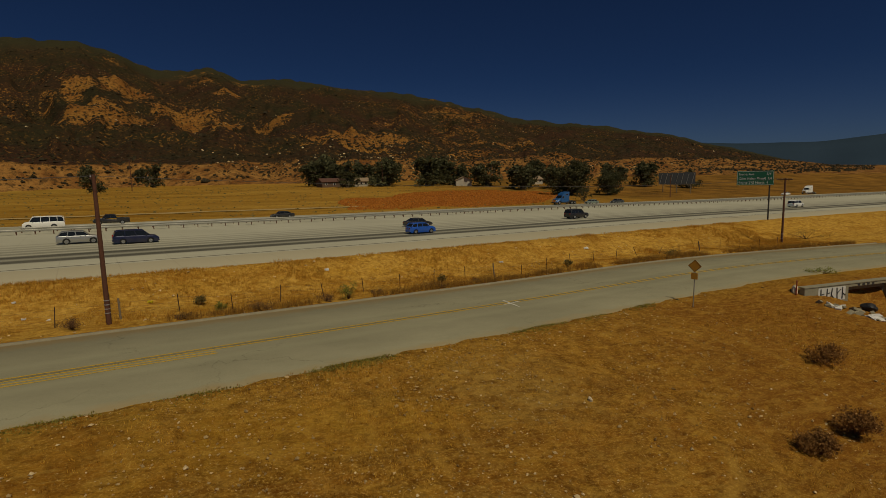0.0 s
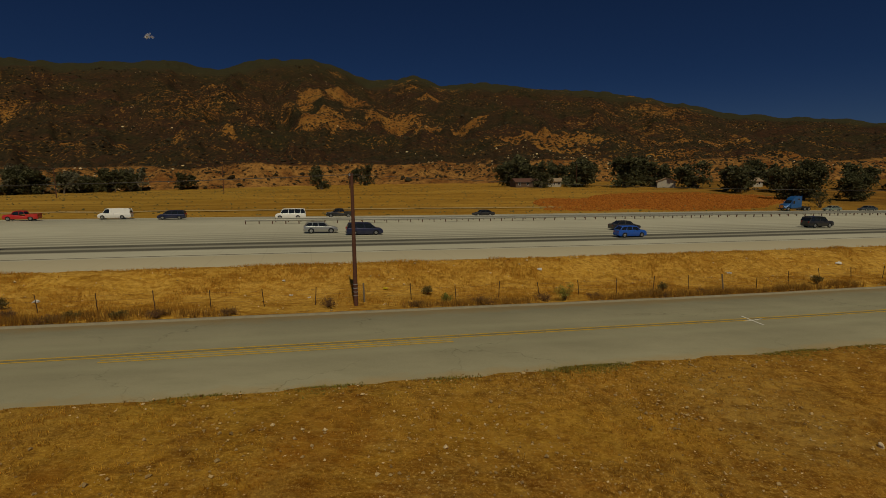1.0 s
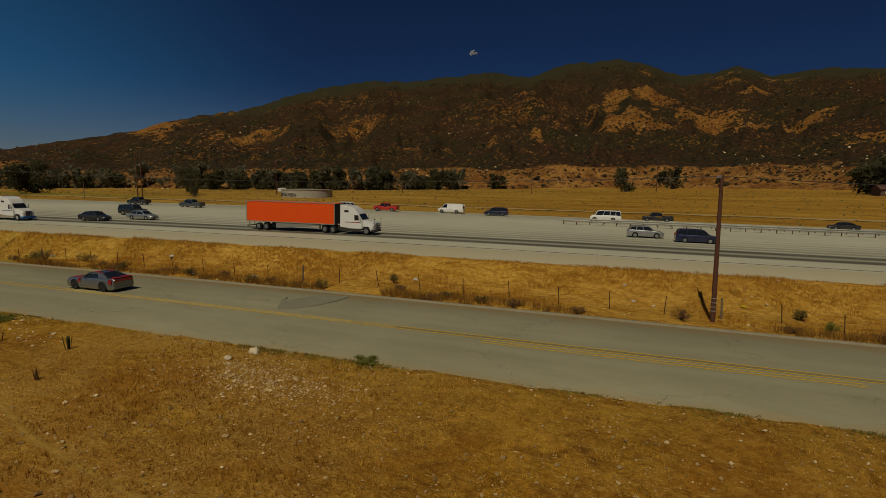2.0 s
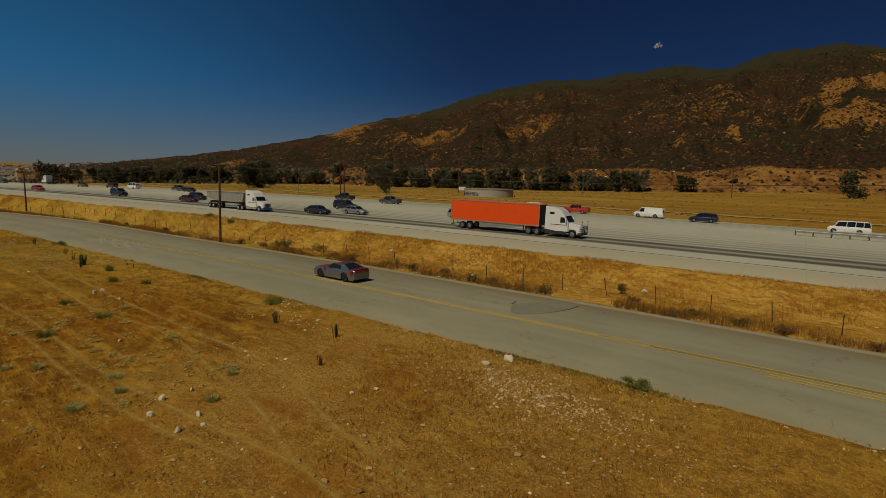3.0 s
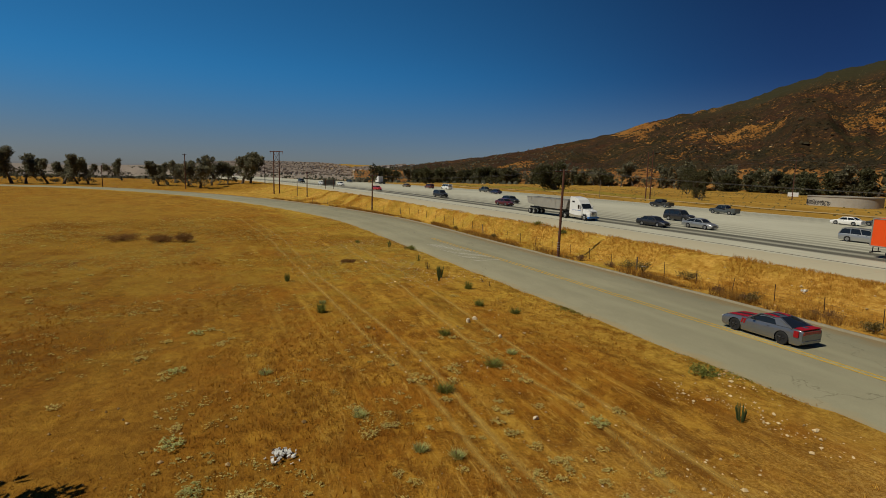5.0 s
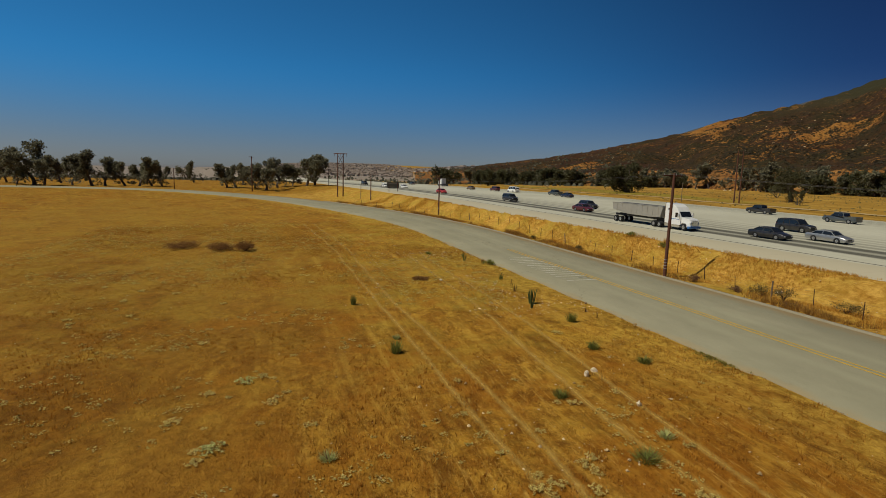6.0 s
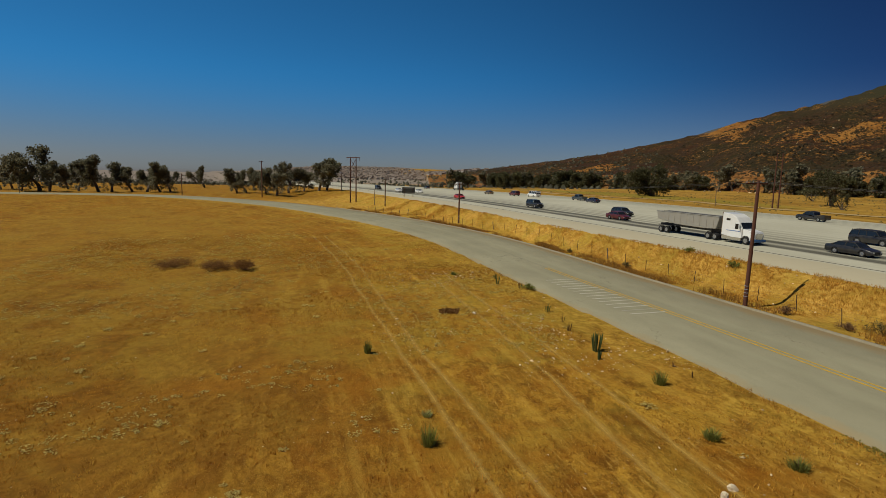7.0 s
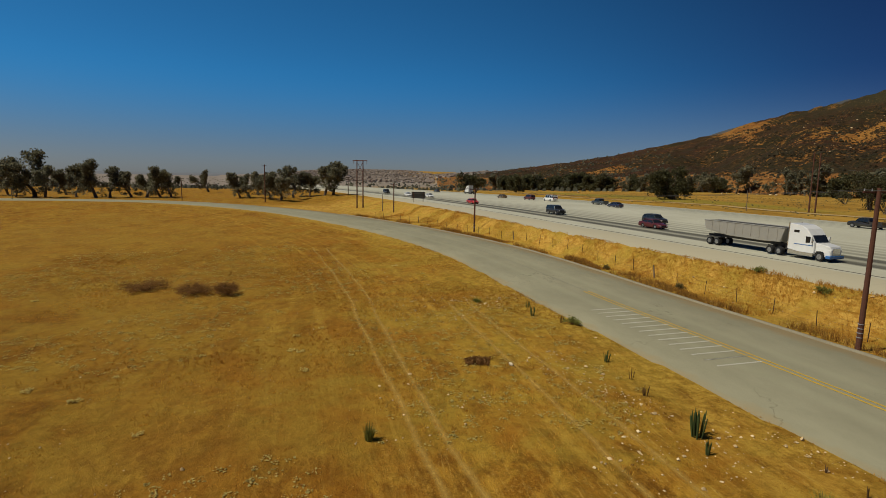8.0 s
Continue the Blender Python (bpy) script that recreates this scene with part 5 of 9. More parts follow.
# traffic: model, paint, place, heading east or not, words
TRAFFIC = (
    ("pickup_truck", PICKUP, RED, -74.9, 108.5, 0, "bright red crew-cab pickup truck on the freeway"),
    ("cargo_van", dict(VAN, panel=(2.1, 5.72)), WHITE, -60.0, 112.6, 0, "plain white cargo van on the freeway"),
    ("minivan", MINIVAN, NAVY, -48.6, 111.3, 0, "dark navy minivan on the freeway"),
    ("passenger_van", VAN, WHITE, -25.7, 112.0, 0, "white passenger van with dark side windows on the freeway"),
    ("pickup_truck", PICKUP, BLACK, -16.5, 117.7, 0, "black pickup truck on the freeway"),
    ("sedan", SEDAN, BLACK, 14.9, 121.4, 0, "shiny black sedan on the freeway's far lanes"),
    ("sedan", SEDAN, GREEN, 112.1, 138.8, 0, "pale green sedan on the freeway"),
    ("sedan", SEDAN, GREY, 122.6, 139.1, 0, "dark grey sedan on the freeway"),
    ("crossover_car", CROSSOVER, SILVER, -15.0, 80.5, 1, "silver crossover on the freeway"),
    ("minivan", MINIVAN, NAVY, -8.5, 77.8, 1, "dark blue minivan on the freeway's near lanes"),
    ("sedan", SEDAN, BLACK, 32.3, 84.9, 1, "black sedan beside a blue hatchback on the freeway"),
    ("hatchback", HATCH, BLUE, 28.3, 73.3, 1, "bright blue retro hatchback on the freeway"),
    ("sport_utility_car", SUV, BLACK, 66.3, 86.7, 1, "black sport utility car on the freeway"),
    ("sport_utility_car", SUV, WHITE, 143.1, 94.1, 1, "white sport utility car on the freeway near lanes"),
    ("sedan", SEDAN, WHITE, 237.1, 160.7, 0, "white sedan far along the freeway"),
    ("sedan", SEDAN, WHITE, -94.5, 94.7, 0, "white sedan ahead of a grey one on the freeway"),
    ("sedan", SEDAN, GREY, -92.0, 99.3, 0, "blue-grey sedan on the freeway"),
    ("sport_utility_car", SUV, WHITE, -85.0, 105.4, 0, "boxy white sport utility car on the freeway"),
    ("sedan", SEDAN, BLACK, -92.0, 51.9, 1, "low black sedan on the freeway's near lanes"),
    ("sport_utility_car", SUV, BLACK, -99.9, 63.4, 1, "black sport utility car behind a silver sedan"),
    ("sedan", SEDAN, SILVER, -89.0, 57.6, 1, "silver sedan on the freeway"),
    ("minivan", MINIVAN, SILVER, -73.4, 68.4, 1, "silver minivan on the freeway"),
    ("pickup_truck", PICKUP, BLACK, -135.3, 88.9, 0, "dark pickup truck far along the freeway"),
    ("pickup_truck", PICKUP, GREY, -115.3, 88.2, 0, "dark grey crew-cab pickup truck on the freeway"),
    ("sedan", SEDAN, MAROON, -132.8, 46.2, 1, "dark maroon sedan on the freeway"),
    ("sport_utility_car", SUV, BLACK, -161.9, 40.8, 1, "dark sport utility car far along the near lanes"),
    ("crossover_car", CROSSOVER, BLACK, -141.3, 51.5, 1, "black crossover on the freeway"),
    ("sedan", SEDAN, RED, -200.1, 31.0, 1, "red sedan far along the freeway"),
    ("sedan", SEDAN, GOLD, -247.5, 52.4, 0, "bronze sedan far along the freeway"),
    ("sport_utility_car", SUV, MAROON, -233.1, 58.2, 0, "maroon sport utility car far along the freeway"),
    ("passenger_van", VAN, WHITE, -224.7, 62.7, 0, "white van far along the freeway"),
    ("pickup_truck", PICKUP, GREY, -203.5, 70.2, 0, "grey pickup truck far along the freeway"),
    ("sedan", SEDAN, NAVY, -190.5, 68.6, 0, "dark blue sedan far along the freeway"),
    ("sedan", SEDAN, WHITE, -255.0, 18.2, 1, "white sedan far down the freeway"),
    ("sedan", SEDAN, WHITE, -245.4, 24.9, 1, "white sedan beside the sign far down the freeway"),
    ("sport_utility_car", SUV, BLACK, -290.0, 12.0, 1, "dark sport utility car far down the freeway"),
    ("sedan", SEDAN, GREY, -330.0, 40.0, 0, "grey sedan far down the freeway"),
    ("sedan", SEDAN, WHITE, -380.0, -14.0, 1, "white sedan in the far distance on the freeway"),
)
for nm, sp_, mt, x, y, east, words in TRAFFIC:
    car(lane_pose(FWY, x, y, east), sp_, mt, words, nm, nm.replace("_", " ") if len(nm.split("_")) < 3 else "car")


# ---------------------------------------------------------------- trucks
def extrude_outline(bm, pts, w, taper=None):
    """A solid from a side outline (x, z), half width w; taper(x, z) scales the width."""
    rings = [[bm.verts.new((x, y * (taper(x, z) if taper else 1), z)) for x, z in pts] for y in (-w, -w + 0.1, w - 0.1, w)]
    cx = sum(p[0] for p in pts) / len(pts)
    cz = sum(p[1] for p in pts) / len(pts)
    for ring in (rings[0], rings[3]):
        for v in ring:
            v.co.x += 0.05 * (1 if v.co.x < cx else -1)
            v.co.z += 0.05 * (1 if v.co.z < cz else -1)
    n = len(pts)
    for a, b in zip(rings[:-1], rings[1:]):
        for k in range(n):
            bm.faces.new((a[k], b[k], b[(k + 1) % n], a[(k + 1) % n]))
    bm.faces.new(rings[0])
    bm.faces.new(rings[-1][::-1])
    bmesh.ops.recalc_face_normals(bm, faces=bm.faces)
    return bm


def tractor(m, mat, label, low_mat=None, stacks=False, stripe=None):
    """A sleeper tractor, nose towards +x; the pose is at the steer axle, on the ground."""
    t = thing("truck_tractor", m, label, "truck", "trucks")
    low_mat = low_mat or M["dark_steel"]
    hood = [(1.15, 0.55), (1.2, 1.35), (1.0, 1.72), (-0.6, 1.98), (-0.6, 0.75), (-0.5, 1.0), (-0.25, 1.16), (0.1, 1.18), (0.42, 1.02), (0.58, 0.75), (0.6, 0.5)]
    part("hood", extrude_outline(B(), hood, 1.08, lambda x, z: 1 - 0.16 * max(0, x) ** 1.5), mat, t)
    cabp = [(-0.6, 0.75), (-0.6, 1.98), (-1.15, 2.78), (-1.7, 3.45), (-2.6, 3.85), (-4.0, 3.98), (-4.05, 0.95), (-2.5, 0.75)]
    part("cab", extrude_outline(B(), cabp, 1.24), mat, t)
    bm = B()
    q = [bm.verts.new(v) for v in ((-0.62, -1.02, 2.03), (-0.62, 1.02, 2.03), (-1.12, 0.98, 2.76), (-1.12, -0.98, 2.76))]
    f = bm.faces.new(q)
    for v in bmesh.ops.extrude_face_region(bm, geom=[f])["geom"]:
        if isinstance(v, bmesh.types.BMVert):
            v.co += Vector((0.05, 0, 0.035))
    bmesh.ops.recalc_face_normals(bm, faces=bm.faces)
    part("windscreen", bm, M["glass"], t, "dark windscreen glass")
    for sgn in (-1, 1):
        bm = B()
        pts = [(-0.85, 1.95), (-1.2, 2.62), (-1.75, 2.62), (-1.75, 1.9)]
        a = [bm.verts.new((x, sgn * 1.22, z)) for x, z in pts]
        b = [bm.verts.new((x, sgn * 1.255, z)) for x, z in pts]
        bm.faces.new(b)
        for k in range(4):
            bm.faces.new((a[k], a[(k + 1) % 4], b[(k + 1) % 4], b[k]))
        bmesh.ops.recalc_face_normals(bm, faces=bm.faces)
        part("side_window", bm, M["glass"], t)
        bm = B()
        box(bm, -3.35, -2.65, sgn * 1.235 - 0.02, sgn * 1.235 + 0.02, 2.95, 3.25, 0.03)
        part("sleeper_window", bm, M["glass"], t)
        bm = B()
        box(bm, -0.95, -0.8, sgn * 1.45 - 0.1, sgn * 1.45 + 0.1, 1.95, 2.6, 0.03)
        rod(bm, (-0.88, sgn * 1.2, 2.2), (-0.88, sgn * 1.42, 2.25), 0.025, seg=6)
        part("mirror", bm, mat, t)
        bm = B()
        rod(bm, (-1.0, sgn * 0.85, 0.72), (-2.7, sgn * 0.85, 0.72), 0.33, seg=18)
        part("fuel_tank", bm, M["chrome"] if stacks else low_mat, t)
        bm = B()
        box(bm, -4.0, -0.75, sgn * 1.19 - 0.02, sgn * 1.19 + 0.02, 0.38, 0.95, 0.015)
        part("side_skirt", bm, low_mat, t)
        bm = B()
        box(bm, 0.85, 1.16, sgn * 0.78 - 0.13, sgn * 0.78 + 0.13, 1.05, 1.3, 0.04)
        part("headlight", bm, M["lamp_clear"], t)
        if stacks:
            bm = B()
            rod(bm, (-4.2, sgn * 1.0, 1.0), (-4.2, sgn * 1.0, 4.05), 0.08, seg=12)
            part("exhaust_pipe", bm, M["chrome"], t)
        if stripe:
            bm = B()
            box(bm, -3.2, -0.9, sgn * 1.245 - 0.012, sgn * 1.245 + 0.012, 1.6, 1.68, 0.003)
            part("side_stripe", bm, stripe, t)
        wheel(t, 0, sgn * 1.0, 0.5, 0.3, M["rim"], sgn, 6)
        for ax in (-5.2, -6.5):
            wheel(t, ax, sgn * 0.98, 0.5, 0.6, M["rim"], sgn, 6)
    bm = B()
    box(bm, 1.1, 1.24, -0.55, 0.55, 0.72, 1.55, 0.04)
    part("grille", bm, M["chrome"], t)
    bm = B()
    box(bm, 0.75, 1.32, -1.15, 1.15, 0.38, 0.72, 0.06)
    part("bumper", bm, stripe if stacks and stripe else M["dark_steel"], t)
    for sgn in (-1, 1):
        bm = B()
        box(bm, -7.4, -0.3, sgn * 0.42 - 0.05, sgn * 0.42 + 0.05, 0.72, 1.02, 0.01)
        part("frame_rail", bm, M["dark_steel"], t)
    bm = B()
    box(bm, -6.5, -5.2, -0.5, 0.5, 1.02, 1.16, 0.04)
    part("fifth_wheel", bm, M["dark_steel"], t)
    return t


def truck_pose(x, y):
    return lane_pose(FWY, x, y, True)


CREAM = paint("white_truck_paint", (0.72, 0.72, 0.70))
TRUCK_SCALE = Matrix.Diagonal((0.90, 0.95, 0.95, 1))
orange_m = truck_pose(-46.9, 59.9)
tractor(orange_m @ TRUCK_SCALE, CREAM, "white sleeper tractor pulling an orange box trailer", None, False, STRIPE)


def box_trailer(m, mat, label):
    """A 53-foot box trailer; the pose is that of its tractor's steer axle."""
    t = thing("box_trailer", m, label, "trailer", "trailers")
    x1, x0 = -4.9, -19.6
    bm = B()
    box(bm, x0, x1, -1.27, 1.27, 1.22, 4.08, 0.03)
    part("box", bm, mat, t, "bright orange trailer side")
    for z0, z1 in ((1.15, 1.27), (4.02, 4.12)):
        for sgn in (-1, 1):
            bm = B()
            box(bm, x0 - 0.02, x1 + 0.02, sgn * 1.285 - 0.02, sgn * 1.285 + 0.02, z0, z1, 0.008)
            part("side_rail", bm, M["steel"], t)
    for x in (x0, x1):
        for sgn in (-1, 1):
            bm = B()
            box(bm, x - 0.06, x + 0.06, sgn * 1.26 - 0.04, sgn * 1.26 + 0.04, 1.2, 4.1, 0.01)
            part("corner_post", bm, M["steel"], t)
    bm = B()
    box(bm, x1, x1 + 0.05, -1.2, 1.2, 1.3, 4.0, 0.01)
    part("front_wall", bm, M["trim_black"], t)
    for sgn in (-1, 1):
        bm = B()
        pts = [(x0 + 5.0, 1.15), (x1 - 2.4, 1.15), (x1 - 4.0, 0.75), (x0 + 6.0, 0.4), (x0 + 5.0, 0.4)]
        a = [bm.verts.new((x, sgn * 1.2, z)) for x, z in pts]
        b = [bm.verts.new((x, sgn * 1.225, z)) for x, z in pts]
        bm.faces.new(a)
        bm.faces.new(b[::-1])
        for k in range(len(pts)):
            bm.faces.new((a[k], a[(k + 1) % len(pts)], b[(k + 1) % len(pts)], b[k]))
        bmesh.ops.recalc_face_normals(bm, faces=bm.faces)
        part("side_skirt", bm, M["steel"], t)
        for ax in (x0 + 2.0, x0 + 3.3):
            wheel(t, ax, sgn * 0.98, 0.5, 0.6, M["rim"], sgn, 6)
        bm = B()
        box(bm, x1 - 2.6, x1 - 2.45, sgn * 0.9 - 0.06, sgn * 0.9 + 0.06, 0.25, 1.2, 0.01)
        part("landing_leg", bm, M["dark_steel"], t)
        bm = B()
        box(bm, x0 - 0.01, x0 + 0.06, sgn * 0.6 - 0.05, sgn * 0.6 + 0.05, 0.5, 1.2, 0.01)
        part("bumper_post", bm, M["dark_steel"], t)
    bm = B()
    box(bm, x0 - 0.03, x0 + 0.07, -1.15, 1.15, 0.45, 0.57, 0.01)
    part("rear_bumper", bm, M["dark_steel"], t)
    return t


def grille_guard(m):
    """Tubular guard before a tractor's nose, with marker stalks."""
    g = thing("grille_guard", m, "chromed tubular guard bolted before a white truck's grille", "truck guard")
    for k in range(4):
        bm = B()
        z = 0.62 + 0.3 * k
        tube(bm, [(0.95, -1.05, z), (1.42, -0.85, z), (1.46, 0.85, z), (0.95, 1.05, z)], 0.035, 6)
        part("bar", bm, M["chrome"], g)
    for y in (-0.85, -0.3, 0.3, 0.85):
        bm = B()
        rod(bm, (1.44, y, 0.5), (1.44, y, 1.62), 0.04, seg=6)
        part("upright", bm, M["dark_steel"], g)
    for y in (-1, 1):
        bm = B()
        rod(bm, (1.3, y, 1.2), (1.34, y * 1.12, 2.1), 0.02, seg=5)
        box(bm, 1.29, 1.39, y * 1.12 - 0.07, y * 1.12 + 0.07, 2.08, 2.24, 0.02)
        part("marker_stalk", bm, M["dark_steel"], g)
    return g


grille_guard(orange_m @ TRUCK_SCALE)
box_trailer(orange_m @ TRUCK_SCALE, plain("orange_paint", (0.80, 0.080, 0.004), 0.45, 0.0, 0.4, vary=0.1, scale=0.6), "long orange box trailer behind a white tractor")

bulk_m = truck_pose(-99.9, 46.1)
BULK_SCALE = Matrix.Diagonal((0.84, 0.9, 0.9, 1))
tractor(bulk_m @ BULK_SCALE, CREAM, "white tractor with a blue bumper pulling a grey tub trailer", M["chrome"], True, paint("truck_blue", (0.02, 0.12, 0.36)))


def tub_trailer(m, label):
    """An open-topped grey tub trailer on twin axles."""
    t = thing("tub_trailer", m, label, "trailer", "trailers")
    grey = plain("dull_aluminium", (0.40, 0.375, 0.32), 0.5, 0.4, vary=0.2, scale=0.8)
    x1, x0 = -4.6, -17.2
    side = [(x0, 2.05), (x0 - 0.25, 3.25), (x1 + 0.05, 3.25), (x1 - 0.5, 1.55), (x1 - 3.0, 1.45), (x0 + 4.0, 1.5)]
    part("tub", extrude_outline(B(), side, 1.25), grey, t)
    for sgn in (-1, 1):
        bm = B()
        rod(bm, (x0 - 0.25, sgn * 1.24, 3.27), (x1 + 0.05, sgn * 1.24, 3.27), 0.06, seg=8)
        part("top_rail", bm, M["steel"], t)
        for k in range(9):
            bm = B()
            x = x0 + 1.2 + k * 1.3
            box(bm, x - 0.04, x + 0.04, sgn * 1.27 - 0.02, sgn * 1.27 + 0.02, 1.75, 3.2, 0.01)
            part("rib", bm, grey, t)
        for ax in (x0 + 0.9, x0 + 2.2):
            wheel(t, ax, sgn * 0.98, 0.5, 0.6, M["rim"], sgn, 6)
        bm = B()
        box(bm, x0, x1 - 0.2, sgn * 0.45 - 0.05, sgn * 0.45 + 0.05, 1.12, 1.42, 0.01)
        part("frame_rail", bm, M["dark_steel"], t)
        bm = B()
        box(bm, x0 + 0.3, x0 + 2.9, sgn * 0.98 - 0.32, sgn * 0.98 + 0.32, 1.1, 1.14, 0.01)
        part("mudguard", bm, M["dark_steel"], t)
    bm = B()
    box(bm, x0 - 0.1, x1 - 0.05, -1.12, 1.12, 3.22, 3.262)
    part("load_cover", bm, plain("dark_tarp", (0.06, 0.055, 0.05), 0.8), t, "dark tarpaulin over the load")
    bm = B()
    rod(bm, (x1 - 1.6, -0.8, 0.3), (x1 - 1.6, -0.8, 1.4), 0.06, seg=8)
    rod(bm, (x1 - 1.6, 0.8, 0.3), (x1 - 1.6, 0.8, 1.4), 0.06, seg=8)
    part("landing_legs", bm, M["dark_steel"], t)
    return t


tub_trailer(bulk_m @ BULK_SCALE, "grey metal tub trailer behind a white tractor")
tractor(lane_pose(FWY, 100.5, 141.0, False), paint("blue_truck_paint", (0.012, 0.10, 0.30), 0.2), "blue sleeper tractor without a trailer on the freeway")
tractor(lane_pose(FWY, 257.5, 165.1, False), CREAM, "white tractor far along the freeway")
tractor(lane_pose(FWY, -310.0, 52.0, False), CREAM, "white tractor in the distance on the freeway")
# ---------------------------------------------------------------- on the roads
def strip_on(line, name, lat0, lat1, s0, s1, lift, mat, label, crown=0.05, half=3.0):
    """A painted strip along a line, between two x limits."""
    seg = line[(line[:, 0] < s0) & (line[:, 0] > s1)]
    seg = densify(seg, 0.7)
    jl = 0.012 * wave(seg[:, 0], seg[:, 1], 1.3, 51)
    z0, z1 = crown * (1 - abs(lat0) / half * 0.6), crown * (1 - abs(lat1) / half * 0.6)
    co, qd = ribbon(seg, [lat0 + jl, lat1 + jl], lift, [z0, z1])
    return tagged(new(name, mesh_from(name, co, qd, mat)), label, "road marking", kind="structure")


def worn(name, colour, under, amount):
    n = Nodes(name)
    c = n.mix(n.ramp(n.noise(3.5, 5, 0.75), (amount - 0.08, 0), (amount + 0.1, 1)), colour, under)
    c = n.mix(n.ramp(n.noise(0.3, 3), (0.45, 0), (0.7, 0.5)), c, under)
    return n.done(c, 0.8, spec=0.2)


M["yellow_line"] = worn("yellow_road_paint", (0.62, 0.355, 0.014), (0.44, 0.285, 0.045), 0.44)
M["white_line"] = worn("white_road_paint", (0.62, 0.60, 0.52), (0.24, 0.22, 0.16), 0.55)
M["patch"] = plain("patched_asphalt", (0.215, 0.203, 0.140), 0.85, vary=0.3, scale=1.2, bump=0.01)
for lat in (-0.30, 0.14):
    strip_on(ROAD, "yellow_line", lat - 0.07, lat + 0.07, 110, -101, 0.008, M["yellow_line"], "worn double yellow centre line on the asphalt")
M["line_seal"] = worn("dark_line_seal", (0.17, 0.152, 0.095), (0.22, 0.205, 0.145), 0.58)
strip_on(ROAD, "line_seal", -0.20, 0.04, 110, -24, 0.005, M["line_seal"], "dark worn asphalt between the yellow lines")
M["pale_seal"] = worn("faded_line_ghost", (0.36, 0.32, 0.17), (0.26, 0.24, 0.155), 0.5)
strip_on(ROAD, "line_ghost", -0.24, 0.08, -24, -52, 0.005, M["pale_seal"], "pale faded strip between the yellow lines")
for lat in (-0.72, -1.08):
    strip_on(ROAD, "yellow_line", lat - 0.065, lat + 0.065, 1, -19, 0.008, M["yellow_line"], "second worn double yellow line beside the first")
strip_on(ROAD, "centre_joint", -0.05, 0.05, -92, -140, 0.008, M["patch"], "dark sealed centre joint on the asphalt")
# pale dirt road in the field beyond the freeway
M["dirt"] = plain("pale_dirt", (0.42, 0.285, 0.11), 0.95, vary=0.4, scale=0.4, bump=0.02)
seg = densify(FWY[(FWY[:, 0] < 60) & (FWY[:, 0] > -420)], 3.0)
co, qd = ribbon(seg, [FWY_N + 22.0 + 1.5 * wave(seg[:, 0], seg[:, 1], 60, 47), FWY_N + 25.5 + 1.5 * wave(seg[:, 0], seg[:, 1], 60, 47)])
co[:, 2] = height(co[:, 0], co[:, 1]) + 0.12
tagged(new("dirt_road", mesh_from("dirt_road", co, qd, M["dirt"])), "narrow pale dirt road across the dry field", "dirt road", kind="structure")
# asphalt patch
seg = densify(ROAD[(ROAD[:, 0] < -29.0) & (ROAD[:, 0] > -36.5)], 0.4)
seg = seg[(seg[:, 0] < -30.4) & (seg[:, 0] > -34.6)]
u = np.linspace(0, 1, len(seg))
co, qd = ribbon(seg, [5.6 - 4.6 * np.sin(pi * np.clip(u * 0.9 + 0.04, 0, 1)) ** 0.8 + 0.12 * wave(u * 9, u * 0, 1, 45), 6.4 - 3.2 * smooth(0.45, 1.0, u) + 0.12 * wave(u * 9, u * 0, 1, 46)], 0.03, [0.012, -0.01])
tagged(new("asphalt_patch", mesh_from("asphalt_patch", co, qd, M["patch"])), "dark repaired patch on the grey asphalt", "road patch", kind="structure")
# low asphalt kerb along the north edge
kl = densify(ROAD[(ROAD[:, 0] < 90) & (ROAD[:, 0] > -190) & (ROAD[:, 1] > -30)], 0.9)
j = 0.06 * wave(kl[:, 0], kl[:, 1], 2.3, 44)
co, qd = ribbon(kl, [ROAD_N - 0.28 + j, ROAD_N - 0.2 + j, ROAD_N - 0.02 + j, ROAD_N + 0.12 + j], 0.0, [-0.03, 0.09, 0.10, -0.2])
M["kerb"] = plain("worn_kerb", (0.26, 0.225, 0.15), 0.9, vary=0.35, scale=1.5, bump=0.01)
tagged(new("kerb", mesh_from("kerb", co, qd, M["kerb"])), "low crumbling pale asphalt kerb beside dry grass", "kerb", kind="structure")


def bar(name, x, y, length, width, turn, z, mat, parent=None):
    bm = B()
    box(bm, -length / 2, length / 2, -width / 2, width / 2, 0, 0.006)
    bmesh.ops.transform(bm, matrix=pose(x, y, z, 0, 0, turn), verts=bm.verts)
    return part(name, bm, mat, parent)


cross = tagged(thing("survey_cross", pose(21.1, 35.8, line_z(ROAD, 21.1, 35.8) + 0.052), "white painted cross on the asphalt", "road marking"), kind="structure")
bar("stroke", 0, 0, 2.5, 0.14, 90, 0.0, M["white_line"], cross)
bar("stroke", 0, 0, 1.9, 0.14, 15, 0.007, M["white_line"], cross)

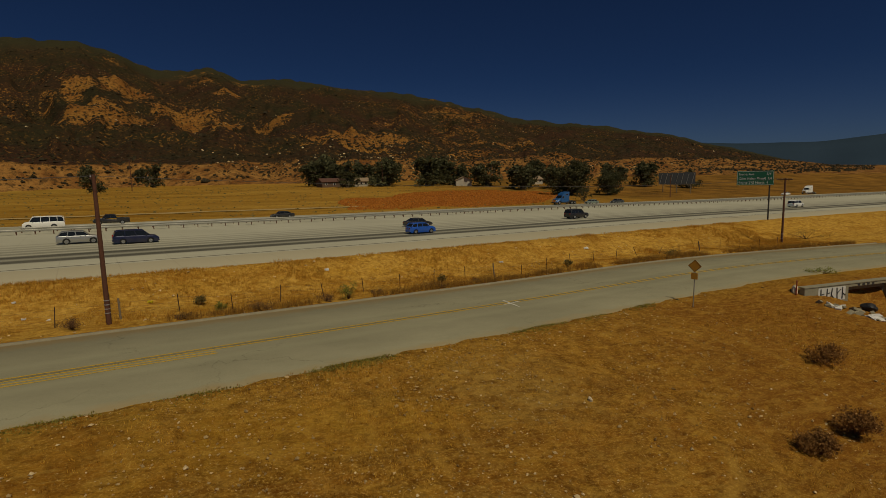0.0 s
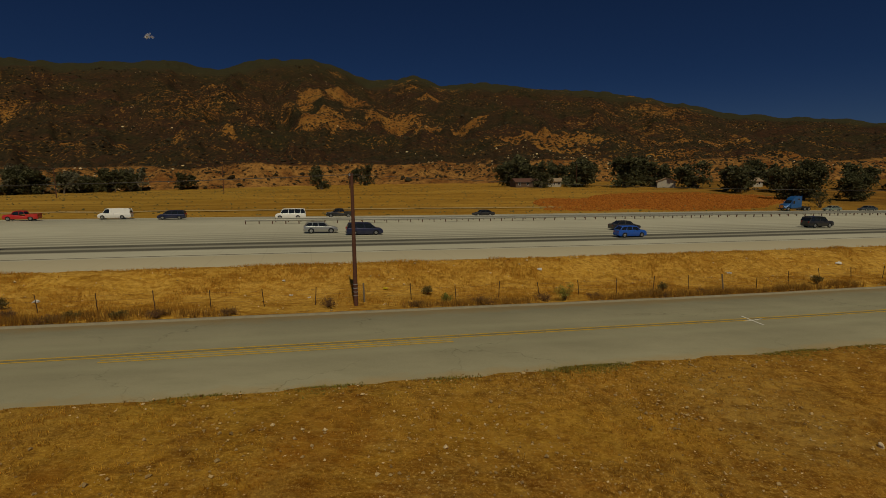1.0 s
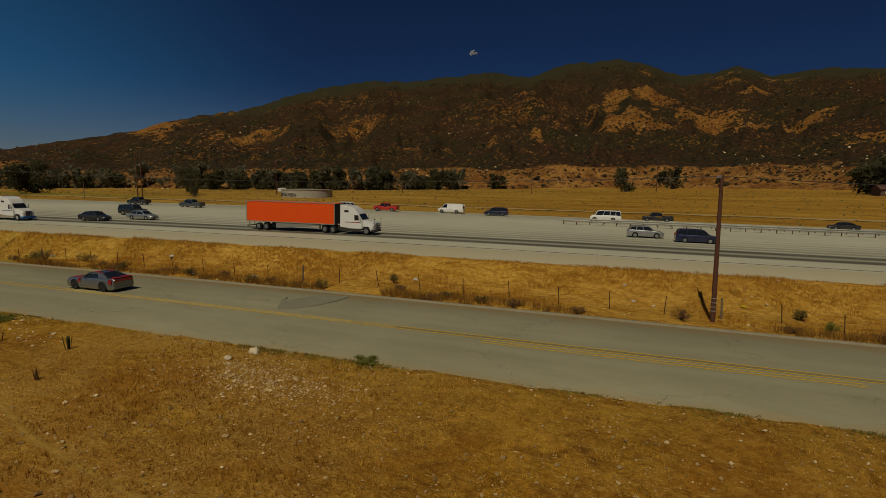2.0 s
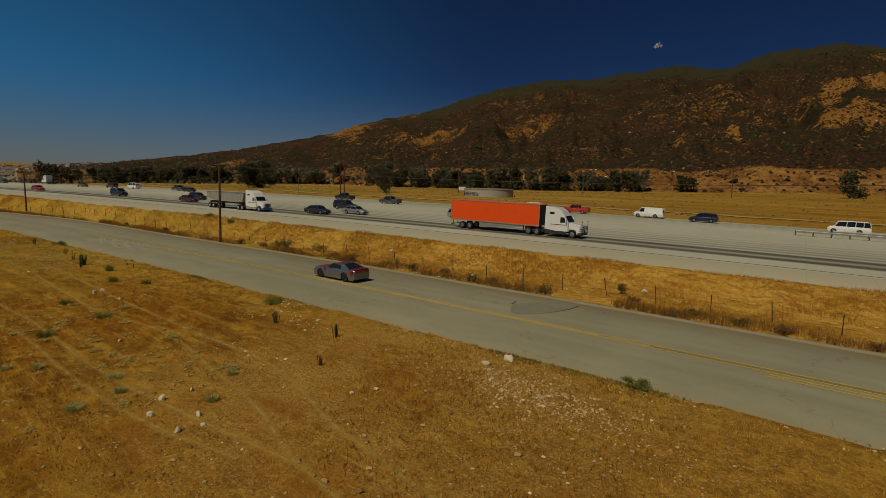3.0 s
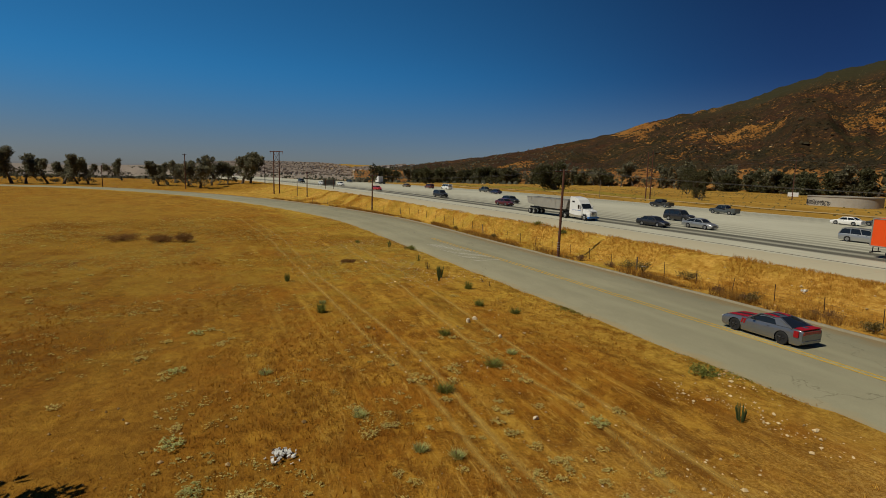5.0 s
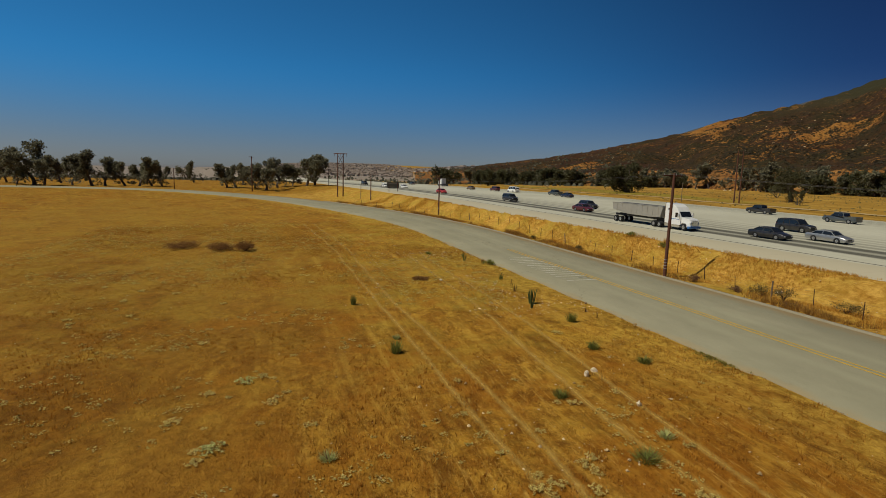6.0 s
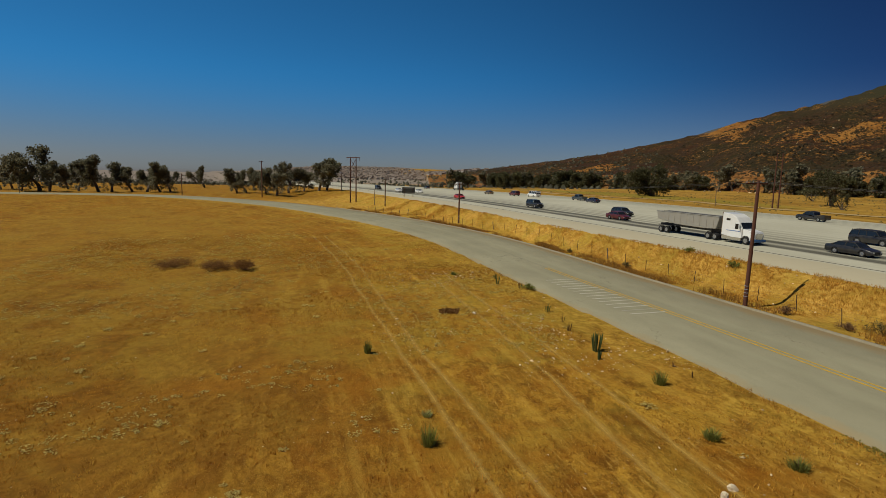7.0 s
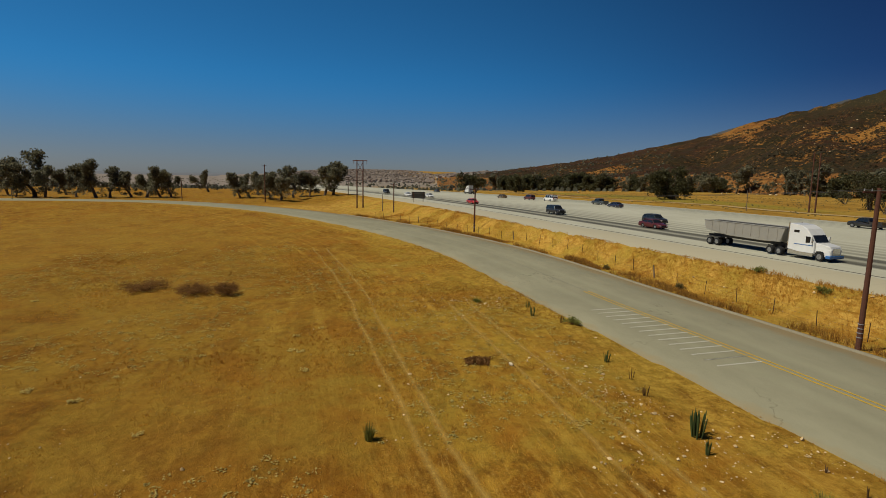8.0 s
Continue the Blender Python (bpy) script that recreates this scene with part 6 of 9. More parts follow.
# rows of raised white dots across the lane
dots = tagged(thing("rumble_dots", pose(-85, 18.7, 0), "rows of raised white ceramic dots across one lane", "road marking"), kind="structure")
bm = B()
rod(bm, (0, 0, 0), (0, 0, 0.02), 0.075, 0.055, 10)
dome = bpy.data.meshes.new("dot")
bm.to_mesh(dome)
bm.free()
dome.materials.append(plain("white_ceramic", (0.46, 0.44, 0.37), 0.5, vary=0.3))
for row in range(15):
    sx = -78.4 - row * 0.925
    k = int(np.argmin(np.abs(road_line[:, 0] - sx)))
    a, d = road_line[k], road_line[k + 1] - road_line[k - 1]
    d = d[:2] / np.linalg.norm(d[:2])
    nn = np.array([d[1], -d[0]])
    for q in range(17):
        lat = -0.35 - q * 0.182
        ob = new("dot", dome)
        ob.parent = dots
        ob.location = (a[0] + nn[0] * lat + 85, a[1] + nn[1] * lat - 18.7, a[2] + 0.05 * (1 - abs(lat) / 3 * 0.6) + 0.002)

# ---------------------------------------------------------------- fence on the verge
fence_line = densify(ribbon(road_line, [10.7, 11.0])[0].reshape(-1, 2, 3)[:, 0], 3.66)
fence_line = fence_line[(fence_line[:, 0] < 75) & (fence_line[:, 0] > -185)]
fz = height(fence_line[:, 0], fence_line[:, 1])
fence = thing("wire_fence", pose(fence_line[0, 0], fence_line[0, 1], fz[0]), "sagging barbed-wire fence on rusty posts in dry grass", "fence")
M["rust"] = plain("rusty_steel", (0.085, 0.048, 0.03), 0.85, 0.3, vary=0.4, scale=5)
bm = B()
box(bm, -0.03, 0.03, -0.006, 0.006, -0.3, 1.32)
box(bm, -0.006, 0.006, 0.004, 0.04, -0.3, 1.32)
post_mesh = bpy.data.meshes.new("fence_post")
bm.to_mesh(post_mesh)
bm.free()
post_mesh.materials.append(M["rust"])
bm = B()
rod(bm, (0, 0, -0.3), (0, 0, 1.45), 0.075, 0.065, 8)
wood_post = bpy.data.meshes.new("wooden_post")
bm.to_mesh(wood_post)
bm.free()
wood_post.materials.append(M["grey_wood"])
rnd = random.Random(5)
tops = []
for k, (p, z) in enumerate(zip(fence_line, fz)):
    wood = k % 9 == 4
    ob = new("fence_post", wood_post if wood else post_mesh)
    ob.parent = fence
    tilt = (rnd.gauss(0, 3.5), rnd.gauss(0, 3.5)) if rnd.random() > 0.08 else (rnd.choice((-18, 20)), 14)
    m = pose(p[0] - fence_line[0, 0], p[1] - fence_line[0, 1], z - fz[0], tilt[0], tilt[1], rnd.uniform(0, 360))
    ob.matrix_local = m
    tops.append(m)
for hgt in (0.45, 0.8, 1.15):
    pts = []
    for k, m in enumerate(tops):
        if k:
            pts.append((pts[-1] + m @ Vector((0, 0, hgt))) / 2 - Vector((0, 0, 0.05)))
        pts.append(m @ Vector((0, 0, hgt)))
    bm = tube(B(), pts, 0.005, 3)
    part("wire_strand", bm, M["wire"], fence)

# ---------------------------------------------------------------- median guard rail
rail_lat = 41.5
rl_pts = ribbon(fwy_line, [rail_lat, rail_lat + 1])[0].reshape(-1, 2, 3)[:, 0]
rl_pts = densify(rl_pts[(rl_pts[:, 0] < 330) & (rl_pts[:, 0] > -34)], 2.25)
o = rl_pts[-1]
rail = thing("guard_rail", pose(o[0], o[1], o[2]), "galvanised steel guard rail on short posts between carriageways", "guard rail")
bm = B()
box(bm, -0.07, 0.07, -0.09, 0.09, -0.1, 0.78, 0.01)
rp_mesh = bpy.data.meshes.new("rail_post")
bm.to_mesh(rp_mesh)
bm.free()
rp_mesh.materials.append(M["pole"])
for p in rl_pts:
    ob = new("rail_post", rp_mesh)
    ob.parent = rail
    ob.location = (p[0] - o[0], p[1] - o[1], p[2] - o[2] + 0.05)
for side in (-0.14, 0.14):
    co, qd = ribbon(rl_pts, [side * 0.8, side, side * 1.35, side, side * 1.35, side, side * 0.8], 0.05, [0.82, 0.80, 0.73, 0.67, 0.61, 0.54, 0.52])
    b_ = new("rail_beam", mesh_from("rail_beam", co - np.array([o[0], o[1], o[2]]), qd, M["steel"]))
    b_.parent = rail
# a second rail beyond it, dark with dust
rl2 = ribbon(fwy_line, [rail_lat + 5.0, rail_lat + 6])[0].reshape(-1, 2, 3)[:, 0]
rl2 = densify(rl2[(rl2[:, 0] < 330) & (rl2[:, 0] > -30)], 2.25)
o = rl2[-1]
rail2 = thing("guard_rail", pose(o[0], o[1], o[2]), "dull steel guard rail along the far lanes' shoulder", "guard rail")
for p in rl2:
    ob = new("rail_post", rp_mesh)
    ob.parent = rail2
    ob.location = (p[0] - o[0], p[1] - o[1], p[2] - o[2] + 0.05)
co, qd = ribbon(rl2, [-0.12, -0.15, -0.2, -0.15, -0.2, -0.15, -0.12], 0.05, [0.82, 0.80, 0.73, 0.67, 0.61, 0.54, 0.52])
b_ = new("rail_beam", mesh_from("rail_beam", co - np.array([o[0], o[1], o[2]]), qd, M["steel"]))
b_.parent = rail2

# ---------------------------------------------------------------- signs
def text_part(words, size, m, mat, parent, name="lettering"):
    cu = bpy.data.curves.new(name, 'FONT')
    cu.body = words
    cu.size = size
    cu.extrude = 0.004
    cu.materials.append(mat)
    ob = new(name, cu)
    ob.parent = parent
    ob.matrix_local = m
    return ob


M["sign_yellow"] = plain("faded_yellow_sign", (0.42, 0.20, 0.02), 0.5, vary=0.25, scale=2)
M["sign_green"] = plain("green_sign", (0.012, 0.13, 0.075), 0.4, vary=0.2, scale=0.6)
M["sign_white"] = plain("white_lettering", (0.7, 0.7, 0.68), 0.4, vary=0.05)
z = ground_z(34.5, 30.4)
ws = thing("warning_sign", pose(34.5, 30.4, z, 0, 1.5, 0), "yellow diamond warning sign with a small plate on a steel post", "road sign")
bm = B()
box(bm, -0.03, 0.03, -0.03, 0.03, -0.4, 3.5, 0.005)
part("post", bm, M["steel"], ws)
bm = B()
box(bm, -0.36, 0.36, -0.36, 0.36, -0.008, 0.008, 0.006)
bmesh.ops.transform(bm, matrix=pose(-0.05, 0, 3.25, 0, -90, 25) @ pose(0, 0, 0, 0, 0, 45), verts=bm.verts)
part("diamond_panel", bm, M["sign_yellow"], ws)
bm = B()
for a in range(4):
    c0 = pose(-0.062, 0, 3.25, 0, -90, 25) @ pose(0, 0, 0, 0, 0, 45 + 90 * a)
    t_ = B()
    box(t_, -0.33, 0.33, 0.31, 0.33, 0.0, 0.006)
    bmesh.ops.transform(t_, matrix=c0, verts=t_.verts)
    me_ = bpy.data.meshes.new("tmp")
    t_.to_mesh(me_)
    t_.free()
    bm.from_mesh(me_)
part("border", bm, M["trim_black"], ws)
bm = B()
box(bm, -0.25, 0.25, -0.25, 0.25, -0.006, 0.006, 0.005)
bmesh.ops.transform(bm, matrix=pose(-0.05, 0, 2.45, 0, -90, 25), verts=bm.verts)
part("plate", bm, M["sign_yellow"], ws)

# big green guide sign, facing the eastbound traffic
gx_, gy_ = 94.8, 67.4
z = ground_z(gx_, gy_)
gs = thing("guide_sign", pose(gx_, gy_, z, 0, 0, -68), "large green freeway guide sign with white lettering on a post", "road sign")
bm = B()
rod(bm, (0, 0, -0.5), (0, 0, 8.6), 0.13, seg=10)
part("post", bm, M["dark_steel"], gs)
bm = B()
box(bm, -5.5, 0.7, -0.25, -0.17, 6.35, 9.0, 0.03)
part("panel", bm, M["sign_green"], gs)
bm = B()
for x0, x1, z0, z1 in ((-5.42, 0.62, 8.88, 8.93), (-5.42, 0.62, 6.42, 6.47), (-5.42, -5.37, 6.42, 8.93), (0.57, 0.62, 6.42, 8.93)):
    box(bm, x0, x1, -0.262, -0.25, z0, z1)
part("border", bm, M["sign_white"], gs)
for words, dist, zz in (("Sierra Ave", "3/4", 8.2), ("Glen Helen Pkwy", "2 1/4", 7.4), ("Route 215 North", "4", 6.62)):
    text_part(words, 0.62, pose(-5.15, -0.262, zz, 90, 0, 0), M["sign_white"], gs)
    text_part(dist, 0.62, pose(-0.55 if len(dist) < 4 else -0.85, -0.262, zz, 90, 0, 0), M["sign_white"], gs)
for k in range(3):
    bm = B()
    box(bm, -5.4, 0.6, -0.17, -0.10, 6.6 + 0.9 * k, 6.72 + 0.9 * k, 0.01)
    part("stringer", bm, M["steel"], gs)

# sign seen from behind by the freeway's shoulder
z = ground_z(-206.6, 16.6)
bs = thing("road_sign_back", pose(-206.6, 16.6, z, 0, 0, 12), "grey unpainted back of a freeway sign on two posts", "road sign")
for s in (-1, 1):
    bm = B()
    rod(bm, (0, s * 1.4, -0.4), (0, s * 1.4, 3.1), 0.08, seg=8)
    part("post", bm, M["pole"], bs)
bm = B()
box(bm, -0.14, -0.09, -2.05, 2.05, 1.25, 3.1, 0.01)
part("panel", bm, plain("sign_back", (0.12, 0.125, 0.115), 0.6, 0.3), bs)
for zz in (1.6, 2.7):
    bm = B()
    box(bm, -0.09, -0.05, -1.9, 1.9, zz - 0.05, zz + 0.05, 0.005)
    part("stringer", bm, M["steel"], bs)

# billboard seen from behind, with its struts
z = ground_z(205, 192)
bb = thing("billboard", pose(205, 192, z, 0, 0, -48), "dark back of a roadside billboard with pale struts", "billboard")
bm = B()
box(bm, -8, 8, 0.2, 0.35, 4.2, 9.6, 0.03)
part("panel", bm, plain("billboard_back", (0.05, 0.055, 0.06), 0.7), bb)
for k in range(7):
    bm = B()
    x = -7 + k * 2.33
    rod(bm, (x - 0.5, 0.1, 4.4), (x + 0.6, 0.1, 9.2), 0.09, seg=6)
    part("strut", bm, M["steel"], bb)
for x in (-6, 0, 6):
    bm = B()
    rod(bm, (x, 0.4, -1), (x, 0.4, 9.2), 0.2, seg=8)
    part("post", bm, M["grey_wood"], bb)

# small white sign in the field by the tank
z = ground_z(-205.1, 214.9)
sg_ = thing("field_sign", pose(-205.1, 214.9, z, 0, 0, 40), "small white sign board on two posts in the field", "sign")
bm = B()
box(bm, -2.0, 2.0, -0.05, 0.05, 0.6, 2.4, 0.02)
part("board", bm, M["sign_white"], sg_)
for s in (-1.6, 1.6):
    bm = B()
    box(bm, s - 0.08, s + 0.08, 0.05, 0.2, -0.3, 2.4, 0.01)
    part("post", bm, M["grey_wood"], sg_)

# ---------------------------------------------------------------- water tank with scrawls
tx, ty = -147.5, 166.5
z = ground_z(tx, ty) - 0.2
tank = thing("water_tank", pose(tx, ty, z), "low round concrete water tank covered in dark scrawls", "tank")
R_T, H_T = 9.6, 3.1
M["tank"] = plain("stained_concrete", (0.42, 0.385, 0.32), 0.9, vary=0.25, scale=0.35, bump=0.02, dirt=(0.30, 0.26, 0.2))
bm = B()
rod(bm, (0, 0, -0.5), (0, 0, H_T), R_T, seg=64)
part("wall", bm, M["tank"], tank)
bm = B()
rod(bm, (0, 0, H_T), (0, 0, H_T + 0.22), R_T + 0.15, R_T + 0.1, 64)
rod(bm, (0, 0, H_T + 0.2), (0, 0, H_T + 0.42), R_T - 0.1, 0.4, 64)
part("roof", bm, plain("weathered_roof", (0.27, 0.24, 0.19), 0.9, vary=0.3, scale=0.4), tank)
M["scrawl"] = plain("dark_spray_paint", (0.035, 0.032, 0.032), 0.7)
rnd = random.Random(11)
for k in range(17):
    a = radians(-152 + 78 * k / 17 + rnd.uniform(-1, 1))
    bm = B()
    z0, hop, wid = rnd.uniform(1.0, 1.5), rnd.uniform(0.35, 0.7), rnd.uniform(0.03, 0.055)
    pts = []
    for q in range(14):
        w = 2 * pi * q / 8 * (1 if k % 3 else -1)
        aa = a + wid * (cos(w) + 0.22 * q)
        pts.append(((R_T + 0.02) * cos(aa), (R_T + 0.02) * sin(aa), z0 + hop * sin(w)))
    tube(bm, pts, [0.07] * len(pts), 4)
    part("scrawl", bm, M["scrawl"], tank)

# ---------------------------------------------------------------- houses under the trees
def house(x, y, w, d, h, turn, wall, roof, label):
    z = ground_z(x, y)
    hs = thing("house", pose(x, y, z, 0, 0, turn), label, "house", "houses")
    bm = B()
    box(bm, -w / 2, w / 2, -d / 2, d / 2, -0.4, h, 0.02)
    part("wall", bm, wall, hs)
    bm = B()
    r = h * 0.62
    prof = [(-d / 2 - 0.5, h - 0.15), (0, h + r), (d / 2 + 0.5, h - 0.15), (d / 2 + 0.5, h + 0.05), (0, h + r + 0.22), (-d / 2 - 0.5, h + 0.05)]
    a = [bm.verts.new((-w / 2 - 0.4, yy, zz)) for yy, zz in prof]
    b = [bm.verts.new((w / 2 + 0.4, yy, zz)) for yy, zz in prof]
    for k in range(6):
        bm.faces.new((a[k], a[(k + 1) % 6], b[(k + 1) % 6], b[k]))
    bm.faces.new((a[0], a[5], a[4], a[1]))
    bm.faces.new((a[1], a[4], a[3], a[2]))
    bm.faces.new((b[0], b[1], b[4], b[5]))
    bm.faces.new((b[1], b[2], b[3], b[4]))
    bmesh.ops.recalc_face_normals(bm, faces=bm.faces)
    part("roof", bm, roof, hs)
    for s in (-1, 1):
        bm = B()
        v = [bm.verts.new((s * w / 2, -d / 2, h)), bm.verts.new((s * w / 2, d / 2, h)), bm.verts.new((s * w / 2, 0, h + r))]
        v2 = [bm.verts.new((s * w / 2 - s * 0.2, *u.co[1:])) for u in v]
        bm.faces.new(v)
        bm.faces.new(v2)
        for k in range(3):
            bm.faces.new((v[k], v[(k + 1) % 3], v2[(k + 1) % 3], v2[k]))
        bmesh.ops.recalc_face_normals(bm, faces=bm.faces)
        part("gable", bm, wall, hs)
    for k in range(3):
        bm = B()
        xx = -w / 2 + w * (k + 0.5) / 3
        box(bm, xx - 0.6, xx + 0.6, -d / 2 - 0.06, -d / 2 + 0.1, 1.0, 2.2, 0.03)
        wd = part("window", bm, M["sign_white"], hs)
        bm = B()
        box(bm, xx - 0.5, xx + 0.5, -d / 2 - 0.075, -d / 2 - 0.05, 1.1, 2.1)
        part("pane", bm, M["glass"], wd)
    return hs


M["brown_wall"], M["brown_roof"] = plain("brown_wall", (0.12, 0.075, 0.05), 0.9), plain("brown_roof", (0.11, 0.05, 0.035), 0.9, vary=0.3)
M["cream_wall"], M["tan_roof"] = plain("cream_wall", (0.42, 0.38, 0.30), 0.9), plain("tan_roof", (0.28, 0.2, 0.13), 0.9)
house(60.5, 283.0, 13, 9, 2.7, 8, M["brown_wall"], M["brown_roof"], "low brown house with a broad roof under trees")
house(77.0, 285.0, 7, 7, 2.6, -15, M["cream_wall"], M["tan_roof"], "small cream house in the trees")
house(122.5, 254.0, 9, 8, 2.7, 70, M["cream_wall"], M["tan_roof"], "cream gabled house behind the red field")
house(165.0, 256.0, 11, 7, 2.5, 5, M["cream_wall"], M["tan_roof"], "long pale shed among dark trees")

# ---------------------------------------------------------------- culvert in the wash
cx, cy = 53.5, 29.3
cv = thing("culvert", pose(cx, cy, 0, 0, 0, -6), "concrete culvert headwall with white and black scrawl", "culvert")
M["headwall"] = plain("headwall_concrete", (0.26, 0.24, 0.17), 0.9, vary=0.3, scale=1.0, bump=0.01, dirt=(0.15, 0.12, 0.08))
for x0, x1, z0, z1, nm in ((-6.2, -0.9, -2.8, 0.0, "headwall"), (4.4, 6.5, -2.8, 0.0, "headwall"), (-0.9, 4.4, -0.28, 0.0, "lintel"), (-6.3, 6.6, 0.0, 0.12, "coping")):
    bm = B()
    yb = 0.5 if nm != "coping" else 0.6
    box(bm, x0, x1, -0.05 if nm == "coping" else 0.0, yb, z0, z1, 0.02)
    part(nm, bm, M["headwall"], cv)
for x in (-0.9, 4.4):
    bm = B()
    box(bm, x - 0.15, x + 0.15, 0.5, 4.0, -2.8, -0.45)
    part("barrel_wall", bm, M["headwall"], cv)
# black sheet closes the barrel in place of its unlit depth
bm = B()
box(bm, -0.9, 4.4, 3.8, 4.0, -2.8, -0.45)
part("barrel_end", bm, M["trim_black"], cv)
bm = B()
box(bm, -0.9, 4.4, 0.5, 4.0, -0.7, -0.45)
part("barrel_roof", bm, M["headwall"], cv)
bm = B()
box(bm, -4.6, -1.3, -0.02, 0.0, -1.35, -0.12)
part("white_scrawl", bm, plain("white_spray", (0.55, 0.55, 0.52), 0.7, vary=0.2), cv)
rnd = random.Random(3)
for x in (-4.3, -3.6, -3.1, -2.3, -1.7):
    bm = B()
    rod(bm, (x, -0.03, -1.25), (x + rnd.uniform(-0.1, 0.3), -0.03, -0.2), 0.06, seg=4)
    rod(bm, (x, -0.03, -0.7), (x + 0.4, -0.03, rnd.uniform(-1.2, -0.2)), 0.05, seg=4)
    part("dark_scrawl", bm, M["scrawl"], cv)
for x in (0.2, 0.8, 1.4, 2.0):
    bm = B()
    box(bm, x, x + 0.3, -0.012, 0.0, -0.24, -0.06)
    part("dark_bar", bm, M["scrawl"], cv)
bm = B()
rod(bm, (-6.8, 0.3, -0.8), (-6.8, 0.3, 0.75), 0.05, seg=8)
mk = part("marker_post", bm, paint("marker_red", (0.22, 0.02, 0.015)), cv, "red marker post")


# ---------------------------------------------------------------- tyre tracks and litter
def mat_track():
    n = Nodes("flattened_straw")
    c = n.mix(n.noise(6.0, 4, 0.7), (0.34, 0.185, 0.032), (0.60, 0.39, 0.095))
    tr = n.add("ShaderNodeBsdfTransparent")
    mx = n.add("ShaderNodeMixShader")
    v = n.axis(n.lane(), 1)
    edge = n.maths("ADD", n.maths("MULTIPLY", n.maths("ABSOLUTE", v), 2.2), n.maths("MULTIPLY", n.noise(1.4, 5, 0.75), 1.0))
    n.link(n.ramp(edge, (0.40, 0.68), (1.0, 0)), mx.inputs[0])
    n.link(tr.outputs[0], mx.inputs[1])
    n.link(n.bsdf.outputs[0], mx.inputs[2])
    n.link(mx.outputs[0], n.t.nodes["Material Output"].inputs[0])
    return n.done(c, 0.9, spec=0.1)


M["track"] = mat_track()


def tyre_track(knots, half=0.24):
    line = densify(spline([(x, y, 0) for x, y in knots], 12), 0.8)
    line[:, 1] += 0.12 * wave(line[:, 0], line[:, 1], 5, 88)
    cuts = [-half, 0.0, half]
    co, qd = ribbon(line, cuts)
    co[:, 2] = height(co[:, 0], co[:, 1]) + 0.03
    tagged(new("tyre_track", lane_uv(mesh_from("tyre_track", co, qd, M["track"]), line, cuts)), "pale flattened tyre track in the dry grass", "track", kind="structure")


for knots in (((-28, 7.2), (-33.1, 5.8), (-38.3, 5.3), (-46.8, 4.8), (-53.6, 3.7), (-63.9, 2.6), (-88.7, -0.4), (-106.4, -2.6), (-131, -7.0)),
              ((-26, 8.6), (-33, 7.0), (-40.8, 6.2), (-51.8, 5.5), (-64, 3.9), (-77.4, 2.1), (-90, 0.9), (-107, -1.0), (-131, -5.2)),
              ((-20, 8.0), (-26.6, 8.5), (-30.4, 9.2), (-37.7, 10.0), (-43.2, 10.5), (-53.7, 8.9), (-75.1, 8.2), (-96, 6.5)),
              ((-18, 10.0), (-27, 10.6), (-36, 12.0), (-52, 11.0), (-75.1, 10.0), (-96, 8.0))):
    tyre_track(knots, 0.42)

M["litter"] = plain("white_litter", (0.66, 0.64, 0.60), 0.7, vary=0.25, scale=4)
M["yellow_bag"] = plain("yellow_plastic", (0.55, 0.42, 0.02), 0.45, vary=0.2, scale=4)


def scrap(bm, rng, x, y, z, s):
    """A crumpled sheet with some thickness."""
    vs = [bm.verts.new((x + s * (i - 1) * rng.uniform(0.35, 0.6), y + s * (j - 1) * rng.uniform(0.35, 0.6), z + s * rng.uniform(0.0, 0.5))) for i in range(3) for j in range(3)]
    low = [bm.verts.new((v.co.x, v.co.y, max(z - 0.02, v.co.z - 0.05 - 0.25 * s))) for v in vs]
    for i in range(2):
        for j in range(2):
            a, b, c, d = i * 3 + j, i * 3 + j + 1, i * 3 + j + 4, i * 3 + j + 3
            bm.faces.new((vs[d], vs[c], vs[b], vs[a]))
            bm.faces.new((low[a], low[b], low[c], low[d]))
    ring = [0, 1, 2, 5, 8, 7, 6, 3]
    for a, b in zip(ring, ring[1:] + ring[:1]):
        bm.faces.new((vs[a], vs[b], low[b], low[a]))


srng = random.Random(15)
heap = thing("rubbish_heap", pose(-43.5, -1.4, ground_z(-43.5, -1.4)), "small heap of white torn paper and plastic rubbish in dry grass", "rubbish")
for k in range(46):
    bm = B()
    d = abs(srng.gauss(0, 0.30))
    scrap(bm, srng, 0, 0, 0, srng.uniform(0.06, 0.19))
    a = srng.uniform(0, 6.28)
    bmesh.ops.transform(bm, matrix=Matrix.LocRotScale((d * cos(a) * 1.3, d * sin(a), 0.04 + max(0, 0.16 - 0.3 * d)), Euler((srng.gauss(0, 0.5), srng.gauss(0, 0.5), a * 3)), (1, srng.uniform(0.4, 1), 0.6)), verts=bm.verts)
    part("scrap", bm, M["trim_black"] if k % 9 == 4 else M["litter"], heap)
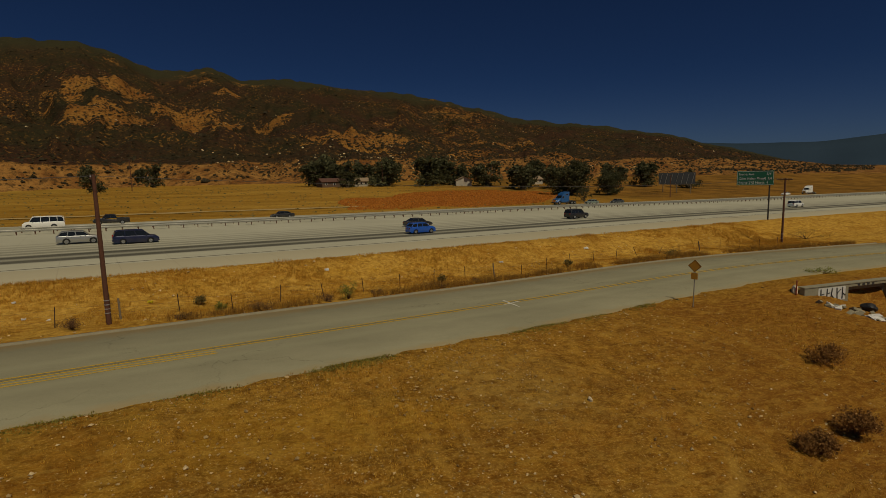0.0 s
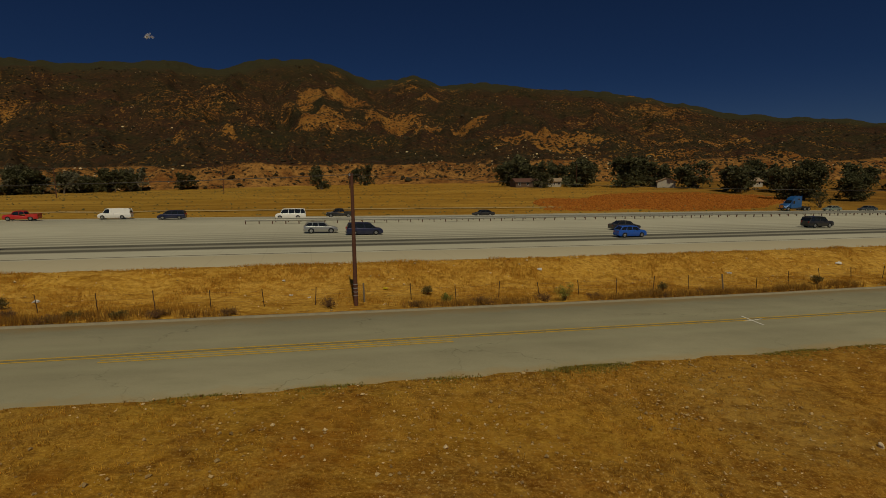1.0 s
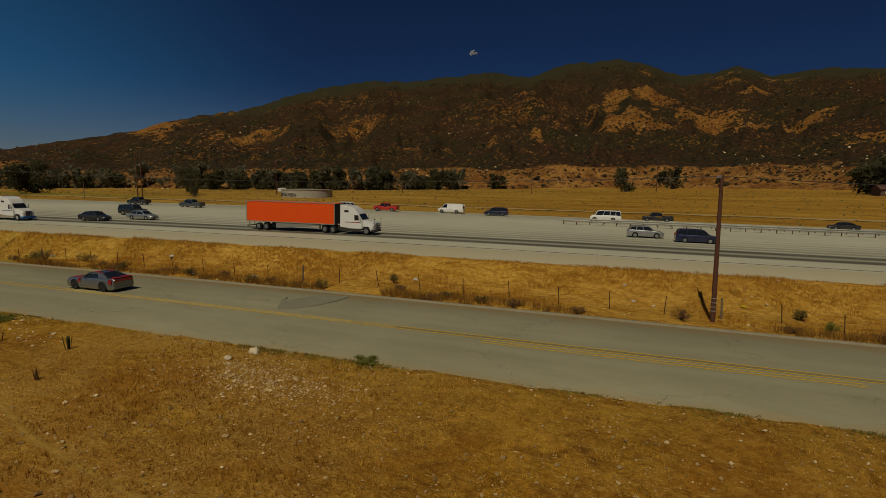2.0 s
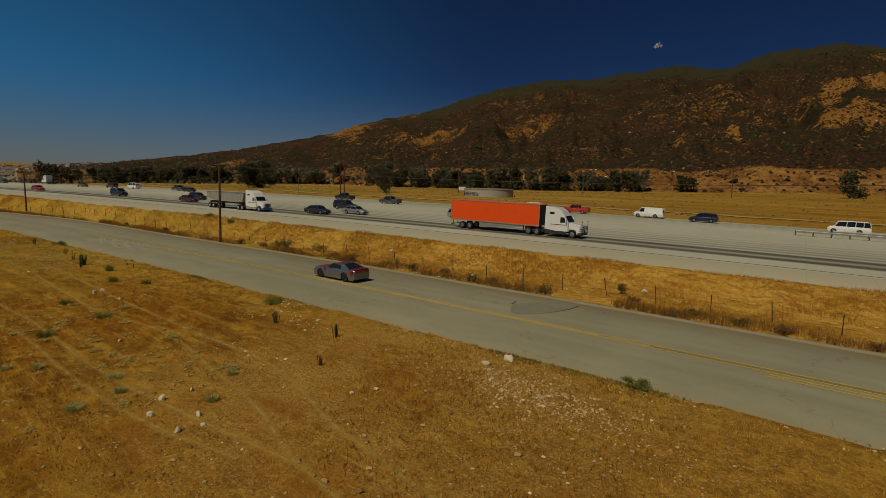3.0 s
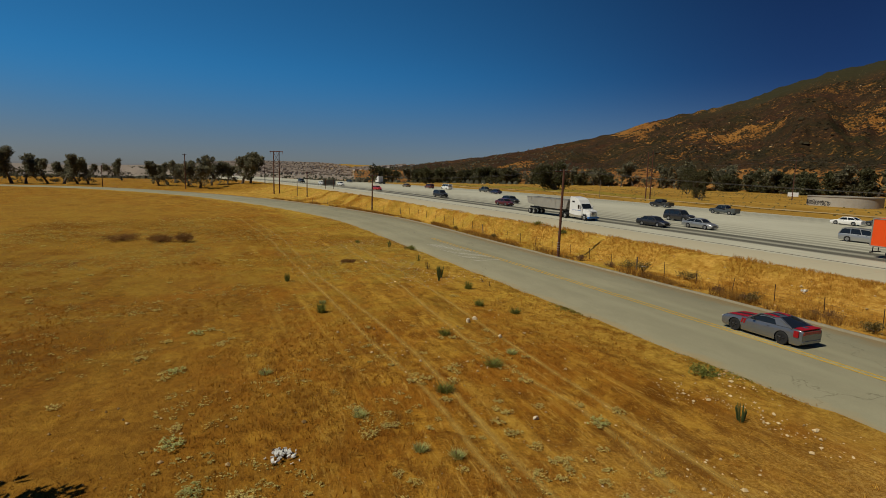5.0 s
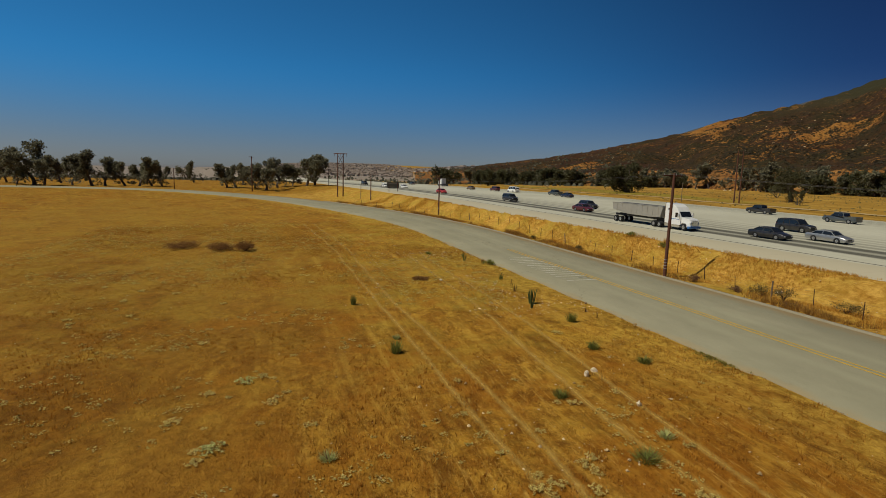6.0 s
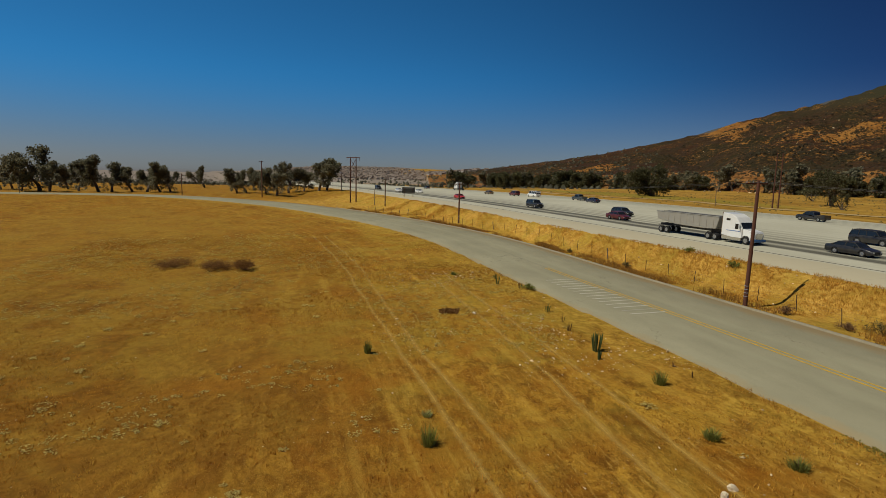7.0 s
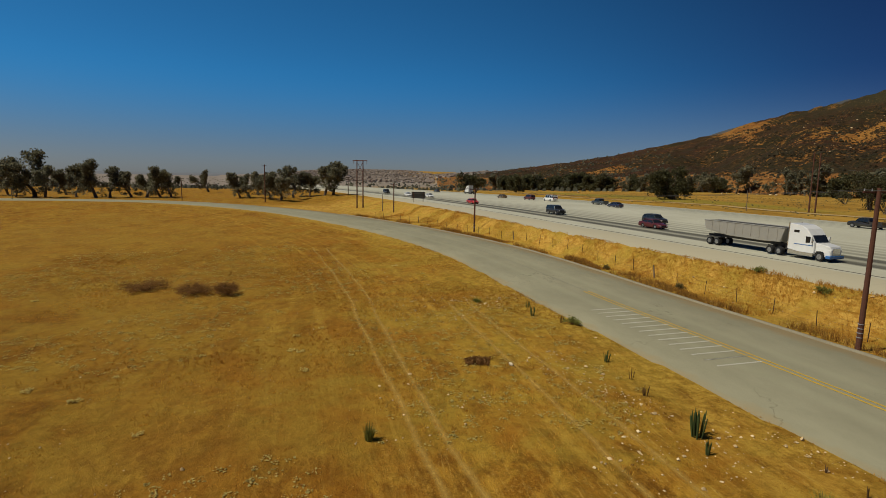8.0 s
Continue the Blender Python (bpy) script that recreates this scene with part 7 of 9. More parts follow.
for x, y, s, mt, lb in ((-4.5, 45.8, 0.38, "yellow_bag", "yellow plastic bag in the verge grass"), (-13, 46.5, 0.22, "litter", "white plastic scrap caught in dry grass"), (-10.5, 44.0, 0.2, "litter", "white plastic scrap caught in dry grass"),
                        (-12.0, 44.4, 0.24, "litter", "white plastic scrap caught in dry grass"), (-57, 38.5, 0.4, "litter", "white plastic scrap caught in dry grass"), (-49, 34.5, 0.45, "litter", "white plastic scrap caught in dry grass"),
                        (-44, 37.0, 0.4, "litter", "white plastic scrap caught in dry grass"), (-30, 42.0, 0.4, "litter", "white plastic scrap caught in dry grass"), (30, 53.0, 0.45, "litter", "white plastic scrap caught in dry grass"),
                        (10, 51.0, 0.4, "litter", "white plastic scrap caught in dry grass"), (44, 55.5, 0.5, "litter", "white plastic scrap caught in dry grass"), (-72, 35.0, 0.4, "litter", "white plastic scrap caught in dry grass")):
    bm = B()
    scrap(bm, srng, 0, 0, 0.03, s)
    me = bpy.data.meshes.new("litter")
    bm.to_mesh(me)
    bm.free()
    me.materials.append(M[mt])
    ob = new("litter", me)
    ob.location = (x, y, ground_z(x, y))
    tagged(ob, lb, "litter", "litter")


# broken concrete and a dark bag before the culvert
rub = random.Random(9)
for k in range(26):
    bm = B()
    a, b, h = rub.uniform(0.15, 0.6), rub.uniform(0.12, 0.4), rub.uniform(0.06, 0.16)
    box(bm, -a, a, -b, b, -h, h)
    for v in bm.verts:
        v.co += Vector((rub.gauss(0, 0.06), rub.gauss(0, 0.05), rub.gauss(0, 0.03)))
    bmesh.ops.bevel(bm, geom=bm.edges[:], offset=0.02, segments=1, affect='EDGES')
    me = bpy.data.meshes.new("concrete_chunk")
    bm.to_mesh(me)
    bm.free()
    me.materials.append(M["kerb"] if k % 3 else M["litter"])
    f = rub.random()
    x, y = 47.6 + 1.6 * f + rub.gauss(0, 0.6), 28.0 - 3.6 * f + rub.gauss(0, 0.5)
    ob = new("concrete_chunk", me)
    ob.matrix_world = Matrix.LocRotScale((x, y, ground_z(x, y) + 0.05), Euler((rub.gauss(0, 0.25), rub.gauss(0, 0.25), rub.uniform(0, 6))), (1, 1, 1))
    tagged(ob, "broken pale concrete chunk on the bank of the wash", "rubble", "rubble")
bm = B()
bmesh.ops.create_icosphere(bm, subdivisions=3, radius=0.6)
for v in bm.verts:
    v.co *= 1 + 0.25 * noise.noise(v.co * 2.2)
    v.co.z *= 0.65
me = bpy.data.meshes.new("rubbish_bag")
bm.to_mesh(me)
bm.free()
me.materials.append(M["trim_black"])
ob = new("rubbish_bag", me)
ob.location = (51.0, 26.8, ground_z(51.0, 26.8) + 0.3)
tagged(ob, "slumped black rubbish bag before the culvert", "bag")
# ---------------------------------------------------------------- plants
def leaf_mat(name, dark, light, rough=0.7):
    n = Nodes(name)
    info = n.add("ShaderNodeObjectInfo")
    geo = n.add("ShaderNodeNewGeometry")
    c = n.mix(geo.outputs["Random Per Island"], dark, light)
    c = n.mix(n.maths("MULTIPLY", info.outputs["Random"], 0.45), c, tuple(a * 0.55 + 0.02 * k for a, k in zip(dark, (1.6, 1.1, 0.4))))
    m = n.done(c, rough, spec=0.2)
    # thin blades and leaves let some light through
    tl = n.add("ShaderNodeBsdfTranslucent")
    n.link(c, tl.inputs[0])
    mx = n.add("ShaderNodeMixShader")
    mx.inputs[0].default_value = 0.4
    n.link(n.bsdf.outputs[0], mx.inputs[1])
    n.link(tl.outputs[0], mx.inputs[2])
    n.link(mx.outputs[0], n.t.nodes["Material Output"].inputs[0])
    return m


M["euc"] = leaf_mat("eucalyptus_leaves", (0.110, 0.108, 0.066), (0.275, 0.258, 0.160))
M["oak"] = leaf_mat("dark_green_leaves", (0.048, 0.052, 0.024), (0.142, 0.138, 0.062))
M["bark"] = plain("grey_bark", (0.13, 0.10, 0.075), 0.9, vary=0.4, scale=2, bump=0.02)
M["green_leaf"] = leaf_mat("weed_green", (0.14, 0.16, 0.030), (0.36, 0.37, 0.085))
M["pale_leaf"] = leaf_mat("pale_weed", (0.52, 0.415, 0.115), (0.80, 0.66, 0.24))
M["sage_leaf"] = leaf_mat("sage_weed", (0.38, 0.39, 0.12), (0.64, 0.64, 0.27))
M["brown_brush"] = leaf_mat("brown_dry_brush", (0.16, 0.072, 0.020), (0.38, 0.195, 0.060))
M["dry_twig"] = leaf_mat("dry_brush", (0.10, 0.052, 0.024), (0.30, 0.17, 0.08))
M["olive_leaf"] = leaf_mat("olive_scrub", (0.100, 0.085, 0.026), (0.300, 0.225, 0.080))
M["stalk"] = leaf_mat("green_stalk", (0.07, 0.11, 0.035), (0.17, 0.22, 0.08))
M["straw"] = leaf_mat("dry_grass_blades", (0.44, 0.20, 0.024), (0.86, 0.52, 0.085), 0.85)
M["straw_low"] = leaf_mat("stubble_blades", (0.25, 0.100, 0.011), (0.62, 0.335, 0.042), 0.85)
M["rust_blade"] = leaf_mat("rusty_grass_blades", (0.28, 0.105, 0.012), (0.56, 0.27, 0.032), 0.85)
M["brush_blade"] = leaf_mat("brown_brush_blades", (0.27, 0.125, 0.026), (0.60, 0.36, 0.085), 0.85)


def rock_mat():
    n = Nodes("pale_stone")
    geo = n.add("ShaderNodeNewGeometry")
    c = n.mix(geo.outputs["Random Per Island"], (0.40, 0.28, 0.13), (0.78, 0.60, 0.34))
    c = n.mix(n.ramp(n.noise(9.0, 4, 0.7), (0.4, 0.5), (0.6, 0)), c, (0.38, 0.27, 0.15))
    return n.done(c, 0.9, spec=0.2)


M["rock"] = rock_mat()
M["pebble"] = leaf_mat("tan_pebble", (0.30, 0.185, 0.070), (0.72, 0.53, 0.27), 0.9)



def leaf_cloud(centres, radii, count, size, rng, flat=1.0, lay=1.0):
    """Quads scattered in balls; arrays of vertices and faces."""
    k = rng.integers(0, len(centres), count)
    d = rng.normal(size=(count, 3))
    d /= np.linalg.norm(d, axis=1)[:, None]
    d *= (rng.random(count) ** 0.45)[:, None] * radii[k][:, None]
    d[:, 2] *= flat
    c = centres[k] + d
    u = rng.normal(size=(count, 3))
    u /= np.linalg.norm(u, axis=1)[:, None]
    v = np.cross(u, rng.normal(size=(count, 3)))
    v /= np.linalg.norm(v, axis=1)[:, None]
    u[:, 2] *= lay
    v[:, 2] *= lay
    s = size * rng.uniform(0.5, 1.3, count)
    u, v = u * s[:, None], v * (s * rng.uniform(0.35, 0.8, count))[:, None]
    co = np.stack([c - u, c - v * 0.8, c + u, c + v], 1).reshape(-1, 3)
    return co, np.arange(count * 4).reshape(-1, 4)


def make_tree(kind, seed, m, label, far=False):
    """Limbs first, then leaf clumps about the twigs; ten metres tall before scaling."""
    rng = np.random.default_rng(seed)
    t = thing("tree", m, label, "tree", "trees")
    bm = B()
    tips = []

    def grow(p, d, length, r, depth):
        pts, rs = [p.copy()], [r]
        n = 4
        for k in range(n):
            d = (d + Vector(rng.normal(0, 0.16, 3)) + Vector((0, 0, 0.06))).normalized()
            p = p + d * (length / n)
            pts.append(p.copy())
            rs.append(r * (1 - 0.45 * (k + 1) / n))
            if depth >= 1 and k >= 1:
                tips.append((p.copy(), depth))
        tube(bm, pts, rs, (3 if far else 6) if depth < 2 else (3 if far else 4))
        if depth >= 3:
            tips.append((p.copy(), 4))
            return
        for _ in range(int(rng.integers(2, 4)) + (1 if depth == 0 and kind != "euc" else 0)):
            spread = 0.55 if kind == "euc" else 0.95
            side = Vector(rng.normal(0, spread, 3))
            side.z = abs(side.z) * 0.5 - (0.15 if kind == "oak" and depth > 0 else 0)
            grow(p.copy(), (d * 0.9 + side).normalized(), length * float(rng.uniform(0.62, 0.82)), rs[-1] * 0.72, depth + 1)
    stems = 1 if kind != "shrub" else 4
    for s in range(stems):
        d0 = Vector((rng.normal(0, 0.1 if stems == 1 else 0.45), rng.normal(0, 0.1 if stems == 1 else 0.45), 1)).normalized()
        grow(Vector((0, 0, -0.3)), d0, {"euc": 2.6, "oak": 1.3, "shrub": 2.2}[kind], {"euc": 0.28, "oak": 0.34, "shrub": 0.16}[kind], 0 if stems == 1 else 1)
    P = np.array([p for p, q in tips])
    top = P[:, 2].max() + 0.8
    k = 10.0 / top
    part("trunk", bm, M["bark"], t)
    for ob in t.children:
        ob.data.transform(Matrix.Diagonal((k, k, k, 1)))
    P = P * k
    # hanging skirts below the twigs fill the crown out
    low = P[rng.random(len(P)) < 0.5] * (1.05, 1.05, 1)
    low[:, 2] -= rng.uniform(0.6, 2.2, len(low)) * (1.0 if kind == "euc" else 1.3)
    P = np.concatenate([P, low[low[:, 2] > 0.6]])
    if kind != "shrub":
        q = 12 if kind == "euc" else 40
        a = rng.uniform(0, 2 * pi, q)
        P = np.concatenate([P, np.column_stack([np.cos(a), np.sin(a), 0 * a]) * (rng.uniform(0.8, 3.6, q))[:, None] + np.column_stack([0 * a, 0 * a, rng.uniform(0.7, 3.0, q) * (1.0 if kind == "oak" else 1.6)])])
    rad = rng.uniform(0.55, 1.25, len(P)) * {"euc": 0.92, "oak": 1.35, "shrub": 0.95}[kind]
    count, leaf = {"euc": (6000, 0.23), "oak": (7500, 0.26), "shrub": (4500, 0.2)}[kind]
    co, qd = leaf_cloud(P, rad, count // 4 if far else count, leaf * (1.75 if far else 1.0), rng, 0.85)
    co[:, 2] = np.maximum(co[:, 2], 0.25)
    cr = new("crown", mesh_from("crown", co, qd, M["euc"] if kind == "euc" else M["oak"], False))
    cr.parent = t
    return t


TREE_LABEL = {"euc": "tall grey-green eucalyptus tree with an airy ragged crown", "oak": "round dark green tree on dry ground", "shrub": "many-stemmed dark green scrubby tree in the dry field"}
prototypes = {}
tree_rng = random.Random(77)


def tree(kind, x, y, h, wide=1.0):
    v = tree_rng.randrange(4 if kind != "shrub" else 2)
    h *= {"euc": 1.03, "oak": 1.13, "shrub": 1.1}[kind]
    while y > 100 and float(mountain(np.array([x]), np.array([y]))[0]) > 1.2:
        x, y = x * 0.99, y * 0.99
    m = Matrix.LocRotScale((x, y, ground_z(x, y) - 0.1), Euler((0, 0, tree_rng.uniform(0, 6.28))), (h / 10 * wide, h / 10 * wide, h / 10))
    far = hypot(x + 25, y) > (330 if y < 100 else 275)
    if (kind, v, far) not in prototypes:
        prototypes[kind, v, far] = make_tree(kind, 100 + v * 7 + len(kind), m, TREE_LABEL[kind], far)
        return prototypes[kind, v, far]
    first = prototypes[kind, v, far].scale
    return copy_thing(prototypes[kind, v, far], m @ Matrix.Diagonal((1 / first.x, 1 / first.y, 1 / first.z, 1)))


for x, y, h in ((-252.9, -118.7, 9.4), (-245.3, -108.6, 6.3), (-250.5, -105.9, 15.3), (-247, -101, 10.0), (-300.2, -122.6, 8.8), (-259.1, -97.1, 10.1), (-252.3, -87.7, 12.6), (-255.5, -85, 10.5), (-372.4, -122.7, 9.5),
                (-257.8, -74.2, 11.0), (-262, -80.3, 8.6), (-266.5, -77.0, 9.6), (-264.5, -71.5, 10.2), (-269, -69.2, 9.0), (-390, -113, 11.0), (-340, -74, 11.0), (-270.2, -44.7, 9.7), (-274, -42, 9.2), (-292.3, -42.3, 9.5), (-267.9, -33.8, 10.0), (-256.1, -28.2, 11.6), (-267.2, -24.5, 12.0),
                (-272.5, -19.3, 8.7), (-269.1, -13.3, 12.6), (-274.7, -10.1, 12.8), (-262, -120, 8.5), (-275, -108, 9)):
    tree("euc", x, y, h * 1.07, 1.12)
for x, y, h in ((-264, 131.6, 15.0), (-372.0, 64.2, 13.0), (-420, 110, 13)):
    tree("oak", x, y, h, 1.05)
for x, y, h in ((-194.6, 153.7, 12.5), (-176.1, 138.3, 5.0), (-232.6, 183.3, 5.5), (126.4, 160.3, 5.0)):
    tree("shrub", x, y, h, 0.95)
# the belt along the mountain's foot
for x, y, h in ((-441, 308, 21), (-415, 314, 19), (-392, 312, 17), (-366, 307, 20), (-354, 318, 16), (-342, 311, 18), (-325, 319, 13), (-299, 312, 15), (-285, 318, 14), (-262, 313, 13), (-248, 310, 16), (-332, 305, 14),
                (-374, 300, 15), (-221, 329, 15), (-214, 324, 13), (-199, 372, 12), (-152, 380, 11.5), (-205, 366, 11), (-465, 312, 18), (-490, 300, 17), (-515, 290, 17), (-540, 275, 16)):
    tree("euc" if h > 14 else "oak", x, y, h * 1.05, 1.05)
for x, y, h in ((61, 300, 13),  (61, 311, 14), (66, 270, 8), (72, 292, 12), (85, 274, 12.5), (95, 299, 13.5), (105, 259, 13.5), (112, 272, 12), (69, 332, 16), (127, 299, 14.5), (135, 249, 11.5), (143, 229, 11),
                (145, 195, 13), (150, 240, 10), (163, 190, 9.5), (156, 205, 9), (222, 230, 12), (205, 238, 11), (180, 240, 11), (118, 262, 11), (88, 290, 12), (78, 300, 12), (160, 225, 10), (240, 215, 9), (175, 262, 12)):
    tree("oak", x, y, h * 1.18, 1.22)
tree("oak", -46.9, 299.2, 13.6, 0.82)
tree("oak", -29, 388, 15.5, 0.95)
belt = [(-175, 368), (-215, 338), (-270, 316), (-340, 312), (-420, 312), (-490, 300), (-560, 268)]
for k in range(66):
    f = k / 65 * 5.999
    i = int(f)
    x = belt[i][0] + (belt[i + 1][0] - belt[i][0]) * (f - i) + tree_rng.uniform(-8, 8)
    y = belt[i][1] + (belt[i + 1][1] - belt[i][1]) * (f - i) + tree_rng.uniform(-16, 14)
    if 47.5 < math.degrees(atan2(-(x + 52), y)) < 53.5 and k % 4:
        continue
    tree("oak" if k % 2 else "euc", x, y, tree_rng.uniform(10, 17), tree_rng.uniform(0.9, 1.25))
for k in range(46):
    f = k / 45
    x, y = -565 - 190 * f + tree_rng.uniform(-12, 12), 262 - 95 * f + tree_rng.uniform(-16, 16)
    tree("oak" if k % 3 else "euc", x, y, tree_rng.uniform(12, 19), 1.2)


def shrub(x, y, h, w, mat, label, seed, name="shrub", stems=16, leaf=0.05, count=900):
    """A low bush: twigs from the root and a cloud of small leaves."""
    rng = np.random.default_rng(seed)
    b = thing(name, pose(x, y, ground_z(x, y) - 0.03, 0, 0, float(rng.uniform(0, 360))), label, name.replace("_", " "), "shrubs")
    bm = B()
    ends = []
    for k in range(stems):
        a, s = rng.uniform(0, 2 * pi), rng.uniform(0.2, 1) * w / 2
        e = Vector((s * cos(a), s * sin(a), h * rng.uniform(0.55, 1.0) * (1 - 0.35 * (s / (w / 2)) ** 2)))
        tube(bm, [(0, 0, 0), e * 0.5 + Vector((0, 0, 0.08 * h)), e], [0.02 * h + 0.006, 0.012, 0.006], 3)
        ends += [e * 0.75, e]
    part("stem", bm, M["dry_twig"], b)
    P = np.array(ends)
    co, qd = leaf_cloud(P, np.full(len(P), 0.16 * (w + h) / 2 + 0.04), count, leaf, rng, 0.9)
    co[:, 2] = np.maximum(co[:, 2], 0.02)
    lv = new("foliage", mesh_from("foliage", co, qd, mat, False))
    lv.parent = b
    return b


def wispy_weed(x, y, h, w, seed, mat="green_leaf"):
    """A loose tuft of thin upright stems."""
    rng = np.random.default_rng(seed)
    b = thing("wispy_weed", pose(x, y, ground_z(x, y) - 0.02), "loose tuft of thin grey-green stems in dry grass", "weed", "wispy weeds")
    n = 260
    a, r = rng.uniform(0, 2 * pi, n), rng.random(n) * 0.3 * w
    hh = h * rng.uniform(0.4, 1.1, n)
    out = rng.uniform(0.2, 0.7, n) * w
    foot = np.column_stack([r * np.cos(a), r * np.sin(a), 0 * a])
    tip = foot + np.column_stack([out * np.cos(a) * 0.6, out * np.sin(a) * 0.6, hh])
    sa = a + rng.uniform(0.6, 2.5, n)
    side = np.column_stack([np.cos(sa), np.sin(sa), 0 * sa]) * rng.uniform(0.008, 0.02, n)[:, None]
    co = np.stack([foot - side, foot + side, tip], 1).reshape(-1, 3)
    lv = new("foliage", mesh_from("foliage", co, np.arange(n * 3).reshape(-1, 3), M[mat], False))
    lv.parent = b
    for k in range(4):
        q = rng.uniform(0, 2 * pi)
        bm = tube(B(), [(0, 0, 0), (0.12 * w * cos(q), 0.12 * w * sin(q), 0.5 * h), (0.3 * w * cos(q), 0.3 * w * sin(q), 0.95 * h)], [0.012, 0.009, 0.004], 3)
        part("stem", bm, M["dry_twig"], b)
    return b


GREEN_W, OLIVE_W, DRY_W = "green weedy bush beside the road", "olive-brown scrub bush by the fence", "dark dry brush clump in golden grass"
for k, (x, y, h, w) in enumerate(((10.1, 43.2, 1.5, 1.7), (0.4, 42.5, 1.0, 0.9), (-66, 13.5, 0.7, 0.8), (-60.5, 12.3, 0.5, 0.8), (-62.2, 1.5, 0.8, 0.8), (-73.2, -0.4, 0.8, 0.5), (-88.5, 34.8, 0.6, 1.5), (-95, 34.6, 0.5, 1.3),
                                  (-21.8, 22.3, 0.22, 1.6), (-45.6, 18.1, 0.35, 1.4), (-55.0, 8.0, 0.4, 0.8), (-47.0, 5.5, 0.45, 1.1), (-49.5, 8.8, 0.4, 1.2), (-88, 14.2, 0.45, 1.3), (-58.2, 14.0, 0.4, 0.9), (-95.5, 9.0, 0.4, 0.8), (57, 34.5, 0.6, 3.0))):
    if k in (2, 3, 4, 5, 10, 11, 12, 14, 15):
        wispy_weed(x, y, max(h, 0.4), w, 300 + k)
    else:
        shrub(x, y, h, w, M["green_leaf"], GREEN_W, 300 + k)
for k, (x, y, h, w) in enumerate(((-56.8, 31.5, 0.9, 1.6), (-72.1, 33.4, 1.0, 2.0), (-65.4, 34.5, 0.9, 2.6), (-69.4, 33.0, 1.2, 2.4), (-48.5, 31.2, 0.8, 1.5), (-21.5, 36.5, 0.55, 1.1), (-24.5, 36.9, 0.6, 1.2),
                                  (-42, 31.5, 0.7, 1.6), (-35, 33.8, 0.8, 1.2), (20, 46.5, 0.8, 1.0), (36, 48.5, 0.9, 1.0), (52, 49, 1.0, 3.0), (85, 54, 1.6, 8.0), (-99, 29.6, 0.7, 1.0), (-110, 27.5, 0.6, 0.9), (-1, 45, 0.9, 0.8), (-31, 40, 0.9, 0.9))):
    y += max(0.0, ROAD_N + 0.5 + 0.35 * w - float(along(ROAD, np.array([x]), np.array([y]))[0][0])) * 1.05
    shrub(x, y, h, w, M["olive_leaf"], OLIVE_W, 400 + k)
for k, (x, y, h, w) in enumerate(((24.1, 14.4, 0.9, 1.9), (27.4, 14.6, 1.4, 2.0), (34.8, 20.5, 1.1, 2.4), (-106.2, -20.4, 0.8, 4.6), (-103.5, -15.5, 0.9, 3.6), (-102.6, -12.4, 1.1, 2.6), (-81.3, 5.9, 0.16, 1.5), (32, 14.2, 0.8, 1.8), (39, 17, 0.9, 2.4))):
    shrub(x, y, h, w, M["brown_brush"], DRY_W, 500 + k, "dry_brush", 40, 0.06, 3200)


M["dead_brush"] = leaf_mat("dead_brush_leaves", (0.12, 0.062, 0.030), (0.34, 0.20, 0.10))
brush_rng = random.Random(61)
for k in range(20):
    x = -78 + 5.3 * k + brush_rng.uniform(-2, 2)
    y = float(np.interp(-x, -ROAD[:, 0], ROAD[:, 1])) + ROAD_N + brush_rng.uniform(0.8, 2.6)
    shrub(x, y, brush_rng.uniform(0.35, 0.85), brush_rng.uniform(0.9, 2.4), M["dead_brush"], "fuzzy brown dead brush beside the kerb", 800 + k, "dead_brush", 22, 0.035, 1300)


def spiky_plant(x, y, h, n, seed, mat="stalk", label="clump of upright green stalks in dry grass"):
    rng = np.random.default_rng(seed)
    h, n = h * 0.85, int(n * 1.8)
    p = thing("spiky_plant", pose(x, y, ground_z(x, y) - 0.02), label, "plant", "spiky plants")
    for k in range(n):
        a, s = rng.uniform(0, 2 * pi), rng.uniform(0, 0.22) * h
        b0 = Vector((s * cos(a), s * sin(a), 0))
        top = b0 * 1.8 + Vector((0, 0, h * rng.uniform(0.6, 1.05)))
        bm = tube(B(), [b0, b0.lerp(top, 0.4), b0.lerp(top, 0.85), top], [0.02 * h, 0.03 * h, 0.025 * h, 0.006], 6)
        part("stalk", bm, M[mat], p)
    return p


for k, (x, y, h, n) in enumerate(((-36.3, 16.7, 0.9, 9), (-41.3, 15.9, 0.9, 8), (-71.3, 12.7, 1.35, 12), (-69.9, 12.2, 0.75, 7), (-80.2, 13.1, 0.8, 7), (-90.5, 12.1, 0.9, 5), (-93, 12.6, 0.8, 4))):
    spiky_plant(x, y, h, n, 600 + k)
for k, (x, y, h, n) in enumerate(((-33.2, 13.6, 0.6, 6), (-75.5, 12.8, 0.7, 4), (-77.6, 13.2, 0.8, 2), (-66.5, 15.6, 0.5, 3), (-68.0, 15.5, 0.45, 3), (-88.3, 13.6, 0.8, 3))):
    spiky_plant(x, y, h, n, 640 + k, "dry_twig", "dead brown stalks at the road's edge")


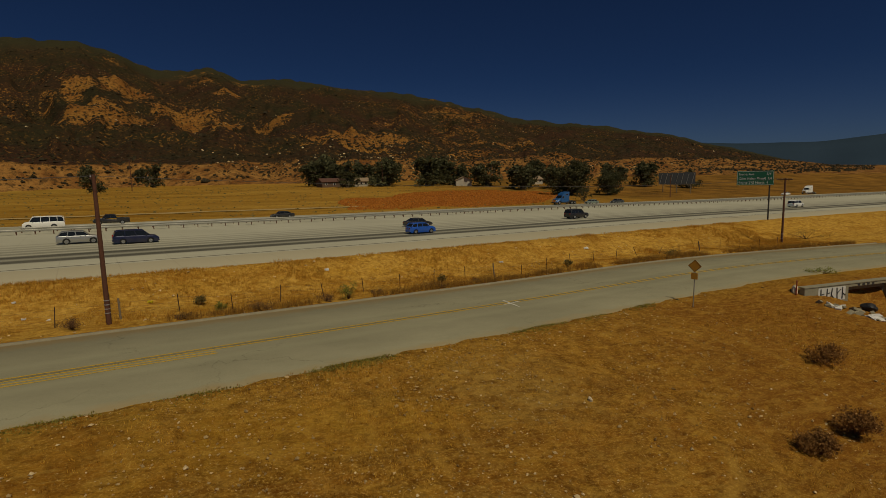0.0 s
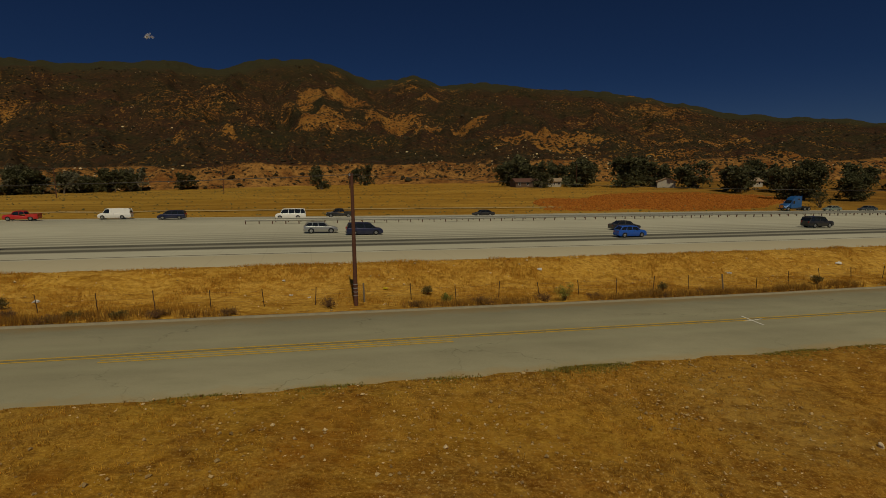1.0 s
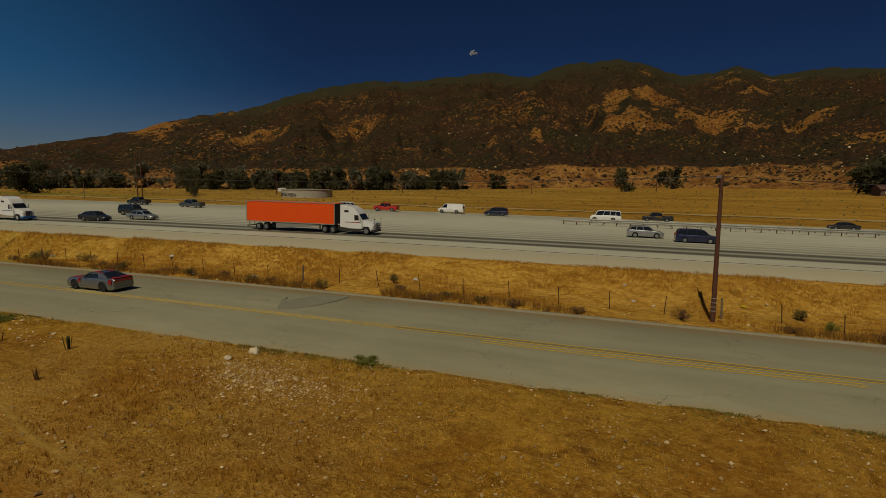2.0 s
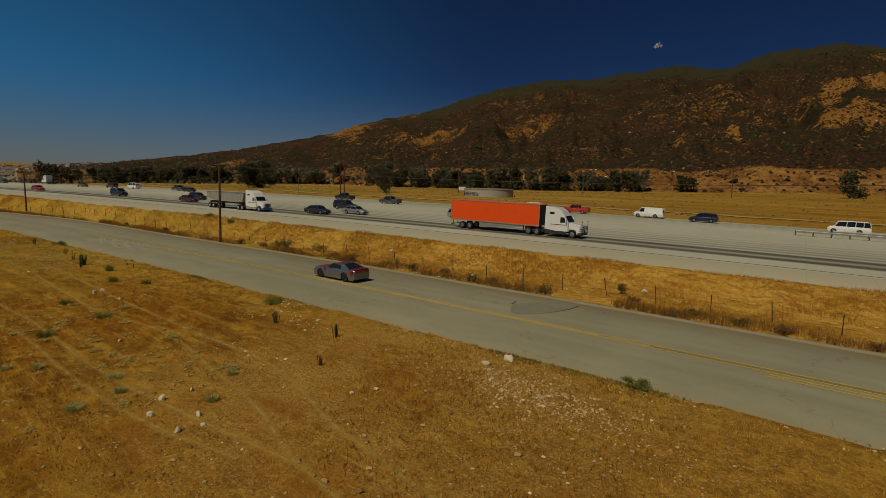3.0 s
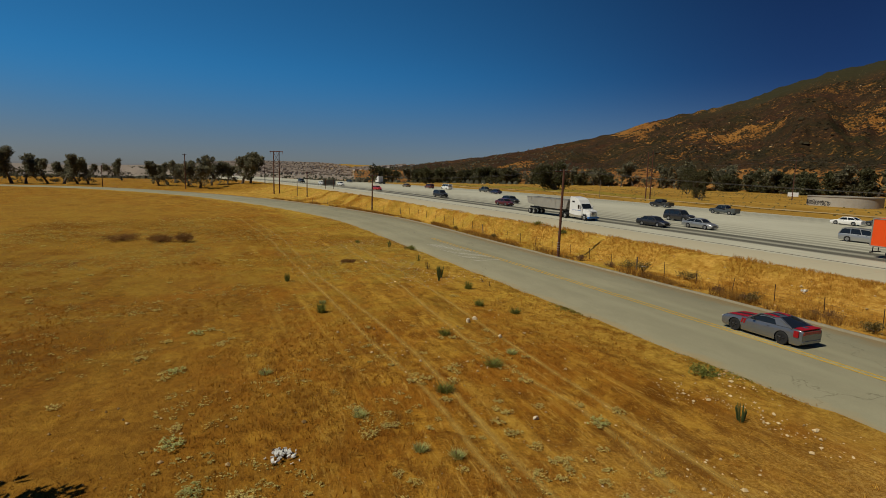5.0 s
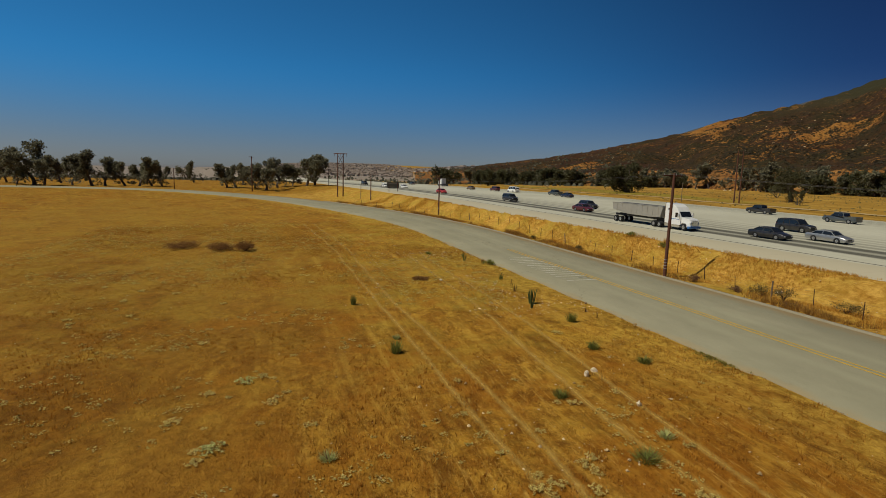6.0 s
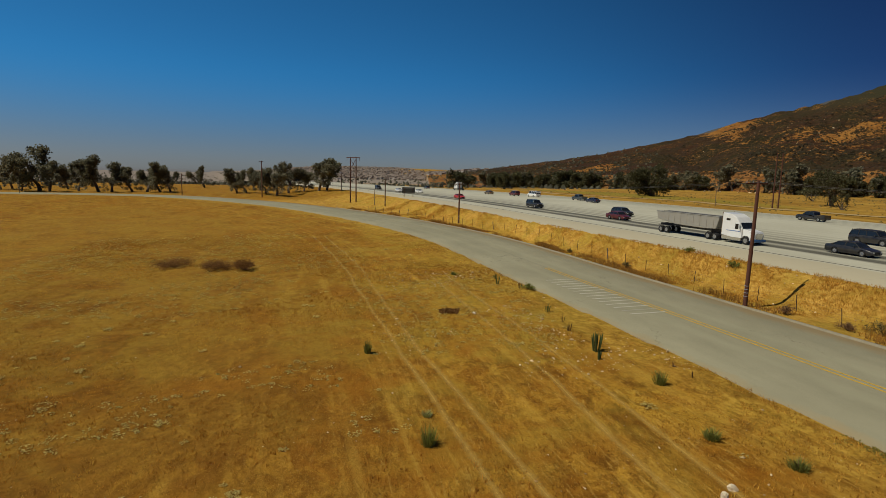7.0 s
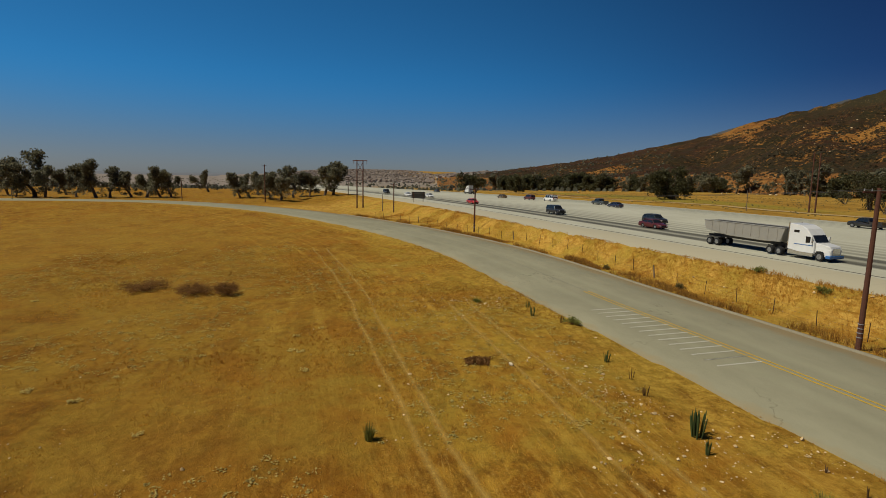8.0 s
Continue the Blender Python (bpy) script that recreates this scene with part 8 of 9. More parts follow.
# pale flat weeds over the field: one built, the rest copied
def pale_weed(seed, m):
    rng = np.random.default_rng(seed)
    w = thing("flat_weed", m, "pale grey-green flat weed in dry stubble", "weed", "flat weeds")
    k = 26
    a, s = rng.uniform(0, 2 * pi, k), rng.random(k) ** 0.6 * 0.42
    P = np.column_stack([s * np.cos(a), s * np.sin(a), 0.06 + 0.10 * rng.random(k)])
    co, qd = leaf_cloud(P, np.full(k, 0.10), 420, 0.045, rng, 0.6, 0.35)
    co[:, 2] = np.maximum(co[:, 2], 0.015)
    lv = new("foliage", mesh_from("foliage", co, qd, M["pale_leaf"], False))
    lv.parent = w
    b = rng.uniform(0, 2 * pi)
    bm = tube(B(), [(-0.34 * cos(b), -0.30 * sin(b), 0.05), (-0.1 * cos(b + 0.5), -0.1 * sin(b + 0.5), 0.03), (0.1 * cos(b), 0.1 * sin(b), 0.03), (0.38 * cos(b + 0.3), 0.36 * sin(b + 0.3), 0.06)], [0.004, 0.011, 0.011, 0.004], 4)
    part("runner", bm, M["dry_twig"], w)
    return w


weed_rng = random.Random(21)
weeds = [pale_weed(700 + k, pose(x, y, ground_z(x, y))) for k, (x, y) in enumerate(((-38.9, -4.6), (-36.0, -3.4), (-41.5, -2.6)))]
for k in range(120):
    if k % 2:
        x, y = weed_rng.gauss(-46, 7), weed_rng.gauss(6.5, 3.0)
    else:
        x, y = weed_rng.uniform(-120, -30), weed_rng.uniform(-30, 11)
    if k % 7 == 2:
        x, y = weed_rng.gauss(-76, 5), weed_rng.gauss(-18.5, 2.6)
    elif k % 7 == 4:
        x, y = weed_rng.gauss(-57.2, 2.2), weed_rng.gauss(-5.2, 1.6)
    s = weed_rng.uniform(0.3, 0.85)
    copy_thing(weeds[k % 3], Matrix.LocRotScale((x, y, ground_z(x, y)), Euler((0, 0, weed_rng.uniform(0, 6))), (s, s, s)))


# weeds whose places stand out: sage-green mats, tan mats and wispy tufts
sage = pale_weed(720, pose(-40.0, -3.1, ground_z(-40.0, -3.1)))
for ob in sage.children:
    if ob.name.startswith("foliage"):
        ob.data.materials[0] = M["sage_leaf"]
tagged(sage, "sage-green flat mat of weeds in dry stubble", "weed", "flat weeds")
for x, y in ((-37.6, -4.6), (-42.2, -4.0), (-53.1, -6.1), (-45.4, -5.1), (-59.6, -5.9), (-40.0, 0.1), (-42.8, 10.4), (-35.8, 10.5)):
    s = weed_rng.uniform(0.8, 1.2)
    copy_thing(sage, Matrix.LocRotScale((x, y, ground_z(x, y)), Euler((0, 0, weed_rng.uniform(0, 6))), (s, s, s)))
for k, (x, y) in enumerate(((-37.0, -3.3), (-37.2, 1.8), (-34.8, 2.9), (-46.1, 5.2), (-49.0, 6.7), (-43.8, 6.6), (-42.9, 7.0), (-41.8, 7.2), (-40.7, 7.4), (-40.2, 7.6), (-41.0, 9.4), (-40.2, 6.4), (-39.7, 7.0), (-34.8, 5.8), (-39.4, 3.4), (-41.1, 4.2), (-40.8, 2.5), (-44.7, 2.4), (-46.5, 1.5), (-44.7, 8.8))):
    s = weed_rng.uniform(0.45, 0.75) if k else 1.2
    copy_thing(weeds[k % 3], Matrix.LocRotScale((x, y, ground_z(x, y)), Euler((0, 0, weed_rng.uniform(0, 6))), (s, s, s)))
for k, (x, y) in enumerate(((-36.3, 6.1), (-42.6, 3.2), (-45.8, 1.6), (-38.2, 6.5), (-35.0, 10.2), (-32.8, 8.4), (-50.8, 10.4), (-35.7, 4.4), (-64.6, 1.8), (-41.9, 4.3), (-51.6, -2.0))):
    wispy_weed(x, y, 0.26, 0.55 + 0.1 * (k % 4), 340 + k, "sage_leaf")


# ---------------------------------------------------------------- stones
def stone_mesh(seed):
    rng = np.random.default_rng(seed)
    bm = B()
    bmesh.ops.create_icosphere(bm, subdivisions=2, radius=1)
    for v in bm.verts:
        n = noise.noise(v.co * 1.3 + Vector((seed * 3.1, 0, 0))) * 0.45 + noise.noise(v.co * 3 + Vector((0, seed, 0))) * 0.15
        v.co *= 1 + n
        v.co.z *= 0.72
    me = bpy.data.meshes.new("boulder")
    bm.to_mesh(me)
    bm.free()
    me.materials.append(plain("pale_granite", (0.66, 0.55, 0.38), 0.9, vary=0.25, scale=2.5, bump=0.02, dirt=(0.42, 0.30, 0.16)) if seed == 1 else bpy.data.materials["pale_granite"])
    return me


boulders = [stone_mesh(k) for k in (1, 2, 3)]
for k, (x, y, r) in enumerate(((-27.5, 20.7, 0.26), (-27.9, 19.4, 0.18), (-80.5, 7.6, 0.16), (-43.8, 8.2, 0.12), (-34.2, 7.0, 0.14), (-33.0, 6.2, 0.13), (-53.5, 10.9, 0.14), (47.0, 30.6, 0.4), (16.6, 20.6, 0.14), (-57.0, 10.2, 0.18), (-38.3, -3.2, 0.16), (-31.2, 6.5, 0.13), (-31.9, 7.5, 0.12), (-57.4, 10.8, 0.15), (-34.3, 8.2, 0.1), (-31.0, 7.3, 0.1))):
    ob = new("boulder", boulders[k % 3])
    ob.matrix_world = Matrix.LocRotScale((x, y, ground_z(x, y) + r * 0.42), Euler((0.1 * k, 0.2 * k, k * 1.3)), (r * 1.15, r * 0.95, r * 0.9))
    tagged(ob, "pale weathered boulder on dry ground", "boulder", "boulders")


def scatter_stones(name, xs, ys, rs, label, seed, mat="rock"):
    rng = np.random.default_rng(seed)
    base = np.array([(1, 0, 0), (-1, 0, 0), (0, 1, 0), (0, -1, 0), (0, 0, 1), (0, 0, -1), (0.6, 0.6, 0.5), (-0.6, -0.5, 0.6)], float)
    tri = np.array([(4, 0, 6), (6, 0, 2), (4, 6, 2), (4, 2, 1), (4, 1, 7), (7, 1, 3), (4, 7, 3), (4, 3, 0), (5, 2, 0), (5, 1, 2), (5, 3, 1), (5, 0, 3)])
    n = len(xs)
    sh = base[None] * rng.uniform(0.6, 1.25, (n, 8, 1)) * rng.uniform(0.65, 1.2, (n, 1, 3))
    a = rng.uniform(0, 2 * pi, n)
    c, s = np.cos(a), np.sin(a)
    x, y = sh[..., 0] * c[:, None] - sh[..., 1] * s[:, None], sh[..., 0] * s[:, None] + sh[..., 1] * c[:, None]
    V = np.stack([x * rs[:, None] + xs[:, None], y * rs[:, None] + ys[:, None], sh[..., 2] * rs[:, None] * 0.75 + (height(xs, ys) + rs * 0.25)[:, None]], -1).reshape(-1, 3)
    Tq = (tri[None] + (np.arange(n) * 8)[:, None, None]).reshape(-1, 3)
    return tagged(new(name, mesh_from(name, V, Tq, M[mat], False)), label, "stones", kind="stuff")


rng = np.random.default_rng(8)
n = 1700
scatter_stones("stone_heap", -24.6 + rng.normal(0, 2.6, n), 18.4 + rng.normal(0, 1.0, n), np.clip(rng.lognormal(-3.35, 0.45, n), 0.02, 0.12), "heap of broken pale stones beside the road", 9)
n = 5500
sx, sy = rng.uniform(-125, 42, n), rng.uniform(-34, 25, n)
lt = along(ROAD, sx, sy)[0]
ok = (lt < -ROAD_S - 0.3) & (wave(sx, sy, 11, 74) + 0.6 * wave(sx, sy, 4, 73) > 0.0)
scatter_stones("loose_stones", sx[ok], sy[ok], np.clip(rng.lognormal(-3.6, 0.5, n), 0.014, 0.12)[ok], "loose pale stones strewn over dry ground", 10)
n = 5000
sx = rng.uniform(-98, -30, n)
sy = np.interp(-sx, -ROAD[:, 0], ROAD[:, 1]) - ROAD_S - 0.3 - np.abs(rng.normal(0, 6.5, n))
ok = wave(sx, sy, 6, 78) + 0.6 * wave(sx, sy, 2.5, 79) > 0.38
scatter_stones("roadside_stones", sx[ok], sy[ok], np.clip(rng.lognormal(-3.2, 0.5, n), 0.016, 0.13)[ok], "pale stones and dry crumbs along the field's edge", 14)
n = 1800
sx = rng.uniform(-32, 36, n)
sy = np.interp(-sx, -ROAD[:, 0], ROAD[:, 1]) - ROAD_S - 0.3 - 17 * rng.random(n)
ok = wave(sx, sy, 7, 85) + 0.7 * wave(sx, sy, 2.5, 86) > 0.0
scatter_stones("field_stones", sx[ok], sy[ok], np.clip(rng.lognormal(-3.25, 0.5, n), 0.016, 0.13)[ok], "pale stones strewn over bare red-brown earth", 15)
n = 1500
sx = rng.uniform(-130, 70, n)
sy = np.interp(-sx, -ROAD[:, 0], ROAD[:, 1]) + rng.uniform(8, 26, n)
lt, lf = along(ROAD, sx, sy)[0], along(FWY, sx, sy)[0]
ok = (lt > ROAD_N + 0.4) & (lf < -FWY_S - 0.4)
scatter_stones("verge_stones", sx[ok], sy[ok], np.clip(rng.lognormal(-2.9, 0.5, n), 0.02, 0.2)[ok], "pale stones and litter on the grassy bank", 12)


# ---------------------------------------------------------------- dry grass
def grass(name, xs, ys, hs, blades, mat, label, seed, width=0.035, lean=0.45):
    """Tufts of narrow leaning blades as one mesh."""
    rng = np.random.default_rng(seed)
    n = len(xs) * blades
    k = np.repeat(np.arange(len(xs)), blades)
    z = height(xs, ys)
    a = rng.uniform(0, 2 * pi, n)
    r = rng.random(n) * 0.16
    bx, by = xs[k] + r * np.cos(a), ys[k] + r * np.sin(a)
    bz = z[k] - 0.02
    h = hs[k] * rng.uniform(0.55, 1.15, n)
    la = rng.uniform(0, 2 * pi, n)
    lx, ly = np.cos(la) * h * lean * rng.random(n), np.sin(la) * h * lean * rng.random(n)
    w = width * rng.uniform(0.6, 1.4, n)
    wa = rng.uniform(0, pi, n)
    wx, wy = np.cos(wa) * w, np.sin(wa) * w
    V = np.stack([np.stack([bx - wx, by - wy, bz], -1), np.stack([bx + wx, by + wy, bz], -1), np.stack([bx + lx, by + ly, bz + h], -1)], 1).reshape(-1, 3)
    return tagged(new(name, mesh_from(name, V, np.arange(n * 3).reshape(-1, 3), mat, False)), label, "grass", kind="stuff")


rng = np.random.default_rng(31)
n = 240000
sx = rng.uniform(-190, 85, n)
sy = np.interp(-sx, -ROAD[:, 0], ROAD[:, 1]) + rng.uniform(6, 34, n)
lt, lf = along(ROAD, sx, sy)[0], along(FWY, sx, sy)[0]
ok = (lt > ROAD_N + 0.2) & (lf < -FWY_S - 0.1) & (wave(sx, sy, 3.0, 61) + 0.5 * wave(sx, sy, 9, 62) > -0.25 + 0.8 * (rng.random(n) - 0.5))
sx, sy, lt, lf = sx[ok], sy[ok], lt[ok], lf[ok]
hh = 0.20 + 0.12 * wave(sx, sy, 4, 63) + 0.30 * smooth(2.4, 0.6, lt - ROAD_N) + 0.10 * wave(sx, sy, 1.5, 64) + 0.22 * smooth(0.3, 0.8, wave(sx, sy, 6, 60))
edge = (lt < ROAD_N + 1.7 + 0.8 * wave(sx, sy, 5, 77)) & (rng.random(len(sx)) < 0.75)
grass("edge_brush", sx[edge], sy[edge], np.clip(hh * 1.4, 0.12, 0.95)[edge], 6, M["brush_blade"], "tall brown dead brush along the kerb and fence", 35, 0.014, 0.5)
sx, sy, hh = sx[~edge], sy[~edge], hh[~edge]
grass("verge_grass", sx, sy, np.clip(hh, 0.05, 0.7), 5, M["straw"], "golden dry grass on the verge bank", 32, 0.013, 0.75)
n = 230000
sx, sy = -135 + 180 * rng.random(n), -38 + 68 * rng.random(n)
lt = along(ROAD, sx, sy)[0]
track = np.minimum(np.abs(-lt - 17.0 - 2 * wave(sx, sy, 40, 71)), np.abs(-lt - 19.0 - 2 * wave(sx, sy, 40, 71)))
dense = 1 - 0.6 * smooth(-20, 15, sx)
ok = (lt < -ROAD_S - 0.1) & (wave(sx, sy, 5, 65) + 0.6 * wave(sx, sy, 1.6, 66) > -0.6 + 0.8 * (rng.random(n) - 0.5)) & ((track > 0.28) | (rng.random(n) < 0.15)) & (rng.random(n) < dense)
sx, sy = sx[ok], sy[ok]
hh = 0.075 + 0.04 * wave(sx, sy, 6, 67) + 0.035 * wave(sx, sy, 1.8, 68) + 0.10 * smooth(0.1, 0.7, wave(sx, sy, 14, 69))
grass("stubble_grass", sx, sy, np.clip(hh, 0.04, 0.4), 4, M["straw_low"], "short dry golden stubble over the field", 33, 0.016, 0.8)
# taller bunches that stand in drifts
n = 52000
sx, sy = rng.uniform(-125, 40, n), rng.uniform(-34, 28, n)
lt = along(ROAD, sx, sy)[0]
drift = wave(sx, sy, 8, 121) + 0.6 * wave(sx, sy, 2.6, 122)
ok = (lt < -ROAD_S - 0.4) & (drift > 0.15 + 0.5 * (rng.random(n) - 0.5))
sx, sy, drift = sx[ok], sy[ok], drift[ok]
red = wave(sx, sy, 13, 123) + 0.4 * wave(sx, sy, 3, 124) > 0.0
hh = np.clip(0.10 + 0.10 * drift + 0.05 * wave(sx, sy, 1.2, 125), 0.06, 0.32)
grass("bunch_grass", sx[~red], sy[~red], hh[~red], 7, M["straw"], "drifts of taller golden dry grass in the field", 37, 0.014, 0.7)
grass("rusty_grass", sx[red], sy[red], hh[red], 7, M["rust_blade"], "drifts of rust-brown dry grass in the field", 38, 0.014, 0.7)
# countless small pale weeds lying flat
n = 7500
sx, sy = rng.uniform(-135, -34, n), rng.uniform(-38, 13, n)
lt = along(ROAD, sx, sy)[0]
ok = (lt < -ROAD_S - 1.0) & (wave(sx, sy, 10, 126) + 0.6 * wave(sx, sy, 3.5, 127) > 0.12)
sx, sy = sx[ok], sy[ok]
n = len(sx)
wr = rng.uniform(0.12, 0.34, n)
k = np.repeat(np.arange(n), 16)
qa, qs = rng.uniform(0, 2 * pi, n * 16), rng.random(n * 16) ** 0.5
P = np.column_stack([sx[k] + wr[k] * qs * np.cos(qa), sy[k] + wr[k] * qs * np.sin(qa), height(sx, sy)[k] + 0.02 + 0.09 * rng.random(n * 16) * (1.1 - qs)])
co, qd = leaf_cloud(P, np.full(len(P), 0.02), len(P) * 2, 0.058, rng, 0.6, 0.4)
tagged(new("weed_mats", mesh_from("weed_mats", co, qd, M["pale_leaf"], False)), "countless small pale weeds lying flat in the field", "weeds", kind="stuff")
# pebbles and crumbs of earth in the east of the field
n = 21000
sx, sy = rng.normal(0, 22, n), rng.uniform(-10, 34, n)
lt = along(ROAD, sx, sy)[0]
ok = (lt < -ROAD_S - 0.2) & (wave(sx, sy, 4, 75) + 0.5 * wave(sx, sy, 1.5, 76) > -0.2)
scatter_stones("pebbles", sx[ok], sy[ok], np.clip(rng.lognormal(-3.25, 0.5, n), 0.015, 0.12)[ok], "tan pebbles and clods scattered over bare brown earth", 34, "pebble")

# green gutter weeds where the south edge of the road breaks up
n = 2900
k = rng.integers(0, 15, n)
cx = np.array([-24.5, -21.5, -27.5, -12.0, -6.5, -1.0, 5.5, 7.5, 18.5, 20.0, 24.0, 30.0, 6.5, -46.0, -58.0])[k] + rng.normal(0, 0.85, n)
cy = np.interp(-cx, -ROAD[:, 0], ROAD[:, 1]) - ROAD_S - 0.1 - np.abs(rng.normal(0, 0.45, n))
grass("gutter_weeds", cx, cy, rng.uniform(0.03, 0.10, n), 5, leaf_mat("gutter_green", (0.185, 0.160, 0.032), (0.40, 0.335, 0.075)), "low green weeds at the broken edge of the road", 36, 0.034, 0.9)

# ---------------------------------------------------------------- distance
def blobs(name, xs, ys, rs, mat, label, category, seed, squash=0.8):
    """Small rough lumps of scrub as one mesh."""
    rng = np.random.default_rng(seed)
    base = np.array([(1, 0, 0.1), (0.3, 0.95, 0), (-0.8, 0.6, 0.15), (-0.8, -0.6, 0), (0.3, -0.95, 0.1), (0.45, 0.1, 0.9), (-0.4, 0.35, 1.0), (-0.2, -0.5, 0.75)])
    tri = np.array([(0, 1, 5), (1, 2, 6), (1, 6, 5), (2, 3, 6), (3, 7, 6), (3, 4, 7), (4, 0, 5), (4, 5, 7), (5, 6, 7)])
    n = len(xs)
    sh = base[None] * rng.uniform(0.65, 1.3, (n, 8, 1))
    a = rng.uniform(0, 2 * pi, n)
    c, s = np.cos(a)[:, None], np.sin(a)[:, None]
    V = np.stack([(sh[..., 0] * c - sh[..., 1] * s) * rs[:, None] + xs[:, None], (sh[..., 0] * s + sh[..., 1] * c) * rs[:, None] + ys[:, None],
                  sh[..., 2] * rs[:, None] * squash + (height(xs, ys) - rs * 0.1)[:, None]], -1).reshape(-1, 3)
    Tq = (tri[None] + (np.arange(n) * 8)[:, None, None]).reshape(-1, 3)
    return tagged(new(name, mesh_from(name, V, Tq, mat, False)), label, category, kind="stuff")


M["hill_bush"] = leaf_mat("hill_chaparral", (0.026, 0.020, 0.010), (0.066, 0.052, 0.024))
rng = np.random.default_rng(51)
n = 185000
az = np.radians(rng.uniform(-62, 76, n))
r = 400 + 900 * rng.random(n) ** 1.15
bx, by = -r * np.sin(az), r * np.cos(az)
hh = mountain(bx, by)
opened = open_grass(bx, by)
want = np.where(opened > 0.35, 0.74 - 0.22 * smooth(0.6, 0.95, opened) + 0.25 * wave(bx, by, 40, 81), 0.16) * smooth(4, 12, hh)
want = np.where((hh > 1.0) & (hh < 16), 0.16, want)
keep = (rng.random(n) < want) & (hh > 1.0)
blobs("hill_scrub", bx[keep], by[keep], (rng.lognormal(0.05, 0.36, n) * (0.75 + r * 0.0004))[keep], M["hill_bush"], "dark scrub bushes dotted over the mountainside", "scrub", 52)
n = 2600
az = np.radians(rng.uniform(-50, 70, n))
r = 420 + 800 * rng.random(n) ** 1.3
bx, by = -r * np.sin(az), r * np.cos(az)
keep = wave(bx, by, 90, 83) + 0.6 * wave(bx, by, 30, 84) > 0.35
scatter_stones("hill_rocks", bx[keep], by[keep], rng.uniform(0.5, 1.5, n)[keep], "pale rock outcrops on the mountainside", 53)
n = 5000
bx, by = rng.uniform(-380, 150, n), rng.uniform(95, 330, n)
lf = along(FWY, bx, by)[0]
keep = (lf > FWY_N + 3) & (np.hypot(bx, by) < 400)
blobs("field_tufts", bx[keep], by[keep], rng.uniform(0.12, 0.42, n)[keep], M["olive_leaf"], "low olive tufts in the field beyond the freeway", "scrub", 54)

# rusty buckwheat in its patch
n = 17000
bx, by = rng.uniform(30, 154, n), rng.uniform(-36, 36, n)
keep = (bx - 92) ** 2 / 62 ** 2 + by ** 2 / 34 ** 2 + 0.35 * wave(bx, by, 14, 85) < 0.85
by = by + 155 + 0.33 * bx
M["buckwheat"] = leaf_mat("rusty_buckwheat", (0.34, 0.100, 0.012), (0.60, 0.225, 0.032))
blobs("buckwheat", bx[keep], by[keep], rng.uniform(0.16, 0.5, n)[keep], M["buckwheat"], "low rust-orange buckwheat bushes in the field beyond the freeway", "scrub", 55)

# suburb in the valley: gabled houses and garden trees
# walls and roofs paled, the valley's haze worked into their colours
M["suburb"] = leaf_mat("suburb_walls", (0.46, 0.40, 0.34), (0.72, 0.66, 0.58), 0.9)
M["suburb_roof"] = leaf_mat("suburb_roofs", (0.28, 0.225, 0.19), (0.40, 0.335, 0.29), 0.9)
n = 5200
az = np.radians(rng.uniform(66, 96, n))
r = 1350 + 2700 * rng.random(n)
hx, hy = -r * np.sin(az), r * np.cos(az)
hz = height(hx, hy)
keep = (hz < 80) & (hy < 330)
hx, hy, hz = hx[keep], hy[keep], hz[keep]
n = len(hx)
w, d, hh, tn = rng.uniform(3.2, 5.5, n), rng.uniform(3.0, 4.8, n), rng.uniform(2.6, 4.6, n), rng.uniform(0, pi, n)


def placed(local):
    c, s = np.cos(tn)[:, None], np.sin(tn)[:, None]
    x, y, zz = local
    return np.stack([x * c - y * s + hx[:, None], x * s + y * c + hy[:, None], zz + hz[:, None]], -1).reshape(-1, 3)


sx8 = np.array([-1, 1, 1, -1, -1, 1, 1, -1.0])
sy8 = np.array([-1, -1, 1, 1, -1, -1, 1, 1.0])
sz8 = np.array([0, 0, 0, 0, 1, 1, 1, 1.0])
V = placed((w[:, None] * sx8, d[:, None] * sy8, hh[:, None] * sz8 - 0.5))
Q = (np.array([(0, 1, 5, 4), (1, 2, 6, 5), (2, 3, 7, 6), (3, 0, 4, 7)])[None] + (np.arange(n) * 8)[:, None, None]).reshape(-1, 4)
tagged(new("suburb_walls", mesh_from("suburb_walls", V, Q, M["suburb"], False)), "walls of many small tan houses in the hazy valley", "houses", kind="stuff")
rx = np.array([-1.1, 1.1, 1.1, -1.1, -1.1, 1.1])
ry = np.array([-1.1, -1.1, 1.1, 1.1, 0, 0])
rz = np.array([0, 0, 0, 0, 1, 1.0])
V = placed((w[:, None] * rx, d[:, None] * ry, hh[:, None] - 0.5 + 1.9 * rz[None]))
Q = (np.array([(0, 1, 5, 4), (2, 3, 4, 5), (1, 2, 5, 5), (3, 0, 4, 4)])[None] + (np.arange(n) * 6)[:, None, None]).reshape(-1, 4)[..., :]
tri = (np.array([(0, 1, 5), (0, 5, 4), (2, 3, 4), (2, 4, 5), (1, 2, 5), (3, 0, 4)])[None] + (np.arange(n) * 6)[:, None, None]).reshape(-1, 3)
tagged(new("suburb_roofs", mesh_from("suburb_roofs", V, tri, M["suburb_roof"], False)), "brown gabled roofs of the valley suburb", "roofs", kind="stuff")
# leaf colours lifted to carry the same distance haze
M["valley_tree"] = leaf_mat("valley_garden_trees", (0.065, 0.066, 0.044), (0.15, 0.145, 0.095))
n = 3400
az = np.radians(rng.uniform(60, 124, n))
r = 560 + 2300 * rng.random(n) ** 1.2
bx, by = -r * np.sin(az), r * np.cos(az)
